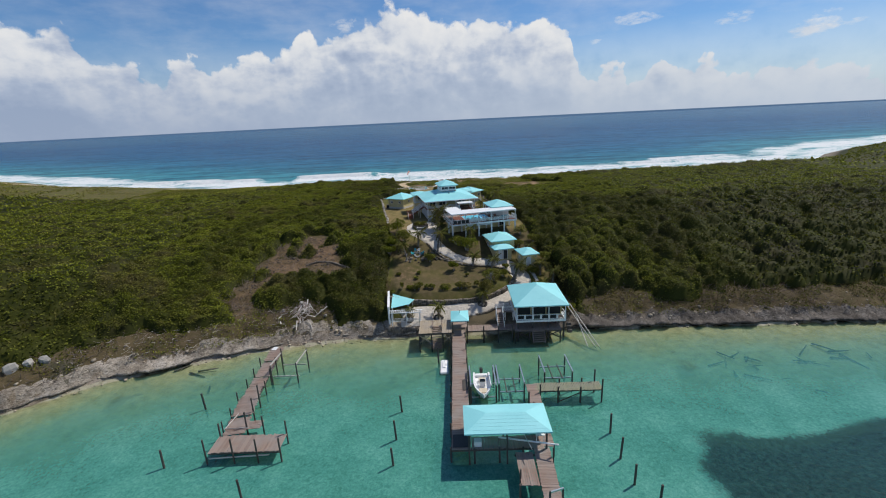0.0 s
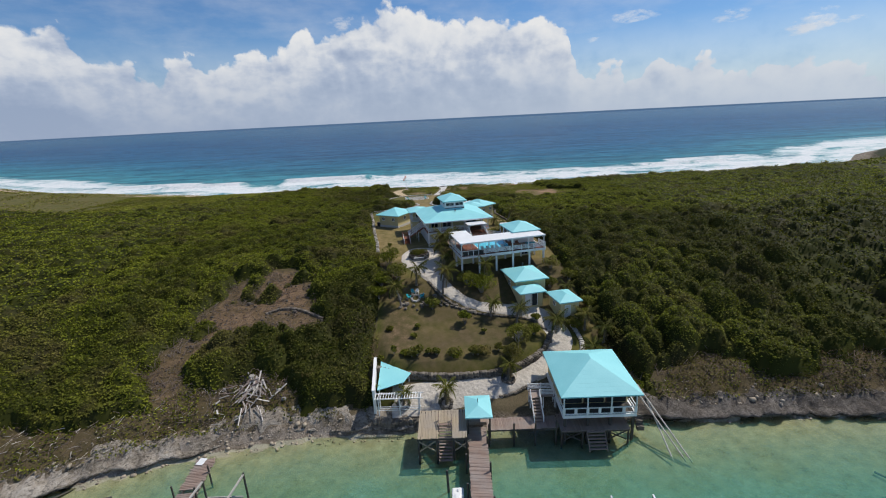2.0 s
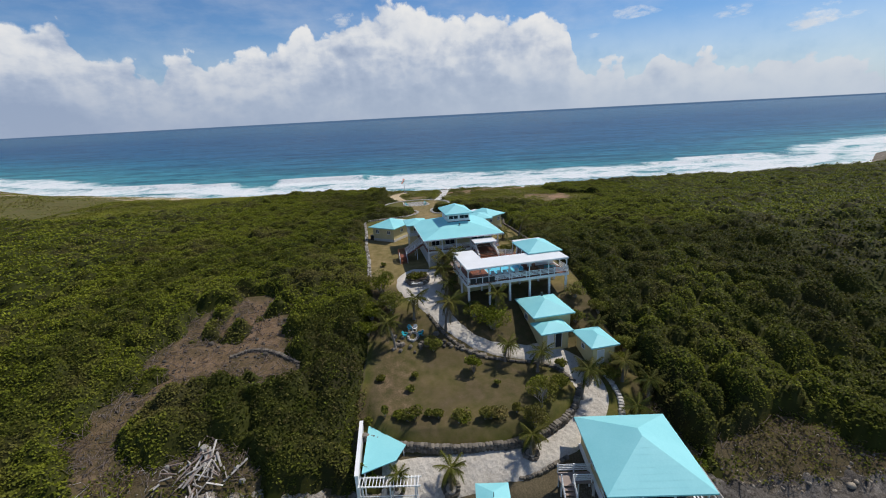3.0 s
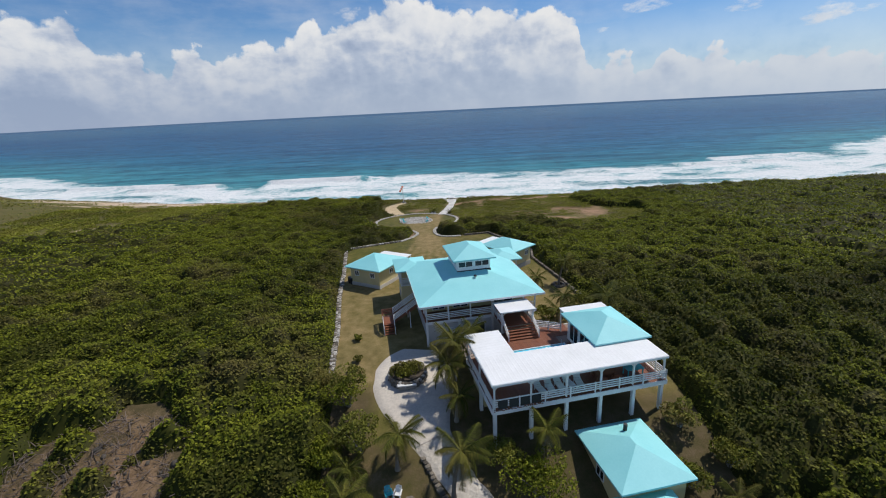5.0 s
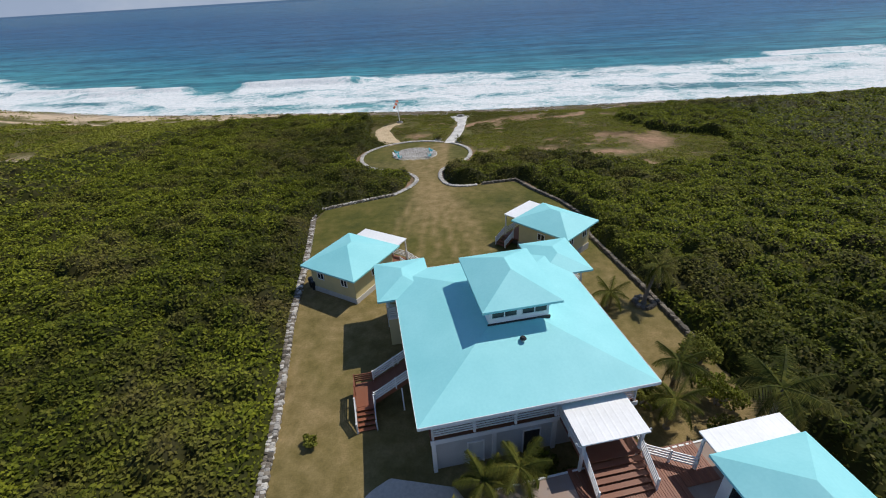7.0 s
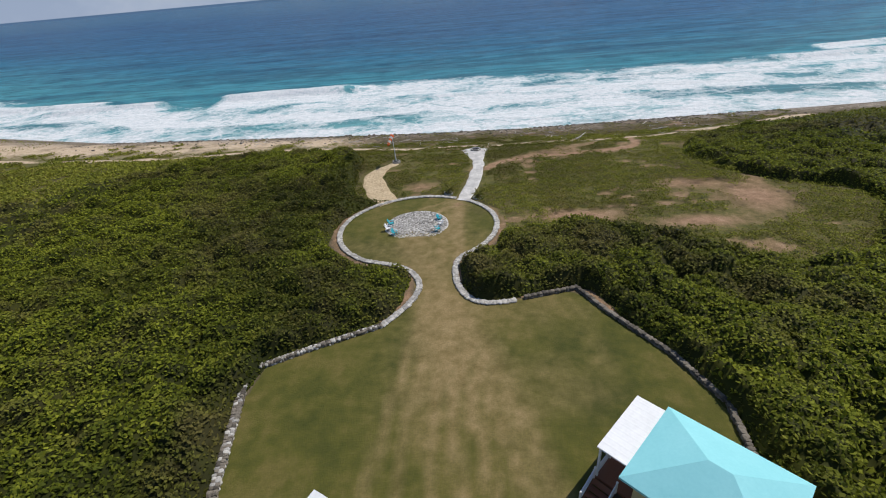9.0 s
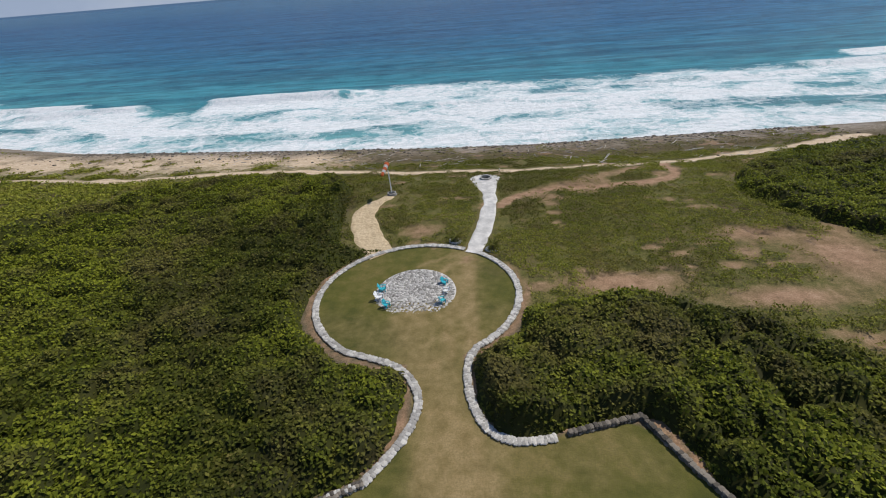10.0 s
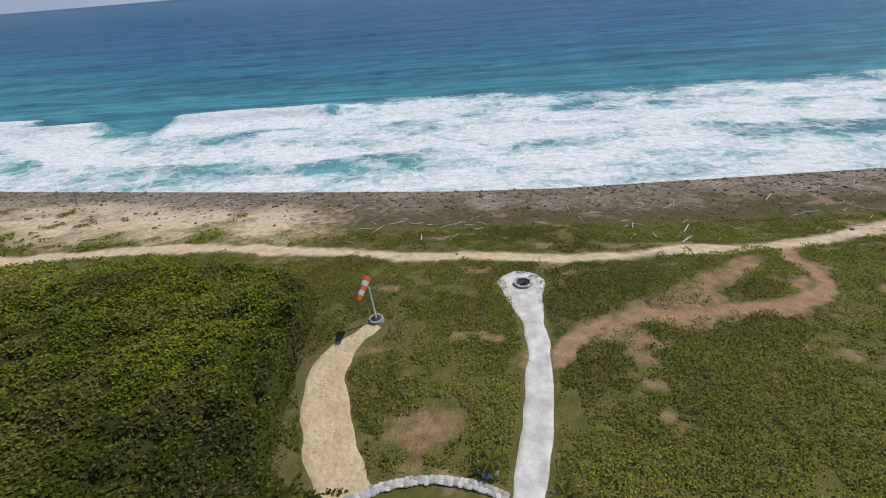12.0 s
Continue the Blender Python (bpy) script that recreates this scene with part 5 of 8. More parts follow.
# ---- the main house ----
HOUSE = pose(-6.3, 111.8, 11.7, 0, 0, 12.5)
house = thing("main_house", HOUSE, "two-storey pale yellow house with turquoise hip roof and white porch", "house")
part("lower_wall", boxed(1.0, 13.2, 0.95, 14.6, -1.2, 3.0), M_GREY_WALL, house, "whitewashed ground floor wall")
part("upper_wall", boxed(1.1, 13.1, 3.3, 14.5, 3.2, 5.3), M_YELLOW, house, "pale yellow upper wall")
part("porch_floor", boxed(0.7, 13.5, 0.7, 14.9, 3.0, 3.2), M_DECK, house, "brown boarded porch floor")
part("fascia", boxed(0.68, 13.52, 0.66, 0.72, 2.9, 3.22), M_WHITE, house)
part("roof", hip_roof(0, 14.2, 0, 15.6, 5.4, 0.28, 0.75), M_ROOF, house, "turquoise metal hip roof")
for u in (0.85, 3.3, 5.8, 8.3, 12.0, 13.35):
    part("porch_post", boxed(u - 0.07, u + 0.07, 0.8, 0.94, 3.2, 5.26), M_WHITE, house)
for u in (0.85, 4.5, 8.3):
    part("pier", boxed(u - 0.12, u + 0.12, 0.74, 0.94, -1.0, 3.0), M_WHITE, house)
railing(house, (0.85, 0.8, 3.2), (8.3, 0.8, 3.2), 0.95, 4, 2.4)
railing(house, (12.0, 0.8, 3.2), (13.35, 0.8, 3.2), 0.95, 4, 1.4)
railing(house, (0.85, 0.8, 3.2), (0.85, 5.7, 3.2), 0.95, 4, 2.4)
for u, w in ((2.6, 1.5), (5.2, 1.8), (10.4, 2.4)):
    window(house, pose(u, 3.28, 4.25), w, 1.7, 2)
for u in (6.9,):
    doorway(house, pose(u, 0.93, 0.1), 1.0, 2.1)
doorway(house, pose(3.4, 0.93, 0.1), 0.9, 2.0, M_GREY_WALL)
for v in (6.0, 9.5):
    window(house, pose(1.08, v, 4.25, 0, 0, -90), 1.2, 1.3, 2)
    window(house, pose(13.12, v, 4.25, 0, 0, 90), 1.2, 1.3, 2)
for u0, u1, side in ((-0.75, 2.6, -1), (11.9, 15.4, 1)):
    part("wing_wall", boxed(u0, u1, 12.5, 16.7, -1.2, 3.1), M_YELLOW, house, "pale yellow wing wall")
    part("wing_floor", boxed(u0 - 0.05, u1 + 0.05, 12.4, 16.75, 3.1, 3.25), M_WHITE, house)
    part("wing_wall", boxed(u0 + 0.3, u1 - 0.3, 14.2, 16.6, 3.25, 5.3), M_YELLOW, house)
    for u in (u0 + 0.06, u1 - 0.06):
        for v in (12.5, 16.6):
            part("porch_post", boxed(u - 0.06, u + 0.06, v - 0.06, v + 0.06, 3.25, 5.3), M_WHITE, house)
    railing(house, (u0, 12.48, 3.25), (min(u1, 1.0) if side < 0 else u1, 12.48, 3.25), 0.95, 4, 1.5)
    railing(house, (u0 if side < 0 else u1, 12.48, 3.25), (u0 if side < 0 else u1, 16.6, 3.25), 0.95, 4, 2.0)
    window(house, pose(u0 + 0.28 if side < 0 else u1 - 0.28, 15.4, 4.2, 0, 0, -90 if side < 0 else 90), 1.2, 1.2, 2)
    window(house, pose((u0 + u1) / 2, 14.17, 4.3), 1.3, 1.5, 2)
    window(house, pose(u0 - 0.02 if side < 0 else u1 + 0.02, 14.5, 1.6, 0, 0, -90 if side < 0 else 90), 1.0, 1.0, 2)
part("wing_roof", hip_roof(-1.4, 3.0, 11.8, 17.3, 5.42, 0.30), M_ROOF, house)
part("wing_roof", hip_roof(11.6, 16.0, 11.8, 17.3, 5.42, 0.30), M_ROOF, house)
# cupola
part("cupola_wall", boxed(5.5, 9.5, 5.5, 10.8, 6.4, 8.5), M_WHITE, house, "white cupola wall")
part("cupola_roof", hip_roof(4.9, 10.1, 4.8, 11.5, 8.5, 0.44), M_ROOF, house, "turquoise cupola roof")
part("flashing", boxed(5.4, 9.6, 5.41, 5.49, 6.75, 6.98), M_DARK, house, "dark flashing strip")
for u in (6.5, 8.5):
    window(house, pose(u, 5.47, 7.72), 1.75, 0.72, 2)
for v in (6.8, 9.4):
    window(house, pose(5.47, v, 7.85, 0, 0, -90), 1.6, 0.6, 2)
    window(house, pose(9.53, v, 7.85, 0, 0, 90), 1.6, 0.6, 2)
vent = part("vent_pipe", rodded((7.25, 4.0, 6.2), (7.25, 4.0, 6.72), 0.13, 0.13, 12), M_STEEL, house, "round metal roof vent")
part("cap", rodded((7.25, 4.0, 6.72), (7.25, 4.0, 6.86), 0.22, 0.12, 12), M_BLACK, vent)
# portico and its steps down to the pool deck
bm = seam_roof(8.2, 12.1, -2.5, 0.25, 4.82)
part("portico_roof", bm, M_WHITE_ROOF, house, "white corrugated portico roof")
for u in (8.45, 11.85):
    part("portico_post", boxed(u - 0.08, u + 0.08, -2.3, -2.14, 2.3, 4.72), M_WHITE, house)
    for s in (-1, 1):
        part("brace", beamed((u, -2.22, 4.2), (u + 0.45 * s, -2.22, 4.7), 0.07, 0.07), M_WHITE, house)
part("portico_beam", boxed(8.3, 12.0, -2.32, -2.16, 4.6, 4.74), M_WHITE, house)
part("porch_floor", boxed(8.5, 11.9, -2.2, 0.7, 3.0, 3.2), M_DECK, house)
stairs(house, (10.2, -4.1, 2.25), (10.2, -2.2, 3.2), 3.2, 6, M_DECK)
railing(house, (8.45, -2.2, 3.2), (8.45, 0.8, 3.2), 0.95, 4, 1.6)
railing(house, (11.95, -2.2, 3.2), (11.95, 0.8, 3.2), 0.95, 4, 1.6)
# west stairs to a brown landing
stairs(house, (-2.4, 7.1, 1.2), (0.7, 7.1, 3.15), 1.9, 11, M_DECK)
part("landing", boxed(-3.8, -2.4, 6.0, 8.2, 1.0, 1.15), M_DECK, house, "red-brown boarded landing")
part("skirt", boxed(-3.75, -2.45, 6.05, 8.15, 0.0, 1.0), M_DECK, house)
railing(house, (-3.75, 6.1, 1.15), (-3.75, 8.1, 1.15), 0.9, 4, 1.0, M_DECK)
railing(house, (-3.75, 8.15, 1.15), (-2.45, 8.15, 1.15), 0.9, 4, 1.3, M_DECK)
stairs(house, (-3.1, 4.6, 0.2), (-3.1, 6.0, 1.1), 1.2, 5, M_DECK, True)
for v in (5.8, 8.6):
    part("stair_post", boxed(-0.55, -0.45, v - 0.05, v + 0.05, -0.2, 2.4), M_WHITE, house)
# gutter board round the eaves
for a in ((0, 14.2, -0.03, 0.0), (0, 14.2, 15.6, 15.63)):
    part("gutter", boxed(a[0], a[1], a[2], a[3], 5.2, 5.42), M_WHITE, house)
for a in ((-0.03, 0.0), (14.2, 14.23)):
    part("gutter", boxed(a[0], a[1], 0, 15.6, 5.2, 5.42), M_WHITE, house)

# ---- pool deck, pergola roof and pool house ----
POOL = pose(0.4, 98.64, 10.6, 0, 0, 13.5)
deck = thing("pool_deck", POOL, "raised red-brown timber pool deck on white stilts", "deck")
boards(deck, (0.1, 4.0, 3.4), (4.25, 4.0, 3.4), 8.2, 0.14, M_DECK, 0.01, 0.04, 0.0)
boards(deck, (4.3, 10.25, 3.4), (9.95, 10.25, 3.4), 3.9, 0.14, M_DECK, 0.01, 0.04, 0.0)
boards(deck, (10.35, 5.6, 3.4), (10.85, 5.6, 3.4), 5.3, 0.14, M_DECK, 0.01, 0.04, 0.0)
boards(deck, (4.3, 1.45, 3.4), (15.6, 1.45, 3.4), 2.9, 0.14, M_DECK, 0.01, 0.04, 0.0)
boards(deck, (9.97, 11.0, 3.4), (12.0, 11.0, 3.4), 2.4, 0.14, M_DECK, 0.01, 0.04, 0.0)
part("joist_layer", boxed(0.05, 15.65, 0.05, 2.9, 3.15, 3.34), M_DOCK, deck)
part("joist_layer", boxed(0.05, 4.3, 2.9, 12.0, 3.15, 3.34), M_DOCK, deck)
part("joist_layer", boxed(10.3, 15.6, 2.9, 12.0, 3.15, 3.34), M_DOCK, deck)
part("joist_layer", boxed(4.3, 10.3, 8.3, 12.0, 3.15, 3.34), M_DOCK, deck)
for a in ((0, 15.7, -0.05, 0.05), (0, 15.7, 12.0, 12.1)):
    part("edge_beam", boxed(a[0], a[1], a[2], a[3], 3.0, 3.4), M_WHITE, deck)
for u in (-0.05, 15.65):
    part("edge_beam", boxed(u, u + 0.1, 0.06, 8.2, 3.0, 3.4), M_WHITE, deck)
for u in (0.25, 3.4, 6.5, 9.6, 12.7, 15.4):
    for v in (0.3, 4.2):
        gx, gy, _ = POOL @ Vector((u, v, 0))
        part("stilt", boxed(u - 0.14, u + 0.14, v - 0.14, v + 0.14, H(gx, gy) - 10.8, 3.1), M_WHITE, deck)
part("under_wall", boxed(0.6, 15.2, 4.4, 8.0, -0.6, 3.1), M_YELLOW, deck, "shaded yellow store wall under the deck")
window(deck, pose(13.4, 4.38, 1.6), 1.6, 1.0, 2)
railing(deck, (0.05, 0.05, 3.4), (15.6, 0.05, 3.4), 0.95, 4, 2.2)
railing(deck, (0.05, 0.05, 3.4), (0.05, 8.2, 3.4), 0.95, 4, 2.0)
railing(deck, (15.6, 0.05, 3.4), (15.6, 2.9, 3.4), 0.95, 4, 1.5)
railing(deck, (0.05, 8.2, 3.4), (3.2, 9.6, 3.4), 0.95, 4, 1.6)
railing(deck, (8.8, 12.0, 3.4), (11.0, 10.6, 3.4), 0.95, 4, 1.6)
for k in range(4):
    part("panel", boxed(0.45 + k * 0.95, 1.25 + k * 0.95, 0.0, 0.03, 3.5, 4.25), M_DARK, deck, "dark railing panel")


pergola = thing("pool_pergola", POOL, "white corrugated roof on white posts along the pool", "pergola")
part("roof", seam_roof(0.0, 15.6, 0.0, 4.1, 5.78), M_WHITE_ROOF, pergola, "white corrugated sheet roof")
part("roof", seam_roof(0.004, 3.38, 4.1, 8.55, 5.78, 0.42, False), M_WHITE_ROOF, pergola)
part("fascia", boxed(0, 15.6, -0.05, 0.0, 5.55, 5.74), M_WHITE, pergola)
part("fascia", boxed(-0.05, 0.0, -0.05, 8.75, 5.55, 5.74), M_WHITE, pergola)
for u in (0.2, 3.3, 6.4, 9.5, 12.5, 15.4):
    part("post", boxed(u - 0.07, u + 0.07, 0.12, 0.26, 3.42, 5.69), M_WHITE, pergola)
    for s in (-1, 1):
        if 0 < u + 0.5 * s < 15.6:
            part("brace", beamed((u, 0.19, 5.15), (u + 0.5 * s, 0.19, 5.66), 0.06, 0.08), M_WHITE, pergola)
for v in (4.3, 8.5):
    part("post", boxed(0.13, 0.27, v - 0.07, v + 0.07, 3.42, 5.69), M_WHITE, pergola)
for u, v in ((3.25, 8.5), (3.25, 4.3), (6.5, 4.3), (9.6, 4.3)):
    part("post", boxed(u - 0.07, u + 0.07, v - 0.07, v + 0.07, 3.42, 5.69), M_WHITE, pergola)

pool_house = thing("pool_house", POOL @ pose(0, 0, 3.4), "small white pool house under a turquoise hip roof", "pool house")
part("wall", boxed(10.95, 15.3, 4.42, 9.0, 0.0, 2.55), M_WHITE, pool_house)
part("roof", hip_roof(10.5, 16.1, 2.95, 9.75, 2.6, 0.40), M_ROOF, pool_house)
part("porch_roof", seam_roof(11.0, 15.9, 9.77, 11.1, 2.5), M_WHITE_ROOF, pool_house)
for u in (11.0, 15.5):
    part("post", boxed(u - 0.06, u + 0.06, 10.6, 10.72, 0, 2.41), M_WHITE, pool_house)
for v, w in ((5.6, 1.7), (7.6, 1.7)):
    window(pool_house, pose(10.93, v, 1.25, 0, 0, -90), w, 1.9, 2)
window(pool_house, pose(15.32, 6.8, 1.5, 0, 0, 90), 1.4, 1.1, 2)

pool_m, N = material("pool_water")
p = where(N)
net = N.add("ShaderNodeTexVoronoi", {"Vector": p, "Scale": 3.2}, feature="DISTANCE_TO_EDGE").outputs[0]
# Paler cell edges put the rippling net of light into the water colour.
col = N.ramp(net, [(0.0, (0.20, 0.66, 0.80)), (0.08, (0.14, 0.60, 0.76)), (0.6, (0.11, 0.55, 0.73))])
finish(N, col, 0.04, N.noise(p, 4.0, 4), 0.12, 0.02)
swim = thing("swimming_pool", POOL, "bright blue swimming pool set in a timber deck", "pool")
bm = bmesh.new()
box(bm, 4.3, 10.3, 2.92, 8.28, 1.9, 2.0)
for a in ((4.3, 4.4, 2.92, 8.28), (10.2, 10.3, 2.92, 8.28), (4.4, 10.2, 2.92, 3.02), (4.4, 10.2, 8.18, 8.28)):
    box(bm, *a, 2.0, 3.42)
part("basin", bm, plain("pool_plaster", (0.70, 0.80, 0.82), 0.6, 0.06), swim)
part("water", boxed(4.41, 10.19, 3.03, 8.17, 3.1, 3.34), pool_m, swim, "clear bright blue water")
part("ladder", rodded((9.9, 7.9, 3.3), (9.9, 8.25, 3.9), 0.025), M_STEEL, swim)
bm = bmesh.new()
bmesh.ops.create_icosphere(bm, subdivisions=2, radius=0.2)
cleaner = part("pool_cleaner", bm, plain("blue_plastic", (0.02, 0.12, 0.4), 0.4, 0.1), None, "", True)
cleaner.matrix_world = POOL @ pose(7.4, 7.3, 3.3)
tagged(cleaner, "small blue pool cleaning robot with a hose", "pool cleaner")
hose = [(7.4, 7.3), (7.9, 6.7), (7.2, 6.0), (6.2, 6.3), (5.2, 6.0), (4.8, 6.6), (5.0, 7.3)]
bm = bmesh.new()
hp = rounded(hose, 3)
for a, b in zip(hp[:-1], hp[1:]):
    rod(bm, (a[0] - 7.4, a[1] - 7.3, 0.02), (b[0] - 7.4, b[1] - 7.3, 0.02), 0.014, 0.014, 5)
part("hose", bm, plain("hose_blue", (0.10, 0.45, 0.62), 0.5, 0.1), cleaner, "thin floating blue hose")


def lounger(m):
    t = thing("sun_lounger", m, "white slatted sun lounger with raised back", "lounger", "loungers by the pool")
    for k in range(9):
        part("slat", boxed(-0.3, 0.3, -0.9 + k * 0.14, -0.79 + k * 0.14, 0.32, 0.36), M_WHITE, t)
    part("backrest", beamed((0, 0.36, 0.36), (0, 0.95, 0.72), 0.6, 0.04), M_WHITE, t)
    for x in (-0.28, 0.28):
        part("side_rail", boxed(x - 0.025, x + 0.025, -0.92, 0.4, 0.26, 0.32), M_WHITE, t)
        for y in (-0.8, 0.3):
            part("leg", boxed(x - 0.03, x + 0.03, y - 0.03, y + 0.03, 0, 0.26), M_WHITE, t)
    return t


lounger_1 = lounger(POOL @ pose(4.6, 1.5, 3.42, 0, 0, 6))
for u in (5.5, 6.4, 7.3, 8.2):
    copy_thing(lounger_1, POOL @ pose(u, 1.5 + rnd.uniform(-0.1, 0.1), 3.42, 0, 0, rnd.uniform(-10, 10)))


def deck_table(m, mat, label):
    t = thing("outdoor_table", m, label, "table")
    part("tabletop", boxed(-0.8, 0.8, -0.45, 0.45, 0.70, 0.75), mat, t)
    for x in (-0.7, 0.7):
        for y in (-0.36, 0.36):
            part("leg", boxed(x - 0.04, x + 0.04, y - 0.04, y + 0.04, 0, 0.70), mat, t)
    return t


def deck_chair(m, mat, label="brown wooden armchair on the pool deck"):
    t = thing("armchair", m, label, "chair", "chairs on the pool deck")
    part("seat", boxed(-0.3, 0.3, -0.3, 0.3, 0.36, 0.44), mat, t)
    part("backrest", beamed((0, 0.3, 0.44), (0, 0.42, 1.0), 0.6, 0.05), mat, t)
    for x in (-0.28, 0.28):
        part("armrest", boxed(x - 0.04, x + 0.04, -0.3, 0.32, 0.6, 0.64), mat, t)
        for y in (-0.27, 0.27):
            part("leg", boxed(x - 0.03, x + 0.03, y - 0.03, y + 0.03, 0, 0.6), mat, t)
    return t


deck_table(POOL @ pose(10.6, 1.6, 3.42), M_DECK, "brown wooden table on the pool deck")
chair_1 = deck_chair(POOL @ pose(9.9, 2.4, 3.42), M_DECK)
for u, v, r in ((11.3, 2.4, 10), (9.9, 0.8, 180), (11.3, 0.8, 170)):
    copy_thing(chair_1, POOL @ pose(u, v, 3.42, 0, 0, r))
deck_table(POOL @ pose(13.4, 1.5, 3.42), M_TEAL, "turquoise table under the white pergola roof")

# ---- guest houses ----
def guest_house(m, w, d, zs, ze, label):
    """Square cottage on a stone foot, white porch roof on its far side; heights over its base."""
    t = thing("guest_house", m, label, "cottage", "guest cottages")
    part("stone_foot", boxed(-w / 2 + 0.55, w / 2 - 0.55, -d / 2 + 0.55, d / 2 - 0.55, -0.5, zs), M_STONE, t, "pale rough stone foundation")
    part("wall", boxed(-w / 2 + 0.62, w / 2 - 0.62, -d / 2 + 0.62, d / 2 - 0.62, zs, ze - 0.08), M_YELLOW, t)
    part("roof", hip_roof(-w / 2, w / 2, -d / 2, d / 2, ze, 0.40), M_ROOF, t)
    part("porch_roof", seam_roof(-w / 2 + 0.9, w / 2 - 0.3, d / 2 + 0.02, d / 2 + 1.7, ze - 0.12), M_WHITE_ROOF, t, "white corrugated porch roof")
    part("porch_floor", boxed(-w / 2 + 0.9, w / 2 - 0.3, d / 2 - 0.55, d / 2 + 1.6, zs - 0.15, zs), M_DECK, t)
    part("porch_foot", boxed(-w / 2 + 1.0, w / 2 - 0.4, d / 2 - 0.5, d / 2 + 1.5, -0.4, zs - 0.15), M_DARK_STONE, t)
    for x in (-w / 2 + 1.0, w / 2 - 0.4):
        part("post", boxed(x - 0.06, x + 0.06, d / 2 + 1.45, d / 2 + 1.57, zs, ze - 0.21), M_WHITE, t)
    railing(t, (-w / 2 + 1.0, d / 2 + 1.5, zs), (w / 2 - 0.4, d / 2 + 1.5, zs), 0.9, 4, 1.6)
    for x in (-w / 4 + 0.2, w / 4 - 0.2):
        window(t, pose(x, -d / 2 + 0.6, (zs + ze) / 2 + 0.2), 0.8, 0.8, 2)
    window(t, pose(-w / 2 + 0.6, 0, (zs + ze) / 2 + 0.2, 0, 0, -90), 0.9, 0.8, 2)
    window(t, pose(w / 2 - 0.6, 0, (zs + ze) / 2 + 0.2, 0, 0, 90), 0.9, 0.8, 2)
    return t


gw = guest_house(pose(-14.7, 133.35, 12.15, 0, 0, -28), 6.6, 7.2, 0.55, 3.05, "pale yellow cottage with turquoise roof on a stone foot")
ge = guest_house(pose(6.05, 139.1, 12.05, 0, 0, 46), 5.9, 7.0, 0.7, 3.35, "pale yellow cottage with turquoise roof and white porch")
stairs(ge, (-3.6, 4.4, 0.05), (-2.2, 4.4, 0.7), 1.2, 4, M_DECK, True)
stairs(gw, (4.5, 4.4, 0.05), (3.1, 4.4, 0.55), 1.2, 4, M_DECK, True)
for k, (x, y, rr) in enumerate(((-18.9, 132.6, 0.32), (-18.5, 132.1, 0.3))):
    bm = bmesh.new()
    rod(bm, (0, 0, 0), (0, 0, 0.95), rr * 0.85, rr, 14)
    b = part("rubbish_bin", bm, M_BLACK, None, "", False)
    b.matrix_world = pose(x, y, H(x, y))
    tagged(b, "black plastic rubbish bin beside the cottage", "bin", "bins by the cottage")
    part("lid", rodded((0, 0, 0.95), (0, 0, 1.02), rr * 1.08, rr * 0.9, 14), M_BLACK, b)

# ---- huts on the slope ----
hut = thing("garden_hut", pose(10.9, 97.0, 8.0, 0, 0, 13), "pale yellow hut with turquoise roof and lower porch roof", "hut")
part("wall", boxed(-2.55, 2.55, -2.9, 2.9, -0.8, 3.1), M_YELLOW, hut)
part("roof", hip_roof(-3.0, 3.0, -3.4, 3.4, 3.2, 0.38), M_ROOF, hut)
part("vent_pipe", rodded((0.4, 1.6, 3.6), (0.4, 1.6, 4.5), 0.16, 0.16, 12), M_BLACK, hut)
part("porch_wall", boxed(-2.6, 0.9, -5.6, -2.9, -1.2, 2.05), M_YELLOW, hut)
part("porch_roof", hip_roof(-3.1, 1.4, -6.1, -2.5, 2.12, 0.36), M_ROOF, hut)
doorway(hut, pose(-0.5, -5.62, -0.25), 0.85, 2.0)
doorway(hut, pose(-1.6, -5.62, -0.25), 0.7, 2.0, M_WHITE)
window(hut, pose(-2.57, 0, 1.9, 0, 0, -90), 1.1, 0.9, 2)
window(hut, pose(2.57, 0, 1.9, 0, 0, 90), 1.1, 0.9, 2)
shed = thing("pump_shed", pose(16.0, 90.3, 7.0, 0, 0, 13), "small yellow shed with turquoise hip roof", "shed")
part("wall", boxed(-1.45, 1.45, -2.05, 2.05, -0.7, 2.55), M_YELLOW, shed)
part("roof", hip_roof(-1.9, 1.9, -2.5, 2.5, 2.62, 0.36), M_ROOF, shed)
doorway(shed, pose(-0.4, -2.07, 0.0), 0.8, 1.9, M_GREY_WALL)
window(shed, pose(-1.47, 0.2, 1.5, 0, 0, -90), 0.8, 0.7, 2)
# ---- boathouse on the shore ----
bh = thing("boathouse", pose(10.6, 69.1, 0), "raised white boathouse with open veranda and turquoise roof", "boathouse")
part("wall", boxed(0.55, 8.45, 2.6, 9.5, 3.6, 6.25), M_YELLOW, bh)
# Piling-dark boards: the shade under the veranda roof is put into their colour.
part("veranda_floor", boxed(0.5, 8.5, 0.5, 2.55, 3.603, 3.64), M_PILE, bh, "veranda floor boards, veranda shade put into their dark tone")
part("floor", boxed(0.3, 8.7, 0.35, 9.7, 3.25, 3.6), M_WHITE, bh)
part("roof", hip_roof(-0.1, 9.1, -0.1, 10.15, 6.4, 0.46, 1.0, 0.5, 0.16, 0.006), M_ROOF, bh)
part("soffit_beam", boxed(0.3, 8.7, 0.35, 0.5, 6.0, 6.22), M_WHITE, bh)
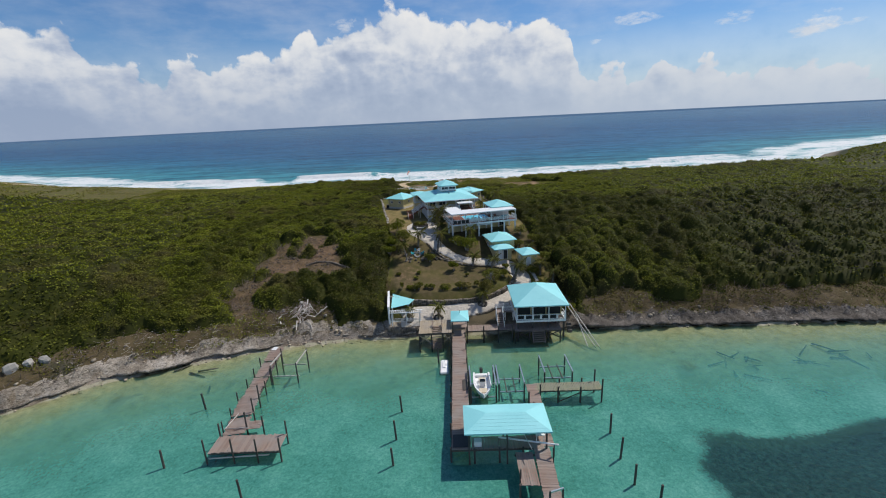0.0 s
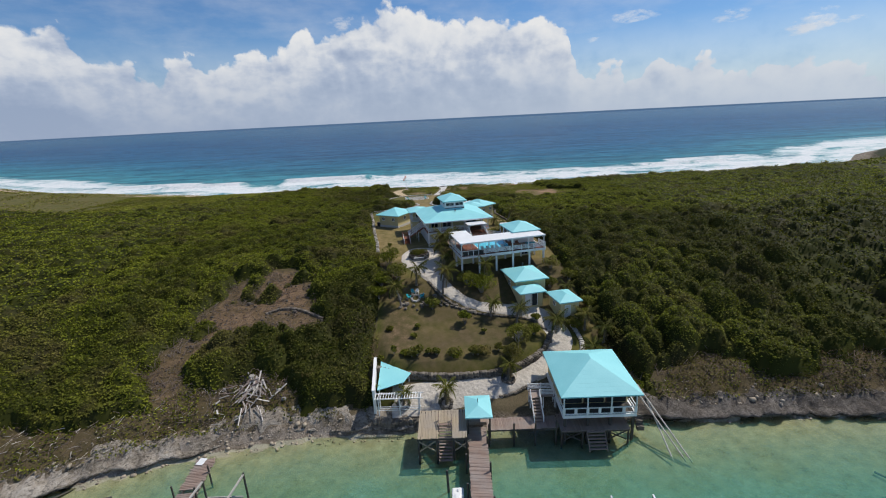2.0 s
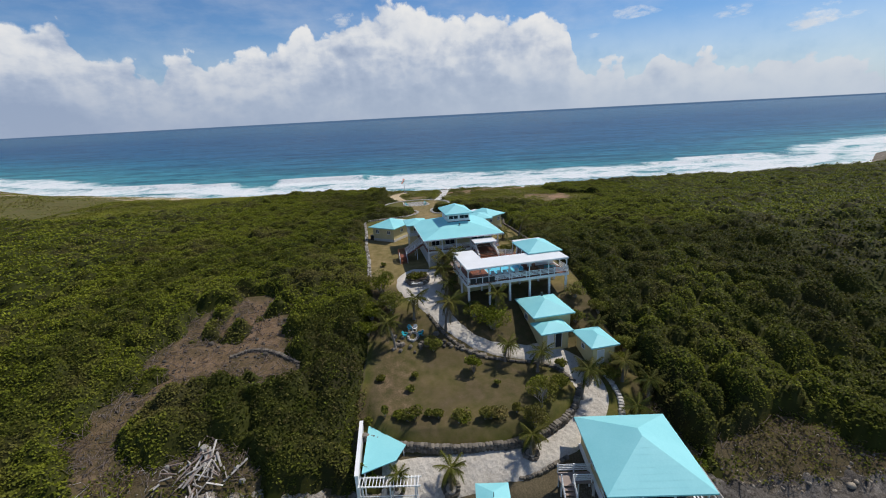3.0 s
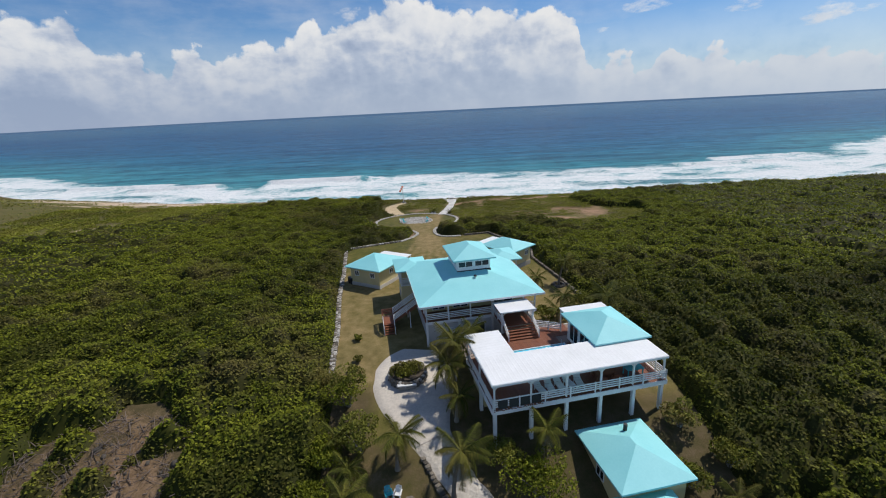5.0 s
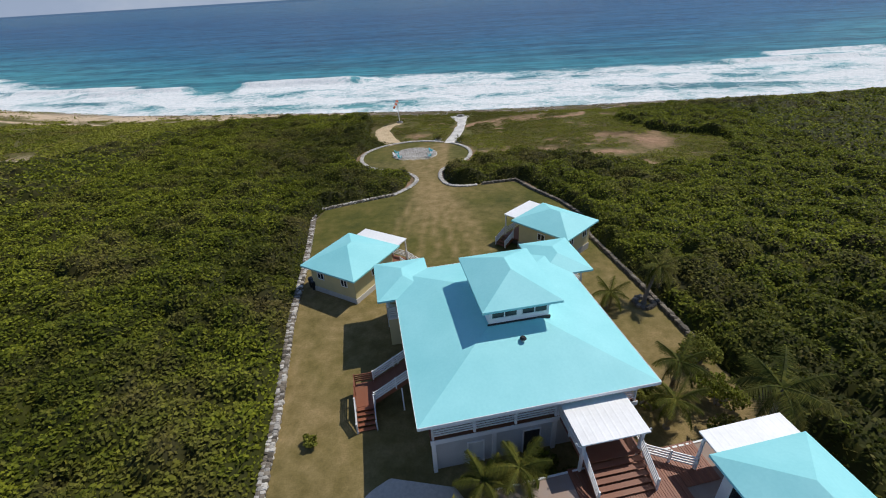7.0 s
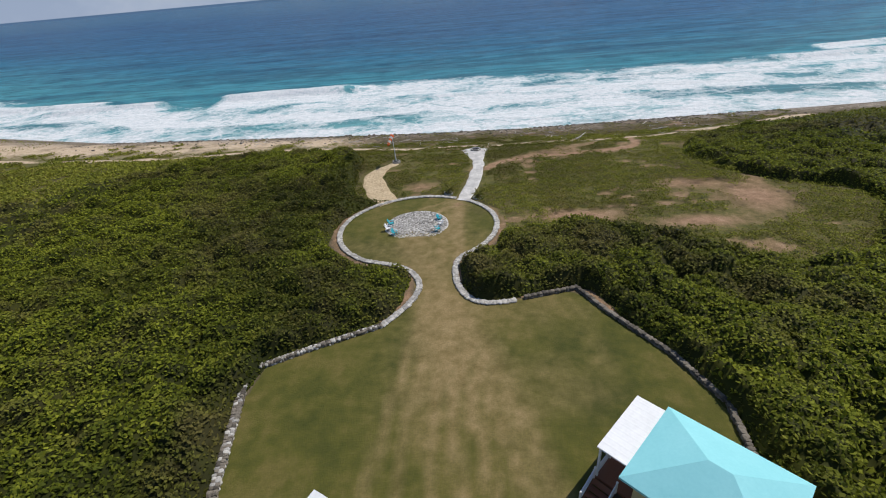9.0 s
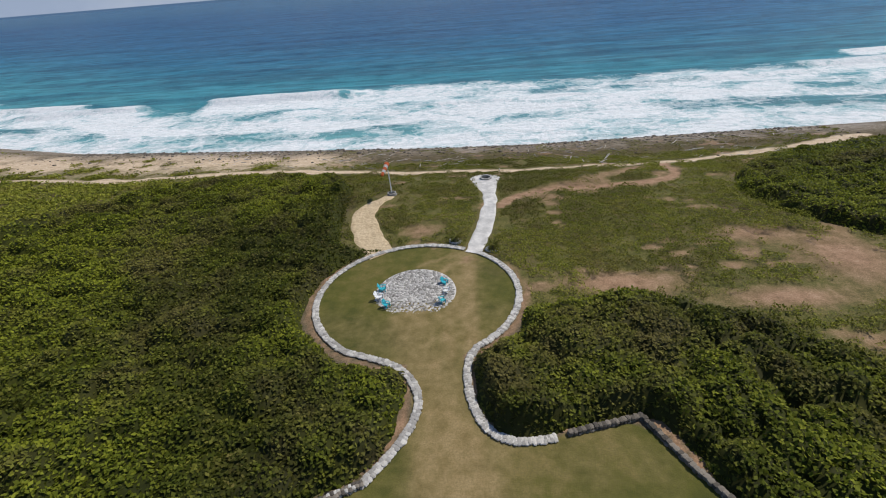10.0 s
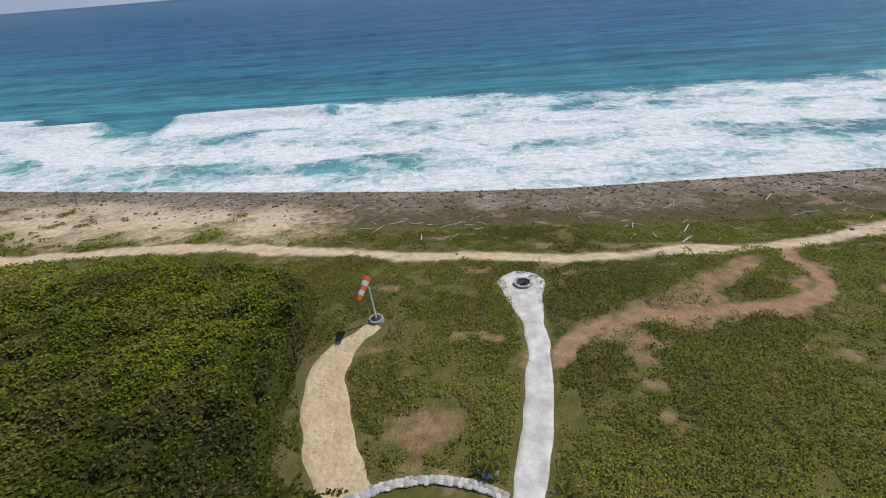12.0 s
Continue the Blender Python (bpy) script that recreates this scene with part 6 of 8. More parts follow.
for u in (0.4, 3.1, 5.8, 8.6):
    part("veranda_post", boxed(u - 0.07, u + 0.07, 0.36, 0.5, 3.6, 6.0), M_WHITE, bh)
part("top_rail", boxed(0.35, 8.65, 0.33, 0.45, 4.5, 4.6), M_WHITE, bh)
part("bottom_rail", boxed(0.35, 8.65, 0.34, 0.44, 3.75, 3.85), M_WHITE, bh)
for k in range(7):
    x = 0.4 + k * 1.36
    part("baluster_panel", boxed(x - 0.16, x + 0.16, 0.35, 0.43, 3.85, 4.5), M_WHITE, bh)
for v in (2.4,):
    for s in (0.35, 8.65):
        part("side_rail", boxed(s - 0.05, s + 0.05, 0.45, 2.6, 4.5, 4.6), M_WHITE, bh)
        part("side_rail", boxed(s - 0.05, s + 0.05, 0.45, 2.6, 3.95, 4.05), M_WHITE, bh)
# Solid panels: the shade of the room behind is put into their colour.
for u in (1.9, 4.5, 7.1):
    part("shutter_opening", boxed(u - 1.15, u + 1.15, 2.56, 2.6, 3.7, 5.95), M_DARK, bh, "dark panels coloured like the shaded room behind the veranda")
    part("door_frame", boxed(u - 1.25, u - 1.17, 2.52, 2.6, 3.62, 6.0), M_DECK, bh, "brown timber door frame")
window(bh, pose(0.52, 5.5, 5.0, 0, 0, -90), 1.4, 1.1, 2)
window(bh, pose(8.48, 5.5, 5.0, 0, 0, 90), 1.4, 1.1, 2)
for u in (0.6, 3.2, 5.8, 8.4):
    for v in (0.6, 4.2, 8.6):
        part("piling", boxed(u - 0.13, u + 0.13, v - 0.13, v + 0.13, -1.6 if v < 4 else 0.3, 3.25), M_PILE, bh)
part("back_wall", boxed(0.5, 8.5, 4.6, 9.4, 1.5, 3.25), M_GREY_WALL, bh, "shaded ground floor wall")
lower = thing("lower_deck", pose(10.6, 68.9, 0), "weathered grey-brown deck under the boathouse with braces", "deck")
boards(lower, (0.0, 1.5, 2.05), (7.9, 1.5, 2.05), 3.2, 0.16, M_DOCK)
part("beam", boxed(0, 7.8, 0.0, 0.12, 1.75, 1.98), M_PILE, lower)
part("beam", boxed(0, 7.8, 2.9, 3.02, 1.75, 1.98), M_PILE, lower)
for u in (0.1, 2.5, 5.2, 7.7):
    part("piling", rodded((u, 0.1, -1.6), (u, 0.1, 2.0), 0.12, 0.11, 9), M_PILE, lower)
for u in (0.1, 5.2):
    part("brace", beamed((u, 0.05, 0.6), (u + 2.3, 0.05, 1.8), 0.08, 0.14), M_PILE, lower)
    part("brace", beamed((u, 0.05, 1.8), (u + 2.3, 0.05, 0.6), 0.08, 0.14), M_PILE, lower)
stairs(lower, (3.9, -1.5, 0.35), (3.9, -0.1, 1.95), 2.0, 6, M_DOCK, False)
ladder_bench = thing("slatted_bench", pose(17.2, 71.0, 2.06), "small red-brown slatted bench on the deck", "bench")
for k in range(4):
    part("slat", boxed(-0.2, 0.9, k * 0.13, k * 0.13 + 0.1, 0.4, 0.44), M_DECK, ladder_bench)
for x in (-0.1, 0.75):
    part("leg", boxed(x, x + 0.08, 0, 0.5, 0, 0.4), M_DECK, ladder_bench)
# steps and small landing west of the boathouse
side = thing("side_stairs", pose(9.3, 70.2, 1.95), "white railed wooden steps up to the boathouse door", "stairs")
stairs(side, (-0.9, 0.4, 0.05), (-0.9, 3.2, 1.65), 1.0, 8, M_DOCK, True)
part("landing", boxed(-1.5, 1.8, 3.2, 4.6, 1.5, 1.62), M_DOCK, side)
railing(side, (-1.5, 4.55, 1.62), (1.6, 4.55, 1.62), 0.95, 4, 1.5)
railing(side, (-0.2, 3.25, 1.62), (1.4, 3.25, 1.62), 0.95, 4, 1.5)
for x in (-1.4, 0.2, 1.6):
    part("leg", boxed(x - 0.06, x + 0.06, 3.3, 3.42, -0.1, 1.5), M_WHITE, side)
    part("leg", boxed(x - 0.06, x + 0.06, 4.4, 4.52, -0.1, 1.5), M_WHITE, side)

walkway = thing("shore_walkway", pose(2.2, 70.6, 0), "weathered boardwalk along the rocky shore", "boardwalk")
boards(walkway, (0.0, 0.0, 1.98), (8.3, 0.1, 1.98), 2.2, 0.17, M_DOCK)
part("beam", boxed(0, 8.2, -1.0, -0.88, 1.7, 1.92), M_PILE, walkway)
part("beam", boxed(0, 8.2, 0.9, 1.02, 1.7, 1.92), M_PILE, walkway)
for u in (0.2, 3.1, 5.6, 8.0):
    part("piling", rodded((u, -1.0, -1.6), (u, -1.0, 2.75), 0.11, 0.1, 9), M_PILE, walkway)

# ---- the patio deck with its stairs, and the gate roof ----
patio = thing("patio_deck", pose(-5.8, 67.2, 0), "tan boarded patio deck over the water with stairs", "deck")
boards(patio, (0.05, 2.5, 3.0), (2.35, 2.5, 3.0), 5.0, 0.16, M_TAN)
boards(patio, (3.95, 2.5, 3.0), (5.6, 2.5, 3.0), 5.0, 0.16, M_TAN)
boards(patio, (2.37, 3.8, 3.0), (3.93, 3.8, 3.0), 2.4, 0.16, M_TAN)
for v in (0.05, 4.9):
    part("beam", boxed(0, 5.6, v, v + 0.12, 2.65, 2.93), M_PILE, patio)
for u, v in ((0.15, 0.15), (2.2, 0.15), (4.1, 0.15), (5.5, 0.15), (0.15, 2.6), (5.5, 2.6)):
    part("piling", rodded((u, v, -1.5), (u, v, 2.92), 0.12, 0.12, 9), M_PILE, patio)
for u in (0.15, 4.1):
    part("brace", beamed((u, 0.1, 1.2), (u + 1.9, 0.1, 2.6), 0.08, 0.14), M_TAN, patio)
    part("brace", beamed((u, 0.1, 2.6), (u + 1.9, 0.1, 1.2), 0.08, 0.14), M_TAN, patio)
stairs(patio, (3.15, -0.7, 0.3), (3.15, 2.55, 2.95), 1.45, 12, M_DOCK, False)
for s in (-1, 1):
    railing(patio, (3.15 + s * 0.78, 1.6, 2.6), (3.15 + s * 0.78, 3.0, 3.0), 0.8, 2, 0.7, M_DOCK)
gate = thing("gate_roof", pose(-0.3, 68.8, 0), "small turquoise roofed gateway at the head of the dock", "shelter")
part("roof", hip_roof(0, 3.1, 0, 4.2, 4.3, 0.34), M_ROOF, gate)
for u in (0.3, 2.8):
    for v in (0.4, 3.8):
        part("post", boxed(u - 0.08, u + 0.08, v - 0.08, v + 0.08, 1.2 if v < 1 else 1.5, 4.15), M_PILE if v < 1 else M_WHITE, gate)
part("beam", boxed(0.2, 2.9, 0.34, 0.46, 3.95, 4.15), M_WHITE, gate)
part("beam", boxed(0.2, 2.9, 3.74, 3.86, 3.95, 4.15), M_WHITE, gate)
part("weather_vane", rodded((1.55, 2.1, 4.8), (1.55, 2.1, 5.35), 0.03), M_BLACK, gate, "small black bird-shaped roof ornament")
part("threshold", boxed(0.1, 3.0, 2.2, 4.3, 1.6, 2.0), M_DOCK, gate)

# ---- main dock ----
dock = thing("main_dock", pose(0, 0, 0), "long weathered red-brown plank dock on dark pilings", "dock")
boards(dock, (0.75, 41.0, 1.9), (1.0, 70.2, 1.9), 2.15, 0.17, M_DOCK, 0.015, 0.06)
for x in (-0.25, 1.75):
    part("beam", beamed((x - 0.1, 41.1, 1.7), (x + 0.2, 70.0, 1.7), 0.1, 0.25), M_PILE, dock)
piles(dock, [(-0.42, 41.3 + k * 4.1) for k in range(8)], 1.95, 0.12)
piles(dock, [(2.05, 47.0 + k * 4.1) for k in range(6)], 2.9, 0.11)
part("hatch", boxed(1.2, 1.9, 52.2, 54.6, 1.9, 1.98), M_PILE, dock, "dark slatted frame lying on the dock")
part("mat", boxed(-0.2, 1.75, 41.3, 43.4, 1.94, 1.965), M_BLACK, dock, "dark rubber mat on the planks")
shelter_dock = thing("shelter_dock", pose(0, 0, 0), "plank deck round the boat slip under the shelter", "dock")
boards(shelter_dock, (1.9, 42.0, 1.9), (9.9, 42.0, 1.9), 2.0, 0.17, M_DOCK)
boards(shelter_dock, (10.3, 41.1, 1.9), (10.6, 53.2, 1.9), 1.5, 0.17, M_DOCK)
part("beam", boxed(-0.4, 9.9, 41.0, 41.12, 1.6, 1.84), M_PILE, shelter_dock)
piles(shelter_dock, [(2.2, 41.0), (5.0, 41.0), (7.6, 41.0), (10.0, 45.2), (10.2, 49.0), (11.0, 47.0), (11.2, 51.0)], 1.95, 0.12)
piles(shelter_dock, [(9.65, 49.4), (11.4, 51.2)], 3.2, 0.12)
finger = thing("finger_dock", pose(0, 0, 0), "short red-brown plank finger dock with an end post", "dock")
boards(finger, (6.6, 38.0, 1.9), (8.45, 38.0, 1.9), 4.6, 0.2, M_DOCK)
boards(finger, (9.35, 33.5, 1.9), (9.6, 41.0, 1.9), 1.75, 0.17, M_DOCK)
for y in (36.0, 40.0):
    part("beam", boxed(6.5, 10.4, y, y + 0.12, 1.6, 1.84), M_PILE, finger)
piles(finger, [(6.5, 35.8), (8.6, 33.6), (10.5, 33.8)], 1.95, 0.12)
piles(finger, [(6.6, 36.6), (10.6, 39.6), (10.3, 34.0), (8.9, 33.6)], 3.1, 0.11)
part("gallows", beamed((8.9, 33.6, 3.1), (10.3, 34.0, 3.15), 0.14, 0.14), M_STEEL, finger, "metal cross bar between end posts")
mast = thing("white_spar", pose(4.9, 41.4, 2.0), "long white spar lying on dock rails over the water", "spar")
part("pole", rodded((0, 0.2, 0.9), (6.2, -2.0, 1.5), 0.10, 0.08, 10), M_HULL, mast)
part("stand", boxed(0.0, 0.1, 0.12, 0.22, -0.1, 0.9), M_PILE, mast)
part("stand", boxed(5.7, 5.8, -1.9, -1.8, -0.1, 1.4), M_PILE, mast)
part("crossarm", rodded((2.6, 1.2, 1.3), (3.3, -2.4, 1.35), 0.05, 0.05, 8), M_STEEL, mast)

shelter = thing("boat_shelter", pose(1.1, 40.2, 0), "open boat shelter with a turquoise lapped hip roof", "shelter")
part("roof", hip_roof(0, 9.5, 0, 5.1, 4.5, 0.30, 1.0, 0.42, 0.16, 0.012), M_ROOF, shelter)
for u in (0.5, 4.7, 9.0):
    for v in (0.6, 4.6):
        part("post", boxed(u - 0.09, u + 0.09, v - 0.09, v + 0.09, -2.0, 4.34), M_PILE, shelter)
for v in (0.6, 4.6):
    part("beam", boxed(0.2, 9.3, v - 0.06, v + 0.06, 4.14, 4.34), M_WHITE, shelter)
locker = thing("dock_locker", pose(2.6, 41.6, 1.92), "white dock box beside the slip", "locker")
part("box", boxed(-0.4, 0.4, -0.3, 0.3, 0, 0.6), M_HULL, locker)
part("lid", boxed(-0.43, 0.43, -0.33, 0.33, 0.6, 0.68), M_HULL, locker)
table = thing("filleting_table", pose(9.6, 42.6, 1.92), "white fish cleaning table on the dock", "table")
part("tabletop", boxed(-0.5, 0.5, -0.9, 0.9, 0.9, 0.96), M_HULL, table)
for x in (-0.42, 0.42):
    for y in (-0.8, 0.8):
        part("leg", boxed(x - 0.04, x + 0.04, y - 0.04, y + 0.04, 0, 0.9), M_HULL, table)

jetty = thing("side_jetty", pose(0, 0, 0), "greenish weathered plank jetty with tall pilings", "dock")
boards(jetty, (10.9, 52.5, 1.9), (19.8, 52.4, 1.9), 1.9, 0.19, M_GREEN_BOARD, 0.03)
for y in (51.7, 53.3):
    part("beam", boxed(11, 19.8, y - 0.06, y + 0.06, 1.6, 1.84), M_PILE, jetty)
piles(jetty, [(13.9, 51.5), (16.8, 51.5), (14.5, 53.5), (17.5, 53.5)], 2.3, 0.12)
piles(jetty, [(19.6, 51.4), (19.3, 53.7)], 3.6, 0.12)
part("brace", beamed((14.0, 51.5, 0.2), (16.8, 51.5, 1.5), 0.06, 0.1), M_PILE, jetty)


def boat_lift(x0, x1, y0, y1, top, cradle, label, all_posts=True):
    t = thing("boat_lift", pose((x0 + x1) / 2, (y0 + y1) / 2, 0), label, "boat lift", "boat lifts by the dock")
    w, d = (x1 - x0) / 2, (y1 - y0) / 2
    for x in (-w, w):
        for y in (-d, d):
            part("piling", rodded((x, y, -2.4), (x, y, top), 0.11, 0.11, 9), M_PILE, t)
        part("top_beam", boxed(x - 0.08, x + 0.08, -d - 0.2, d + 0.2, top, top + 0.2), M_STEEL, t, "galvanised top beam")
    for y in (-d * 0.7, d * 0.7):
        part("cradle_beam", boxed(-w, w, y - 0.07, y + 0.07, cradle, cradle + 0.16), M_STEEL, t)
        for x in (-w + 0.12, w - 0.12):
            part("cable", rodded((x, y, cradle + 0.1), (x, y, top), 0.015, 0.015, 5), M_STEEL, t)
    for x in (-w * 0.35, w * 0.35):
        part("bunk", boxed(x - 0.06, x + 0.06, -d * 0.9, d * 0.9, cradle + 0.16, cradle + 0.34), M_PILE, t)
    return t


boat_lift(2.3, 5.7, 52.0, 56.6, 2.7, 0.35, "steel boat lift carrying a white boat beside the dock")
boat_lift(6.1, 9.5, 52.3, 56.6, 2.7, 0.9, "empty steel boat lift between dark pilings")
boat_lift(12.6, 16.4, 54.2, 58.4, 3.0, 1.6, "raised empty boat lift behind the jetty")


def open_boat(m):
    """A small centre-console boat, bow towards -y."""
    t = thing("motor_boat", m, "white open motor boat with outboard engine on a lift", "boat")
    L, n = 5.6, 14
    bm = bmesh.new()
    rows = []
    for k in range(n + 1):
        s = k / n
        y = L / 2 - L * s
        half = 1.12 * (1 - max(0, (s - 0.45) / 0.55) ** 2.3) * (0.94 + 0.06 * min(1, s * 5))
        half = max(half, 0.03)
        sheer = 0.78 + 0.22 * s * s
        keel = 0.0 + 0.28 * max(0, (s - 0.65) / 0.35) ** 2
        row = []
        for x, z in ((-half, sheer), (-half * 0.9, 0.34 + keel), (-half * 0.12, keel), (half * 0.12, keel), (half * 0.9, 0.34 + keel), (half, sheer), (half * 0.80, sheer), (half * 0.72, 0.42), (-half * 0.72, 0.42), (-half * 0.80, sheer)):
            row.append(bm.verts.new((x, y, z)))
        rows.append(row)
    for a, b in zip(rows[:-1], rows[1:]):
        for k in range(10):
            bm.faces.new((a[k], a[(k + 1) % 10], b[(k + 1) % 10], b[k]))
    bm.faces.new(rows[0])
    bm.faces.new(rows[-1][::-1])
    bmesh.ops.recalc_face_normals(bm, faces=bm.faces[:])
    part("hull", bm, M_HULL, t, "white fibreglass hull")
    part("console", boxed(-0.35, 0.35, -0.3, 0.35, 0.42, 1.25), M_HULL, t)
    part("windscreen", beamed((0, -0.28, 1.25), (0, -0.12, 1.6), 0.66, 0.02), M_GLASS, t)
    part("seat", boxed(-0.42, 0.42, 0.7, 1.2, 0.42, 0.95), plain("cream_vinyl", (0.62, 0.55, 0.42), 0.5, 0.1), t, "cream vinyl seat")
    part("bow_cushion", boxed(-0.5, 0.5, -1.7, -0.8, 0.42, 0.62), plain("tan_vinyl", (0.55, 0.47, 0.35), 0.5, 0.1), t)
    part("stern_bench", boxed(-0.75, 0.75, 2.0, 2.5, 0.42, 0.78), M_HULL, t)
    eng = part("outboard", boxed(-0.2, 0.2, 2.72, 3.15, 0.75, 1.35), M_BLACK, t, "black outboard engine")
    part("leg", boxed(-0.08, 0.08, 2.85, 3.05, -0.1, 0.75), M_BLACK, eng)
    return t


open_boat(pose(4.0, 54.3, 0.72) @ Matrix.Diagonal((1.12, 1.05, 1, 1)))
ski = thing("floating_platform", pose(-1.45, 61.1, 0.05), "small white floating platform moored beside the dock", "float")
bm = boxed(-0.6, 0.6, -1.9, 1.9, 0.0, 0.35)
bmesh.ops.bevel(bm, geom=bm.edges[:], offset=0.1, segments=2, affect="EDGES")
part("hull", bm, M_HULL, ski)
part("seat_ridge", boxed(-0.25, 0.25, -0.6, 1.1, 0.35, 0.5), M_HULL, ski)
part("cleat", boxed(-0.08, 0.08, 1.3, 1.5, 0.35, 0.42), M_STEEL, ski)
for k, (x, y, top) in enumerate(((-2.25, 62.6, 3.2), (-0.75, 59.4, 2.2))):
    pass

# ---- old west dock ----
west = thing("old_dock", pose(0, 0, 0), "old grey plank dock, uneven and partly broken", "dock")
boards(west, (-28.6, 43.5, 1.5), (-20.3, 43.6, 1.5), 2.9, 0.21, M_DOCK, 0.03, 0.06, 0.12)
boards(west, (-27.0, 45.2, 1.5), (-28.3, 53.0, 1.5), 2.6, 0.2, M_DOCK, 0.03, 0.06, 0.12, 0, (14, 15))
boards(west, (-28.3, 53.0, 1.5), (-29.6, 67.0, 1.5), 2.1, 0.2, M_DOCK, 0.03, 0.06, 0.14, 0, (21, 40, 41))
boards(west, (-25.3, 46.2, 1.45), (-25.5, 47.8, 1.45), 2.4, 0.2, M_DOCK, 0.03, 0.06, 0.1)
for a, b in (((-27.9, 45.0), (-30.3, 66.8)), ((-26.3, 45.0), (-28.8, 66.8))):
    part("beam", beamed((*a, 1.3), (*b, 1.3), 0.1, 0.25), M_PILE, west)
for y in (42.2, 44.9):
    part("beam", boxed(-28.6, -20.3, y - 0.06, y + 0.06, 1.2, 1.42), M_PILE, west)
part("beam", beamed((-28.6, 42.1, 0.7), (-21.5, 42.2, 0.95), 0.08, 0.16), M_DRIFT, west)
piles(west, [(-28.8, 42.0), (-20.1, 42.1), (-20.4, 45.1), (-25.6, 42.0), (-22.8, 42.0), (-28.6, 45.1)], 3.2, 0.11)
piles(west, [(-26.0, 46.6), (-23.6, 46.0), (-26.4, 49.6), (-26.9, 52.6)], 3.4, 0.11)
piles(west, [(-28.9, 46.3), (-29.3, 49.3), (-29.8, 52.5), (-30.0, 55.8), (-30.4, 59.0), (-30.8, 62.4), (-27.2, 55.5), (-27.7, 58.6), (-28.0, 61.8), (-28.3, 65.0)], 2.35, 0.10)
part("loose_rail", beamed((-28.5, 46.0, 1.6), (-28.1, 49.0, 1.65), 0.06, 0.1), M_DRIFT, west)
part("loose_rail", beamed((-28.4, 46.1, 1.65), (-25.6, 46.2, 1.65), 0.06, 0.1), M_DRIFT, west)
part("handrail", beamed((-27.3, 58.2, 3.2), (-27.0, 61.8, 3.25), 0.16, 0.16), M_DRIFT, west, "bleached top beam")
part("handrail", beamed((-23.5, 58.4, 3.2), (-23.2, 62.6, 3.25), 0.16, 0.16), M_DRIFT, west)
piles(west, [(-27.3, 58.2), (-27.0, 61.8), (-23.5, 58.4), (-23.2, 62.6)], 3.2, 0.11)
for y in (58.6, 61.9):
    part("crossbeam", beamed((-27.2, y, 1.1), (-23.3, y, 1.1), 0.1, 0.15), M_DRIFT, west)
part("panel", beamed((-30.0, 66.0, 1.56), (-29.9, 67.0, 1.58), 0.8, 0.03), M_HULL, west, "white board lying on the planks")

# ---- free-standing mooring posts ----
POSTS = [(18.7, 45.3), (18.4, 41.1), (18.5, 37.4), (19.8, 34.6), (-7.0, 50.6), (-7.15, 45.2), (-7.0, 41.0), (-34.6, 52.5), (-33.7, 41.6), (-22.5, 36.9), (-2.4, 62.8)]
bm = bmesh.new()
rod(bm, (0, 0, -2.6), (0, 0, 2.75), 0.14, 0.12, 10)
bmesh.ops.bevel(bm, geom=[e for e in bm.edges if e.verts[0].co.z > 2.7 and e.verts[1].co.z > 2.7], offset=0.03, segments=1, affect="EDGES")
post0 = tagged(part("mooring_post", bm, M_PILE), "dark weathered timber mooring post standing in the water", "post", "mooring posts")
post0.matrix_world = pose(*POSTS[0], 0)
for k, (x, y) in enumerate(POSTS[1:]):
    copy_thing(post0, pose(x, y, rnd.uniform(-0.3, 0.2), rnd.uniform(-3, 3), rnd.uniform(-3, 3), k * 50))

# long poles leaning from the boathouse bank into the water
for a, b in (((20.3, 73.5, 4.6), (23.6, 66.2, -0.3)), ((20.9, 73.7, 4.6), (24.2, 66.0, -0.3)), ((21.6, 72.2, 3.4), (22.3, 66.3, -0.3))):
    s = tagged(part("launch_rail", rodded(a, b, 0.09, 0.08, 8), M_DRIFT), "long pale timber launch rail running into the water", "timber", "launch rails")
for k in range(3):
    s = tagged(part("stone_step", boxed(19.9, 20.7, 70.3 + k * 0.5, 70.8 + k * 0.5, 0.6 + k * 0.45, 1.1 + k * 0.45), M_DARK_STONE), "rough grey stone step beside the boathouse", "step", "stone steps")
# ---- drives and paths ----
ribbon("driveway", [(-9.5, 75.2, 4.2), (-4, 75.6, 4.4), (1, 76.3, 3.6), (5.5, 77.0, 2.8), (9.3, 78.6, 2.6), (13.0, 81.6, 3.0), (14.5, 85.0, 3.8), (13.2, 88.8, 3.6), (10.2, 91.2, 3.0), (6.5, 91.2, 2.2), (3.0, 92.0, 2.0), (-0.6, 94.3, 2.0), (-3.2, 97.3, 2.6), (-5.0, 100.5, 4.0)],
       M_SAND, "pale crushed-shell driveway curving up the slope", 0.06, 10, "driveway")
ribbon("concrete_court", [(-4.6, 99.6, 3.4), (-5.9, 102.5, 6.0), (-6.6, 105.5, 8.4), (-6.7, 108.6, 8.8), (-6.6, 110.6, 7.6), (-6.4, 112.0, 4.6)], M_CONCRETE, "pale concrete turning court before the house", 0.12, 16, "driveway")
ribbon("stone_path", [(-6.6, 184.5, 2.3), (-6.1, 185.6, 2.3), (-4.5, 192.5, 2.4), (-3.6, 198.5, 2.1), (-3.8, 203, 2.3), (-4.0, 205.6, 4.2), (-4.0, 208.0, 5.4), (-4.0, 210.4, 4.4), (-4.0, 211.6, 1.5)], M_PALE_PATH, "pale trodden path leading to a fire ring", 0.06, 10)
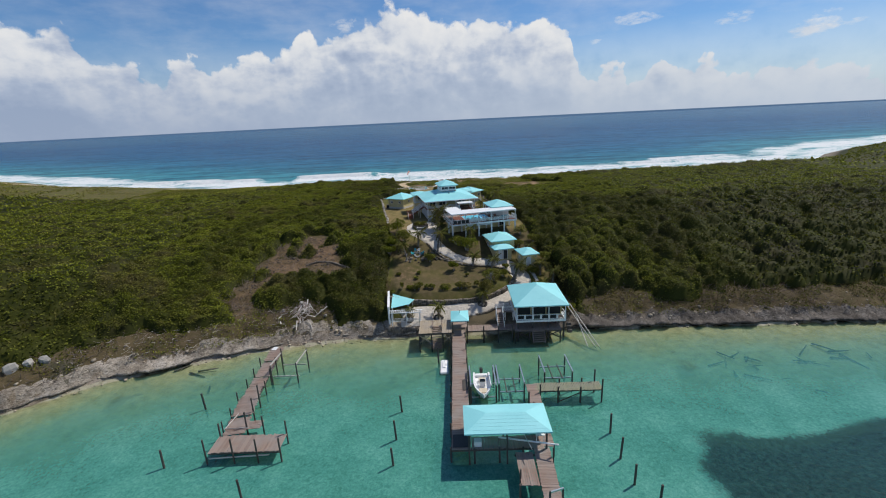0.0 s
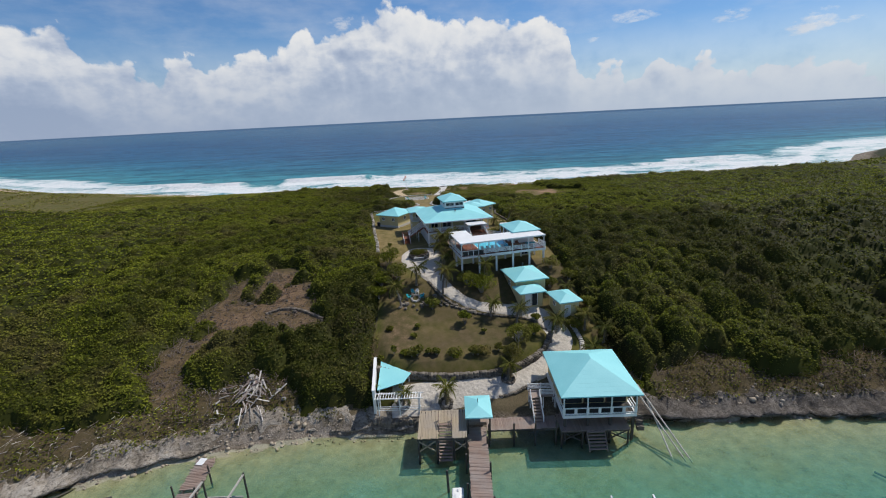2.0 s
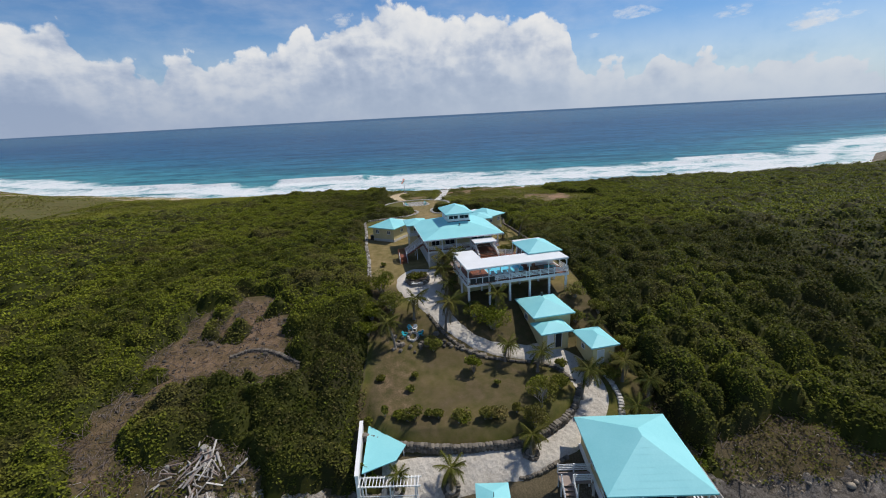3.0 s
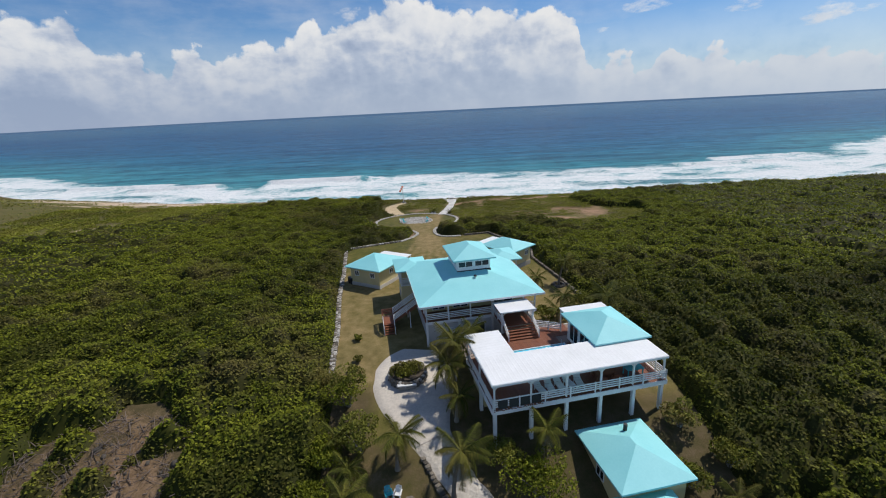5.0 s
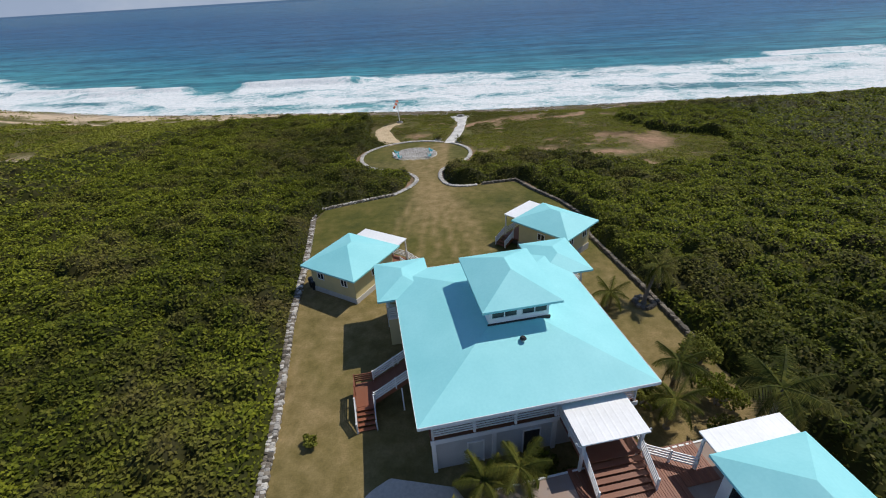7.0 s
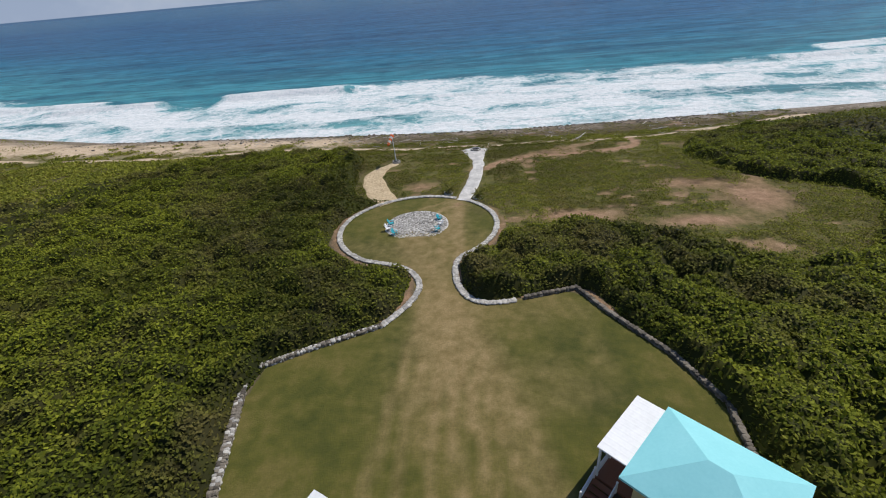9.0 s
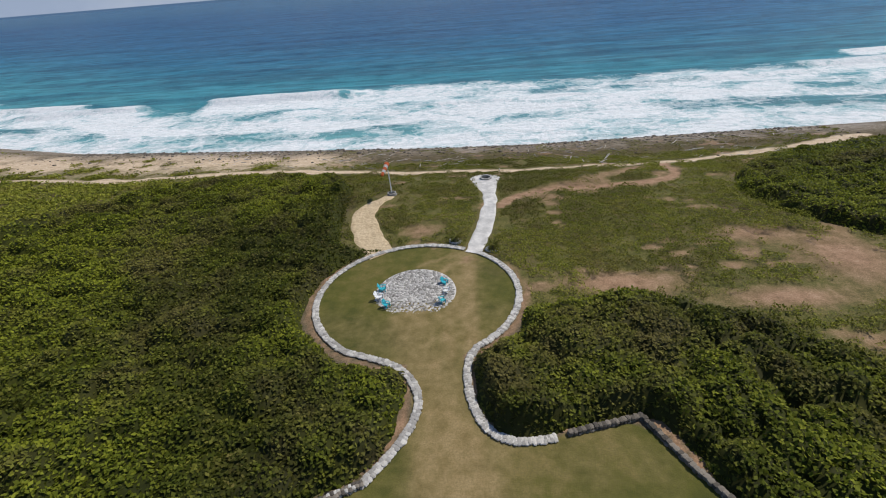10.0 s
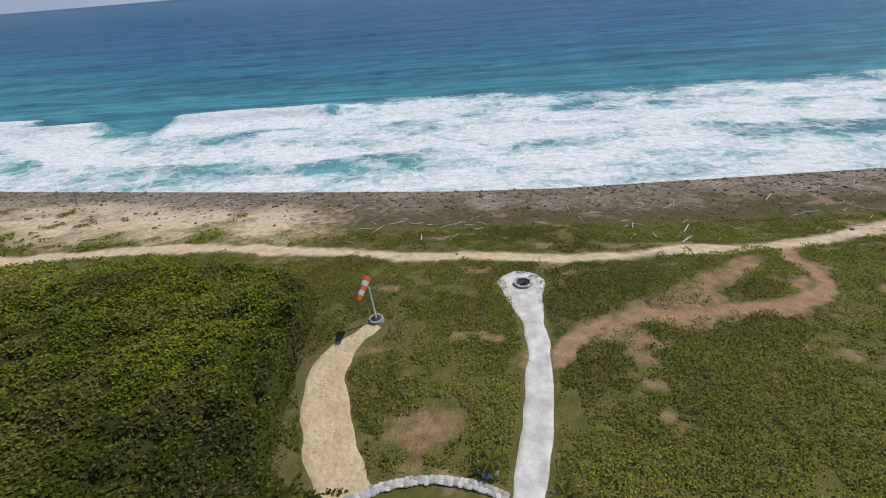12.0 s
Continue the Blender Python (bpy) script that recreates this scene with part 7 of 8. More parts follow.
ribbon("sand_path", [(-16.9, 185.0, 3.6), (-18.2, 186.6, 4.2), (-20.1, 191, 3.9), (-21.9, 196, 3.6), (-19.6, 200.2, 2.2), (-18.2, 201.8, 1.6)], M_SANDPATH, "cream sand path with many footprints", 0.05, 12, "path", 1.4)
# ---- walls and kerbs ----
M_KERB = plain("whitewashed_mortar", (0.47, 0.445, 0.41), 0.9, 0.3, 2.5, 0, 0.5)
STONES_MIXED = STONES_PALE[:2] + STONES_GREY[:3]
ang = lambda a: (CIRCLE[0] + CIRCLE[2] * math.cos(radians(a)), CIRCLE[1] + CIRCLE[2] * math.sin(radians(a)))
WEST_WALL = [(-15.4, 108), (-16.9, 116.7), (-18.0, 121.6), (-19.1, 126.5), (-20.8, 136.4), (-22.4, 144), (-23.9, 151)]
for piece in (WEST_WALL[:2], WEST_WALL[1:4], WEST_WALL[3:5], WEST_WALL[4:6], WEST_WALL[5:]):
    stone_wall("lawn_wall", "low dry-stone wall of grey and white stones beside the lawn", piece, 0.24, 0.56, 2, STONES_MIXED, M_DARK_STONE, 0.95, 0.75)
stone_wall("lawn_wall", "low dry-stone wall between lawn and shrubs", [(-23.9, 151), (-18.7, 153.8), (-13.8, 156.2)], 0.24, 0.46, 2, STONES_MIXED, M_DARK_STONE, 0.9, 0.65)
stone_wall("lawn_wall", "low dark dry-stone wall along the lawn", [(14.4, 124), (12.4, 133.3), (10.6, 141.8), (11.2, 146.6), (9.4, 151.6), (6.2, 157), (4.4, 160.9), (-0.7, 159.6)], 0.28, 0.34, 2, STONES_GREY, M_DARK_STONE, 1.0, 0.65)
kerb_w = rounded([(-13.8, 156.2), (-11.3, 159.8), (-10.7, 163), (-12.4, 166), (-15.6, 167.4), ang(238)], 2)
stone_wall("garden_kerb", "whitewashed stone kerb round the fire circle lawn", kerb_w + [ang(a) for a in range(232, 64, -8)] + [ang(62)], 0.24, 0.60, 1, STONES_PALE, M_KERB, 1.0, 0.5, 0.06)
kerb_e = rounded([(-1.5, 159.3), (-4.9, 158.9), (-6.7, 161), (-7.4, 164.4), (-7.2, 167.0), ang(305)], 2)
stone_wall("garden_kerb", "whitewashed stone kerb round the fire circle lawn", kerb_e + [ang(a) for a in range(311, 415, 8)] + [ang(411)], 0.24, 0.60, 1, STONES_PALE, M_KERB, 1.0, 0.5, 0.06)
edge = [(-12.0, 79.7), (-8.5, 78.6), (-3, 78.05), (2, 78.15), (7.2, 79.2), (11.2, 81.9), (13.0, 85.4)]
stone_wall("retaining_wall", "rough grey stone retaining wall below the lawn", rounded(edge, 1), 0.40, 0.5, 4, STONES_GREY, M_DARK_STONE, 0.9, 0.62, -0.1)
stone_wall("sea_wall", "grey stone sea wall under the sand terrace", [(-11.6, 72.7), (-8.5, 72.6), (-5.9, 72.7)], 0.45, 0.6, 4, STONES_GREY, M_DARK_STONE, 0.95, 0.8, -0.8)
stone_wall("drive_kerb", "dark stone kerb beside the shell drive", rounded([(4.2, 75.4), (6.5, 75.9), (9.5, 77.2)], 2), 0.3, 0.4, 1, STONES_GREY, M_DARK_STONE, 1.0, 0.8)
stone_wall("drive_kerb", "grey stone kerb round the lower lawn", rounded([(12.6, 86.4), (10.3, 89.2), (5, 89.9), (1, 90.8), (-3.2, 94.4), (-5.4, 98.2)], 2), 0.3, 0.35, 1, STONES_GREY, M_DARK_STONE, 1.1, 0.8)
stone_wall("drive_kerb", "pale stone kerb outside the drive bend", rounded([(16.2, 80.6), (17.4, 84.5), (16.0, 88.6)], 2), 0.36, 0.5, 1, STONES_PALE, M_STONE, 1.1, 0.8)

# round planter on the court
PLANT = (-7.4, 107.3)
ring = [(PLANT[0] + 1.75 * math.cos(k * math.tau / 24), PLANT[1] + 1.75 * math.sin(k * math.tau / 24)) for k in range(25)]
stone_wall("round_planter", "round grey stone planter filled with shrubs", ring, 0.3, 0.36, 3, STONES_MIXED, M_DARK_STONE, 0.95, 0.85, 0.05)
bm = bmesh.new()
bmesh.ops.create_cone(bm, cap_ends=True, segments=32, radius1=1.62, radius2=1.62, depth=0.8)
soil = tagged(part("planter_soil", bm, plain("dark_soil", (0.06, 0.045, 0.03), 0.95, 0.3), None), "dark planting soil inside the stone ring", "soil")
soil.matrix_world = pose(*PLANT, H(*PLANT) + 0.45)
bush_tree(PLANT[0] - 0.5, PLANT[1] - 0.4, 2.0, 1.7, 31, M_LEAF, "leafy green planting filling a round planter")
bush_tree(PLANT[0] + 0.5, PLANT[1] + 0.4, 1.9, 1.6, 32, M_LEAF, "leafy green planting filling a round planter")
plaque = thing("stone_bench", pose(PLANT[0] + 0.1, PLANT[1] - 1.95, H(*PLANT), 0, 0, 8), "white ledge seat built against a stone planter", "bench")
part("seat", boxed(-0.9, 0.9, -0.2, 0.25, 0.5, 0.58), M_WHITE, plaque)
part("support", boxed(-0.8, 0.8, -0.05, 0.2, -0.1, 0.5), M_STONE, plaque)

def joined_stones(name, places, meshes, mat, label, category="rocks"):
    vs, fs, off = [], [], 0
    data = []
    for me in meshes:
        co = np.empty(len(me.vertices) * 3)
        me.vertices.foreach_get("co", co)
        data.append((co.reshape(-1, 3), np.array([list(p.vertices) for p in me.polygons])))
    for x, y, z, s, a, k in places:
        co, quads = data[k % len(data)]
        c, d = math.cos(a), math.sin(a)
        p = co * np.array([s, s * 0.75, s * 0.6])
        vs.append(np.stack([p[:, 0] * c - p[:, 1] * d + x, p[:, 0] * d + p[:, 1] * c + y, p[:, 2] + z], -1))
        fs.append(quads + off)
        off += len(co)
    me = bpy.data.meshes.new(name)
    fill_mesh(me, np.concatenate(vs), np.concatenate(fs))
    me.materials.append(mat)
    return tagged(new(name, me), label, category, kind="stuff")


# ---- fire circle: round stone pavement and chairs ----
PIT = (-12.4, 176.7)
pave = thing("stone_circle", pose(*PIT, H(*PIT)), "round pavement of pale flat stones set in the lawn", "pavement", kind="structure")
bm = bmesh.new()
bmesh.ops.create_cone(bm, cap_ends=True, segments=64, radius1=4.12, radius2=4.08, depth=0.3)
bed = part("bed", bm, plain("pale_mortar", (0.44, 0.415, 0.38), 0.95, 0.3, 3), pave, "pale mortar bed")
bed.matrix_local = pose(0, 0, -0.07)
flat = stone_meshes(M_STONE, 6, 0.35)
flat_grey = stone_meshes(plain("weathered_paving", (0.21, 0.195, 0.17), 0.9, 0.4, 2.0, 0, 0.5), 3, 0.35)
spots = []
for i in range(-16, 17):
    for j in range(-18, 19):
        x, y = (i + 0.5 * (j % 2)) * 0.27 + rnd.uniform(-0.11, 0.11), j * 0.235 + rnd.uniform(-0.10, 0.10)
        if math.hypot(x, y) < 3.95:
            spots.append((x, y))
spots.sort(key=lambda s: s[1])
for x, y in spots[:299]:
    ob = new("paving_stone", rnd.choice(flat if rnd.random() < 0.72 else flat_grey))
    ob.parent = pave
    ob.matrix_local = Matrix.LocRotScale((x, y, 0.10), Euler((rnd.uniform(-0.05, 0.05), rnd.uniform(-0.05, 0.05), rnd.uniform(0, 6.28))), (rnd.uniform(0.17, 0.32), rnd.uniform(0.14, 0.26), 0.18))
for stones, word in ((flat, "pale"), (flat_grey, "grey")):
    rest = [s for k, s in enumerate(spots[299:]) if (k * 7 % 10 < 7) == (word == "pale")]
    ob = joined_stones("paving_stones", [(x, y, 0.085, rnd.uniform(0.17, 0.33), rnd.uniform(0, 6.28), rnd.randrange(6)) for x, y in rest], stones, stones[0].materials[0], word + " flat stones of the round pavement", "")
    ob.parent = pave


def adirondack(m, mat, label):
    t = thing("garden_chair", m @ Matrix.Scale(0.86, 4), label, "chair", "chairs round the stone circle")
    for k in range(5):
        part("seat_slat", boxed(-0.28, 0.28, -0.28 + k * 0.115, -0.18 + k * 0.115, 0.36 - k * 0.02, 0.385 - k * 0.02), mat, t)
    for k in range(5):
        x = -0.24 + k * 0.12
        part("back_slat", beamed((x, 0.24, 0.3), (x * 1.15, 0.56, 1.0 - abs(k - 2) * 0.05), 0.105, 0.025), mat, t)
    part("back_rail", beamed((-0.3, 0.42, 0.66), (0.3, 0.42, 0.66), 0.05, 0.06), mat, t)
    for s in (-1, 1):
        part("armrest", boxed(s * 0.36 - 0.07, s * 0.36 + 0.07, -0.4, 0.42, 0.56, 0.585), mat, t)
        part("front_leg", boxed(s * 0.33 - 0.05, s * 0.33 + 0.05, -0.36, -0.26, 0, 0.56), mat, t)
        part("back_leg", beamed((s * 0.31, -0.3, 0.34), (s * 0.31, 0.5, 0.02), 0.03, 0.1), mat, t)
    return t


teal = adirondack(pose(-15.8, 177.1, H(-15.8, 177.1) + 0.12, 0, 0, 95), M_TEAL, "turquoise slatted garden chair facing the stone circle")
for x, y, r in ((-15.0, 174.3, 60), (-9.5, 178.0, -120), (-9.6, 174.8, -70)):
    copy_thing(teal, pose(x, y, H(x, y) + 0.12, 0, 0, r + 180 if x > -12 else r) @ Matrix.Scale(0.86, 4))
white = adirondack(pose(-15.9, 175.6, H(-15.9, 175.6) + 0.12, 0, 0, 80), M_WHITE, "white slatted garden chair facing the stone circle")
copy_thing(white, pose(-9.3, 176.4, H(-9.3, 176.4) + 0.12, 0, 0, -90) @ Matrix.Scale(0.86, 4))
SIT = (-7.4, 94.3)
for x, y, r in ((-8.5, 94.4, 70), (-6.4, 94.5, -70), (-7.9, 95.4, 20)):
    copy_thing(teal, pose(x, y, H(x, y) + 0.02, 0, 0, r) @ Matrix.Scale(0.86, 4))
copy_thing(white, pose(-7.2, 95.4, H(-7.2, 95.4) + 0.02, 0, 0, -10) @ Matrix.Scale(0.86, 4))
stone_wall("fire_ring", "small ring of stones among garden chairs", [(SIT[0] + 0.7 * math.cos(k), SIT[1] + 0.7 * math.sin(k)) for k in np.linspace(0, 6.28, 13)], 0.3, 0.3, 1, STONES_PALE, M_DARK_STONE)
for k in range(26):
    a, d = rnd.uniform(0, 6.28), rnd.uniform(1.2, 3.0)
    x, y = SIT[0] + math.cos(a) * d * 1.3, SIT[1] - 0.6 + math.sin(a) * d * 0.7
    ob = tagged(new("boulder", rnd.choice(STONES_GREY)), "grey limestone boulder on the dry lawn", "rock", "boulders on the slope")
    s = rnd.uniform(0.25, 0.7)
    ob.matrix_world = Matrix.LocRotScale((x, y, H(x, y) + s * 0.2), Euler((0, 0, a)), (s, s * 0.8, s * 0.7))
for k in range(22):
    s = k / 22
    x, y = -4.5 + 7.5 * s + rnd.uniform(-0.4, 0.4), 93.6 - 3.2 * s + rnd.uniform(-0.4, 0.4)
    ob = tagged(new("boulder", rnd.choice(STONES_GREY)), "dark limestone boulder beside the drive", "rock", "boulders on the slope")
    sc = rnd.uniform(0.25, 0.6)
    ob.matrix_world = Matrix.LocRotScale((x, y, H(x, y) + sc * 0.2), Euler((0, 0, k)), (sc, sc * 0.8, sc * 0.7))

# fire ring at the end of the stone path
FIRE = (-3.9, 208.1)
fr = thing("fire_ring", pose(*FIRE, H(*FIRE) + 0.05), "round concrete fire ring with dark ash inside", "fire pit")
for k in range(14):
    a = k * math.tau / 14
    ob = part("block", boxed(-0.19, 0.19, -0.13, 0.13, 0, 0.32), M_STONE, fr)
    ob.matrix_local = pose(0.82 * math.cos(a), 0.82 * math.sin(a), 0, 0, 0, math.degrees(a) + 90)
part("ash", rodded((0, 0, 0), (0, 0, 0.14), 0.72, 0.72, 24), M_DARK, fr, "dark ash and charred wood")
for k in range(4):
    part("charred_log", rodded((-0.4 + k * 0.1, -0.3 + 0.2 * (k % 2), 0.2), (0.35, 0.3 - 0.2 * k, 0.26 + 0.03 * k), 0.06, 0.05, 7), M_DARK, fr)

# windsock on its pole
SOCK = (-18.3, 202.4)
ws = thing("windsock", pose(*SOCK, H(*SOCK)), "orange and white windsock on a pole in a white base", "windsock")
part("base", rodded((0, 0, -0.1), (0, 0, 0.35), 0.75, 0.68, 20), M_STONE, ws, "round whitewashed base")
part("planting", rodded((0, 0, 0.35), (0, 0, 0.42), 0.5, 0.4, 14), M_DARK, ws)
part("pole", rodded((0, 0, 0.3), (-0.15, 0.1, 3.9), 0.09, 0.07, 10), M_WHITE, ws)
part("swivel", rodded((-0.15, 0.1, 3.9), (-0.15, 0.35, 4.9), 0.035, 0.03, 8), M_STEEL, ws)
a, b = Vector((-0.15, 0.2, 4.9)), Vector((-0.75, -1.75, 3.85))
for k in range(5):
    p, q = a.lerp(b, k / 5), a.lerp(b, (k + 1) / 5)
    part("band", rodded(p, q, 0.36 - 0.03 * k, 0.33 - 0.03 * k, 14), M_ORANGE if k % 2 == 0 else M_SOCK_WHITE, ws, "faded orange band" if k % 2 == 0 else "white band")
marker = tagged(part("sign_post", boxed(-0.05, 0.05, -0.05, 0.05, 0, 0.7), M_WHITE), "short white marker post in the scrub", "post")
marker.matrix_world = pose(-1.2, 214.8, H(-1.2, 214.8))
for x, y in ((-8.5, 187.5), (-4.2, 185.2)):
    stone_wall("plant_ring", "small whitewashed ring of stones round a young palm", [(x + 0.62 * math.cos(k), y + 0.62 * math.sin(k)) for k in np.linspace(0, 6.28, 13)], 0.28, 0.28, 1, STONES_PALE, M_STONE, 1.0, 0.7)
    palm(x, y, 0.8, (0.1, 0.0), 0.55, int(x * 3) + 50, "young palm with yellowing fronds in a stone ring")

# ---- west terrace: white wall, shade roof and lattice pergola ----
tw = thing("terrace_wall", pose(-11.9, 77.2, 3.4, 0, 0, 7), "white rendered wall beside the sand terrace", "wall")
part("wall", boxed(-0.15, 0.15, -4.0, 4.0, -1.4, 1.9), M_WHITE, tw)
part("coping", boxed(-0.2, 0.2, -4.02, 4.02, 1.9, 1.98), M_WHITE, tw)
shade = thing("shade_roof", pose(-11.5, 77.5, 3.3), "flat turquoise lean-to roof against a white wall", "shelter")
bm = bmesh.new()
cs = [(-0.1, 3.5), (4.3, 0.5), (3.5, -1.7), (0.4, -3.4)]
lo = [bm.verts.new((x, y, 1.42 - 0.03 * x)) for x, y in cs]
hi = [bm.verts.new((x, y, 1.52 - 0.03 * x)) for x, y in cs]
bm.faces.new(hi[::-1])
bm.faces.new(lo)
for k in range(4):
    bm.faces.new((lo[k], hi[k], hi[(k + 1) % 4], lo[(k + 1) % 4]))
bmesh.ops.recalc_face_normals(bm, faces=bm.faces[:])
part("roof", bm, M_ROOF, shade)
for x, y in ((4.0, 0.4), (3.3, -1.5), (0.6, -3.1)):
    part("post", boxed(x - 0.06, x + 0.06, y - 0.06, y + 0.06, -0.1, 1.38), M_WHITE, shade)
perg = thing("lattice_pergola", pose(-11.2, 72.9, 2.35), "white lattice pergola at the edge of the sand terrace", "pergola")
for x in (0.3, 2.9, 5.3):
    for y in (0.1, 1.2):
        part("post", boxed(x - 0.06, x + 0.06, y - 0.06, y + 0.06, -0.5, 1.85), M_WHITE, perg)
for y in (0.1, 1.2):
    part("beam", boxed(-0.2, 5.8, y - 0.05, y + 0.05, 1.85, 1.97), M_WHITE, perg)
for k in range(18):
    part("slat", boxed(-0.1 + k * 0.33, -0.03 + k * 0.33, -0.1, 1.3, 1.97, 2.03), M_WHITE, perg)
for k in range(3):
    part("rail", boxed(0, 5.6, 0.07, 0.13, 0.25 + k * 0.25, 0.31 + k * 0.25), M_WHITE, perg)

# ---- palms ----
for k, (x, y, h, lx, ly, s) in enumerate((
        (-9.7, 92.6, 3.6, -0.9, 0.3, 1.0), (-2.9, 95.2, 4.2, 0.7, 0.3, 1.15), (4.6, 90.0, 2.4, 0.4, 0.0, 0.85), (8.4, 88.2, 2.5, 0.5, 0.3, 0.9), (12.7, 84.0, 3.6, 0.9, 0.6, 1.0), (18.2, 86.4, 2.6, 0.2, 0.2, 0.95),
        (17.9, 80.9, 1.9, 0.0, 0.2, 1.0), (5.7, 77.6, 2.3, 0.2, 0.2, 0.85), (-8.0, 74.6, 2.2, 0.3, -0.3, 0.72), (-2.6, 74.6, 2.5, 0.1, 0.2, 0.85), (-7.4, 97.4, 3.2, 0.3, 0.2, 1.05), (-2.9, 106.6, 4.6, 0.2, -0.2, 1.25),
        (-3.1, 104.0, 3.8, -0.2, 0.1, 1.1), (-2.6, 101.6, 2.6, 0.3, 0.0, 0.9), (-1.0, 111.2, 3.2, 0.1, -0.2, 0.85), (-2.8, 110.6, 2.6, 0.0, 0.0, 0.8), (4.2, 97.6, 3.4, 0.3, 0.0, 0.9), (14.2, 114.4, 4.6, 0.3, 0.5, 1.35),
        (12.2, 128.6, 3.6, 1.0, 0.6, 0.95), (8.8, 128.2, 1.6, 0.2, 0.1, 0.85), (9.2, 115.8, 2.6, 0.1, 0.0, 0.9), (10.4, 118.4, 3.0, 0.2, 0.2, 0.95), (-11.2, 96.2, 1.6, 0.1, 0.1, 0.8), (20.2, 83.8, 2.4, 0.2, 0.3, 0.95), (-12.6, 99.0, 1.4, 0.0, 0.0, 0.8), (17.2, 93.8, 1.8, 0.1, 0.1, 0.8))):
    palm(x, y, h, (lx, ly), s * 1.06, k)
stone_wall("plant_ring", "rough stone ring at the foot of a palm", [(12.2 + 0.8 * math.cos(k), 128.6 + 0.8 * math.sin(k)) for k in np.linspace(0, 6.28, 13)], 0.35, 0.35, 1, STONES_GREY)
for x, y in ((-2.6, 74.6), (5.7, 77.6), (-8.0, 74.6)):
    stone_wall("plant_ring", "round stone planter at the foot of a palm", [(x + 0.75 * math.cos(k), y + 0.75 * math.sin(k)) for k in np.linspace(0, 6.28, 13)], 0.3, 0.3, 2, STONES_GREY, M_DARK_STONE, 1.0, 0.7)

# ---- garden shrubs and small trees ----
for k, (x, y, w, h) in enumerate(((-4.6, 92.0, 2.4, 1.9), (0.5, 88.4, 1.9, 2.2), (-12.6, 103.6, 4.2, 3.4), (-10.6, 98.8, 3.4, 3.0), (-13.4, 97.6, 3.0, 2.2), (3.6, 95.2, 4.4, 3.4), (1.2, 97.5, 2.6, 2.2), (-13.6, 94.6, 3.0, 2.2), (15.0, 95.8, 2.4, 1.8),
                                 (16.2, 100.5, 2.6, 2.2), (0.6, 112.4, 2.2, 1.2), (-1.8, 112.2, 1.8, 1.0), (8.2, 117.8, 2.4, 2.0), (6.6, 79.9, 2.6, 2.6), (18.6, 97.2, 2.8, 2.2), (3.2, 86.0, 0.8, 0.7), (-11.0, 87.5, 1.0, 0.6), (11.4, 88.6, 1.4, 1.2), (-15.6, 105.8, 2.8, 2.2), (8.3, 83.4, 3.4, 2.2), (10.4, 85.0, 2.2, 1.6), (14.4, 87.4, 2.0, 1.6), (16.6, 86.6, 2.2, 1.8), (18.4, 88.4, 2.4, 2.0), (20.0, 90.8, 2.6, 2.2), (19.4, 79.4, 2.4, 1.6), (-3.4, 109.9, 1.6, 0.9), (0.8, 110.9, 1.8, 1.0), (2.6, 111.9, 1.5, 0.8), (13.2, 117.6, 3.0, 2.2), (13.8, 121.4, 2.8, 2.0), (12.4, 114.2, 2.4, 1.8), (21.2, 75.8, 2.2, 1.5))):
    bush_tree(x, y, w, h, k, M_LEAF if k % 3 else M_GRASS, "rounded green shrub on the garden slope" if h < 2.3 else "dark green broadleaf tree beside the drive", "garden_shrub" if h < 2.3 else "garden_tree", int(90 * w))
for k in range(13):
    x = -11.2 + k * 1.32 + rnd.uniform(-0.7, 0.7)
    y = 79.9 + 0.035 * (x + 2) ** 2 * 0.5 + rnd.uniform(-0.2, 1.2)
    bush_tree(x, y, rnd.uniform(0.6, 1.9), rnd.uniform(0.45, 1.5), 60 + k, M_GRASS if k % 2 else M_LEAF, "small flowering shrub along the retaining wall", "garden_shrub", 110)
for k, (x, y) in enumerate(((-13.9, 114.6), (-13.2, 108.6), (-13.0, 110.2), (-6.8, 87.8), (-7.2, 85.4), (12.6, 139.0))):
    bush_tree(x, y, 0.9, 0.7, 90 + k, M_GRASS, "small yellow-green plant growing in the lawn", "garden_plant", 60)
# a bare, twiggy tree at the lawn's edge
bare = thing("bare_tree", pose(7.6, 81.6, H(7.6, 81.6) - 0.05), "leafless grey twiggy tree on the lawn edge", "tree")
bm = bmesh.new()
r = random.Random(5)


def branch(p, d, length, rad, level):
    q = p + d * length
    rod(bm, p, q, rad, rad * 0.6, 5)
    if level:
        for _ in range(4):
            branch(p.lerp(q, r.uniform(0.5, 1)), (d + Vector((r.uniform(-0.8, 0.8), r.uniform(-0.8, 0.8), r.uniform(-0.1, 0.5)))).normalized(), length * r.uniform(0.5, 0.75), rad * 0.55, level - 1)


branch(Vector((0, 0, 0)), Vector((0.05, 0, 1)), 1.3, 0.09, 3)
part("trunk", bm, M_BRANCH, bare)

# ---- rocks, driftwood and dead brush ----
rng = np.random.default_rng(11)
x = rng.uniform(-75, 75, 1800)
y = np.interp(x, HARBOUR_X, HARBOUR_Y) + rng.gamma(1.4, 1.6, 1800) - 0.3
k = ~((x > -12.5) & (x < 19.5) & (y > 72.6)) & (clear_at(x, y) > -0.6)
x, y = x[k], y[k]
s = np.exp(rng.normal(-2.05, 0.55, len(x)))
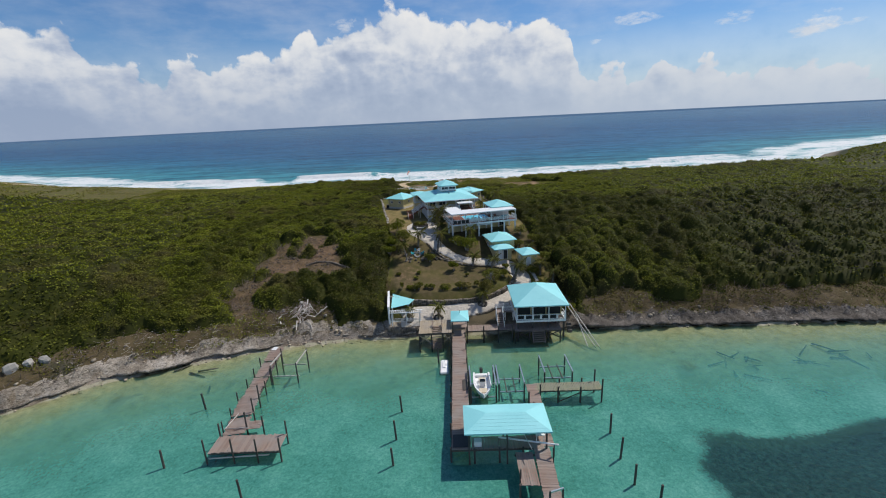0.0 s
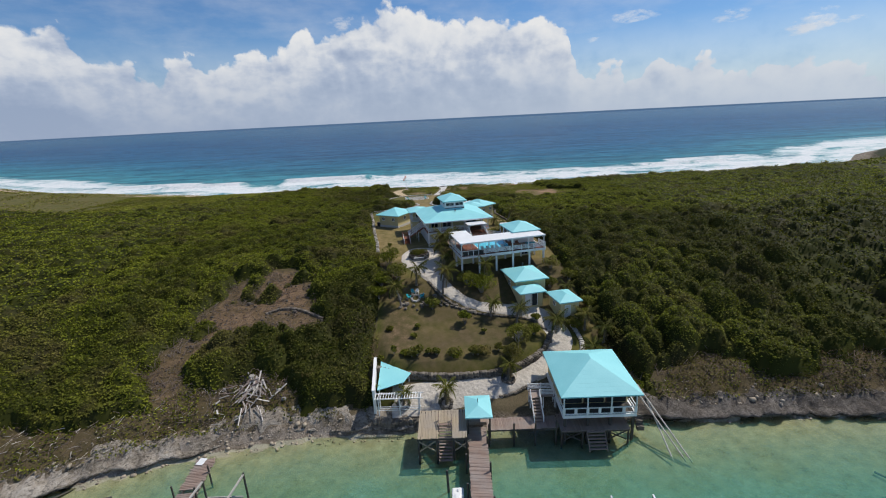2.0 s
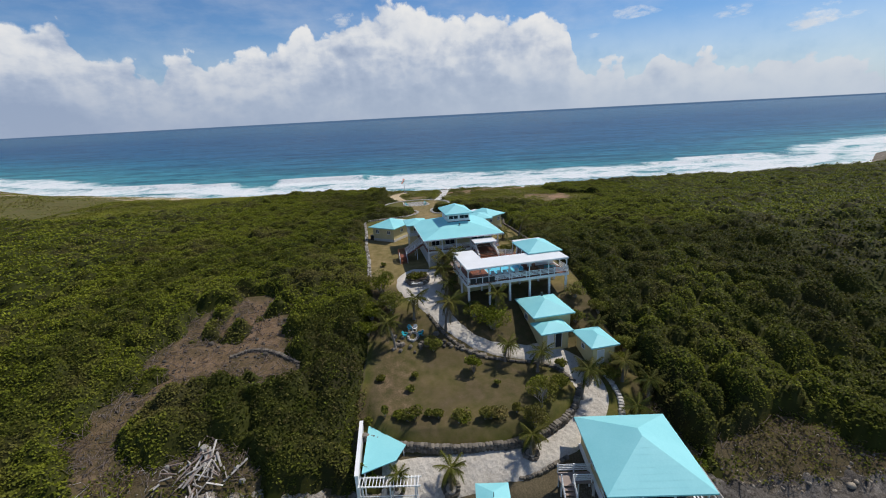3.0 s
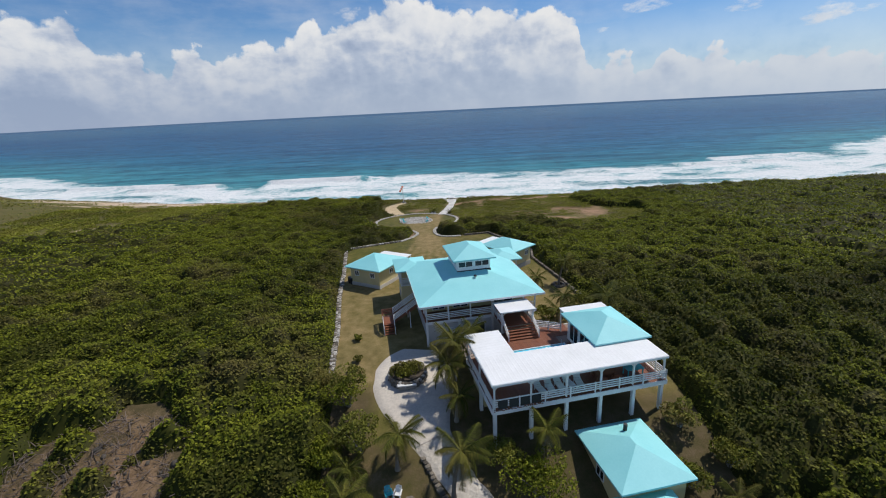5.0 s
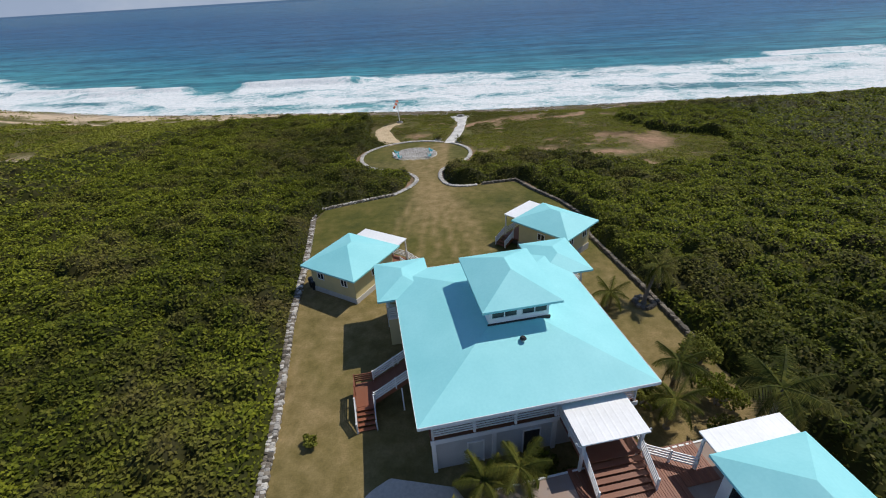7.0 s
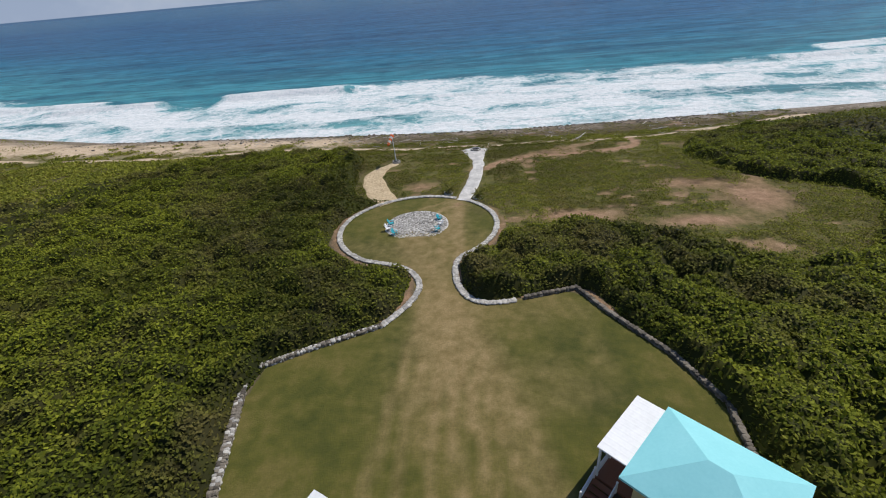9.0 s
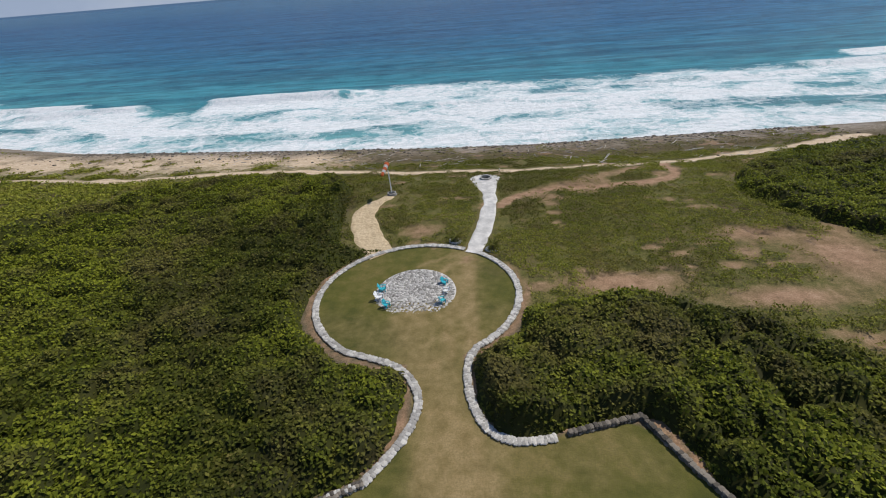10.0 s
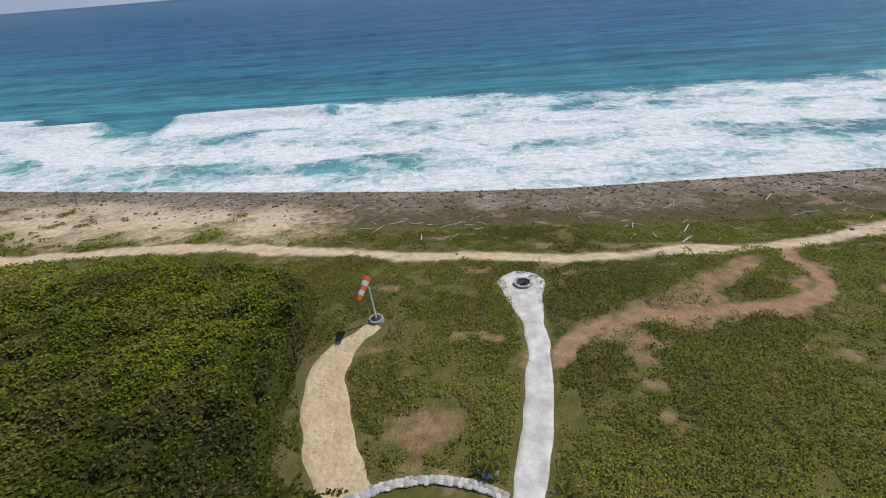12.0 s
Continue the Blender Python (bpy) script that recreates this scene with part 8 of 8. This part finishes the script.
joined_stones("shore_rocks", list(zip(x, y, ground_at(x, y) + s * 0.05, s, rng.uniform(0, 6, len(x)), rng.integers(0, 5, len(x)))), STONES_GREY, plain("shore_limestone", (0.36, 0.30, 0.225), 0.95, 0.5, 1.2, 0, 0.6), "broken grey limestone rocks along the lagoon shore")
x = rng.uniform(-48, -22, 1500)
y = rng.uniform(76, 103, 1500)
k = inside(BARE_TRACK, x, y) > -1
x, y = x[k], y[k]
s = np.exp(rng.normal(-2.1, 0.6, len(x)))
joined_stones("rubble", list(zip(x, y, ground_at(x, y), s, rng.uniform(0, 6, len(x)), rng.integers(0, 5, len(x)))), STONES_GREY, M_DARK_STONE, "loose grey rubble over bare cleared ground")
x = rng.uniform(-120, 75, 2600)
y = sea_shore(x) - np.abs(rng.normal(8, 8, 2600))
s = np.exp(rng.normal(-1.5, 0.5, len(x)))
joined_stones("beach_rocks", list(zip(x, y, ground_at(x, y), s, rng.uniform(0, 6, len(x)), rng.integers(0, 5, len(x)))), STONES_GREY, plain("dark_beach_rock", (0.15, 0.125, 0.10), 0.9, 0.4, 1.2, 0, 0.6), "dark weathered beach rock at the surf line")


def sticks(name, places, mat, label, seed, big=0.05):
    """Many thin three-sided sticks in one mesh."""
    rs = np.random.default_rng(seed)
    vs, fs = [], []
    for n, (x, y, z, length, a, tilt) in enumerate(places):
        d = np.array([math.cos(a) * math.cos(tilt), math.sin(a) * math.cos(tilt), math.sin(tilt)])
        e = np.array([-d[1], d[0], 0.0])
        e /= np.linalg.norm(e) + 1e-9
        u = np.cross(d, e)
        w = big * rs.uniform(0.5, 1.4) * min(1.5, length)
        p, q = np.array([x, y, z]), np.array([x, y, z]) + d * length
        for c, ww in ((p, w), (q, w * 0.5)):
            for s1, s2 in ((-1, -1), (1, -1), (1, 1), (-1, 1)):
                vs.append(c + (e * s1 + u * s2) * ww)
        o = n * 8
        fs += [(o, o + 1, o + 5, o + 4), (o + 1, o + 2, o + 6, o + 5), (o + 2, o + 3, o + 7, o + 6), (o + 3, o, o + 4, o + 7), (o + 4, o + 5, o + 6, o + 7)]
    me = bpy.data.meshes.new(name)
    fill_mesh(me, np.array(vs), np.array(fs))
    me.materials.append(mat)
    return tagged(new(name, me), label, "driftwood", kind="stuff")


n = 460
x = rng.uniform(-75, 75, n)
y = sea_shore(x) - rng.uniform(12, 34, n)
k = fbm(x, y, 14, 71) > 0.45
x, y = x[k], y[k]
sticks("driftwood", list(zip(x, y, ground_at(x, y) + 0.15, rng.gamma(2.0, 0.5, len(x)) + 0.3, rng.normal(0.1, 0.7, len(x)), rng.normal(0, 0.08, len(x)))), M_DRIFT, "bleached driftwood strewn along the top of the beach", 3, 0.04)
x = np.concatenate([rng.uniform(-49, -22, 5200), rng.uniform(-66, -24, 1500), rng.uniform(20, 70, 2600)])
y = np.concatenate([rng.uniform(75, 103, 5200), np.interp(x[5200:], HARBOUR_X, HARBOUR_Y) + rng.uniform(2, 12, 4100)])
k = clear_at(x, y) > -1.2
x, y = x[k], y[k]
sticks("dead_brush", list(zip(x, y, ground_at(x, y) + 0.1, rng.uniform(0.3, 1.3, len(x)), rng.uniform(0, 6, len(x)), rng.normal(0.3, 0.35, len(x)))), plain("dead_twigs", (0.19, 0.145, 0.12), 0.9, 0.4, 0.4), "grey dead brush and twigs on cleared ground", 4, 0.022)
# heap of storm-broken timber at the old dock's head, fanning down from its top
for k in range(72):
    a = rnd.gauss(-1.55, 0.7)
    d0 = rnd.uniform(0.4, 6.6)
    x, y = -28.2 + math.cos(a) * d0 * 0.55 + rnd.gauss(0, 0.5), 78.2 + math.sin(a) * d0
    a += rnd.gauss(0, 0.75)
    length = rnd.uniform(0.6, 2.0) if k % 5 else rnd.uniform(2.0, 3.6)
    z = H(x, y) + rnd.uniform(0.0, 0.4)
    d = Vector((math.cos(a), math.sin(a), -0.34 + rnd.uniform(-0.08, 0.12))).normalized()
    bm = beamed(-d * length / 2, d * length / 2, rnd.uniform(0.10, 0.24), rnd.uniform(0.04, 0.09)) if k % 3 else rodded(-d * length / 2, d * length / 2, 0.09, 0.06, 7)
    ob = part("broken_timber", bm, (M_DRIFT, M_BRANCH, M_DRIFT, M_DOCK)[k % 4])
    ob.matrix_world = pose(x, y, z + 0.2)
    tagged(ob, "bleached broken dock timber heaped on the rocks", "timber", "storm debris heap")
for k, (x, y, s) in enumerate(((-24.6, 76.6, 0.45), (-28.9, 78.6, 0.7), (-31.8, 76.6, 0.4), (-23.6, 75.4, 0.45), (-66.5, 58.0, 1.3), (-65.0, 59.4, 1.0), (-63.4, 60.4, 1.1))):
    ob = tagged(new("white_boulder", STONES_PALE[k % 5]), "large pale limestone boulder on the shore slope", "rock", "pale boulders")
    ob.matrix_world = Matrix.LocRotScale((x, y, H(x, y) + s * 0.25), Euler((0.2, 0.1, k)), (s, s * 0.8, s * 0.9))
cut = stone_wall("old_cut_wall", "dark old stone face at the head of bare ground", rounded([(-31.5, 91.6), (-28.5, 93.0), (-25.5, 92.3), (-22, 90.6)], 2), 0.42, 0.4, 2, STONES_GREY, M_DARK_STONE, 1.0, 0.5, -0.15)

# undercut limestone ledge along the lagoon
def limestone(name, dark, mid, pale):
    """Pitted shore rock, darker in its pits and towards the water."""
    m, N = material(name)
    p = where(N)
    n1, n2 = N.noise(p, 0.35, 4, 0.6), N.noise(p, 3.2, 7, 0.72)
    col = N.ramp(N.math("ADD", N.math("MULTIPLY", n1, 0.5), N.math("MULTIPLY", n2, 0.5)), [(0.34, dark), (0.48, mid), (0.62, pale)])
    pits = N.noise(N.add("ShaderNodeMapping", {"Vector": p, "Scale": (1.0, 1.0, 2.6)}).outputs[0], 2.2, 7, 0.75)
    col = N.mix(N.ramp(pits, [(0.36, 0.9), (0.50, 0.0)]), col, (0.045, 0.038, 0.03))
    high = N.math("ADD", N.add("ShaderNodeSeparateXYZ", {0: p}).outputs[2], N.math("MULTIPLY", N.math("SUBTRACT", n2, 0.5), 0.9))
    col = N.mix(N.span(high, 0.25, 0.75, 0.9, 0.0), col, (0.04, 0.034, 0.024))
    finish(N, col, 0.95, N.math("ADD", pits, n2), 0.9, 0.12, spec=0.2)
    return m


def ledge(name, x0, x1, mat):
    xs = np.arange(x0, x1, 0.3)
    base = np.interp(xs, HARBOUR_X, HARBOUR_Y) + 0.35 + 2.4 * (fbm(xs, 0 * xs, 7, 72) - 0.5) + 1.3 * (fbm(xs, 0 * xs, 1.8, 73) - 0.5) + 1.2 * smooth(xs, -32, -26) * (1 - smooth(xs, -12, -8))
    lip = 0.75 + 0.9 * (fbm(xs, 0 * xs, 5, 74) - 0.5) + 0.4 * (fbm(xs, 0 * xs, 0.9, 75) - 0.5)
    rows = []
    for inland, kind in ((3.4, 0), (2.6, 1), (1.9, 1), (1.3, 1), (0.8, 1), (0.35, 2), (0.0, 3), (-0.12, 4), (0.10, 5), (0.75, 6), (0.9, 7)):
        y = base + inland
        if kind == 0:
            z = ground_height(xs, y) - 0.25
        elif kind == 1:
            w = inland / 3.4
            z = np.maximum(ground_height(xs, y) + 0.05, lip + 0.55 * w) + 0.7 * (fbm(xs, y, 1.3, 76) - 0.45)
        else:
            z = (lip + 0.10, lip, lip - 0.16, lip - 0.40, 0.12 + 0 * lip, -0.7 + 0 * lip)[kind - 2]
            y = y + 0.35 * (fbm(xs, z + inland * 3, 0.8, 77) - 0.5)
        rows.append(np.stack([xs, y, z], -1))
    n = len(xs)
    co = np.concatenate(rows)
    idx = np.arange(len(co)).reshape(len(rows), n)
    quads = np.stack([idx[:-1, :-1], idx[1:, :-1], idx[1:, 1:], idx[:-1, 1:]], -1).reshape(-1, 4)
    me = bpy.data.meshes.new(name)
    fill_mesh(me, co, quads)
    me.materials.append(mat)
    return tagged(new(name, me), "undercut pitted limestone ledge along the lagoon shore", "rock ledge", kind="stuff")


M_LEDGE = limestone("shore_ledge", (0.11, 0.088, 0.066), (0.29, 0.245, 0.19), (0.46, 0.41, 0.345))
ledge("shore_ledge", -100.0, -6.4, M_LEDGE)
ledge("shore_ledge", 18.6, 100.0, limestone("dark_shore_ledge", (0.045, 0.038, 0.032), (0.10, 0.086, 0.072), (0.22, 0.195, 0.17)))

# waterlogged branches on the lagoon bed
x = np.concatenate([rng.normal(44, 3.5, 14), rng.normal(58, 4, 10), rng.normal(-42, 5, 5)])
y = np.concatenate([rng.normal(59, 2.5, 14), rng.normal(62, 2, 10), rng.normal(62, 1.5, 5)])
sticks("sunken_branches", list(zip(x, y, ground_at(x, y) + 0.25, rng.uniform(1.2, 4.5, len(x)), rng.normal(0.2, 0.8, len(x)), rng.normal(0, 0.05, len(x)))), M_PILE, "dark waterlogged branches lying on the lagoon bed", 9, 0.06)

# russet dead brush and rounded bushes on the lagoon banks
M_BRUSH = leaf_material("russet_brush", (0.055, 0.030, 0.018), (0.105, 0.062, 0.036), (0.165, 0.105, 0.055), (0.13, 0.115, 0.03), 0.5)
x, y = scatter(rng, 120000, -80, 80, 56, 92)
b = y - np.interp(x, HARBOUR_X, HARBOUR_Y)
heap_d = np.hypot(x + 27.8, y - 75)
k = (b > 2.6) & (b < 17) & (fbm(x, y, 3.6, 82) > 0.43 + 0.11 * (x < 0)) & (clear_at(x, y) > -0.5) & ~((x > -12.5) & (x < 20.5)) & (heap_d > 5.5)
x, y = x[k], y[k]
mound = np.maximum(0, fbm(x, y, 3.6, 82) - 0.43)
tagged(leaf_cards("dry_brush", x, y, ground_at(x, y) + 0.08 + 3.0 * mound * rng.uniform(0.3, 1.0, len(x)), np.full(len(x), 0.20), 0.8, M_BRUSH, rng, 0.35, 0.0), "russet dead brush covering the lagoon bank", "shrubs", kind="stuff")
# low scrub on the rocky lagoon bank
x, y = scatter(rng, 90000, -80, 80, 58, 90)
b = y - np.interp(x, HARBOUR_X, HARBOUR_Y)
k = (b > 2.2) & (b < 15) & (fbm(x, y, 3.0, 81) > 0.53 - 0.012 * b - 0.11 * (x > 20)) & (clear_at(x, y) > -0.3) & ~((x > -12.5) & (x < 20)) & (inside(BARE_TRACK, x, y) < 1)
x, y = x[k], y[k]
tagged(leaf_cards("bank_scrub", x, y, ground_at(x, y) + 0.12 + rng.uniform(0, 0.35, len(x)), np.full(len(x), 0.28), 0.6, M_LEAF, rng), "low green scrub growing among the shore rocks", "shrubs", kind="stuff")

# bleached branches on the western bank
x = rng.uniform(-62, -30, 260)
y = np.interp(x, HARBOUR_X, HARBOUR_Y) + rng.uniform(2.5, 9, 260)
sticks("bleached_branches", list(zip(x, y, ground_at(x, y) + 0.15, rng.uniform(0.3, 1.3, 260), rng.uniform(0, 6, 260), rng.normal(0.1, 0.2, 260))), M_DRIFT, "bleached dead branches lying on the rocky bank", 8, 0.018)
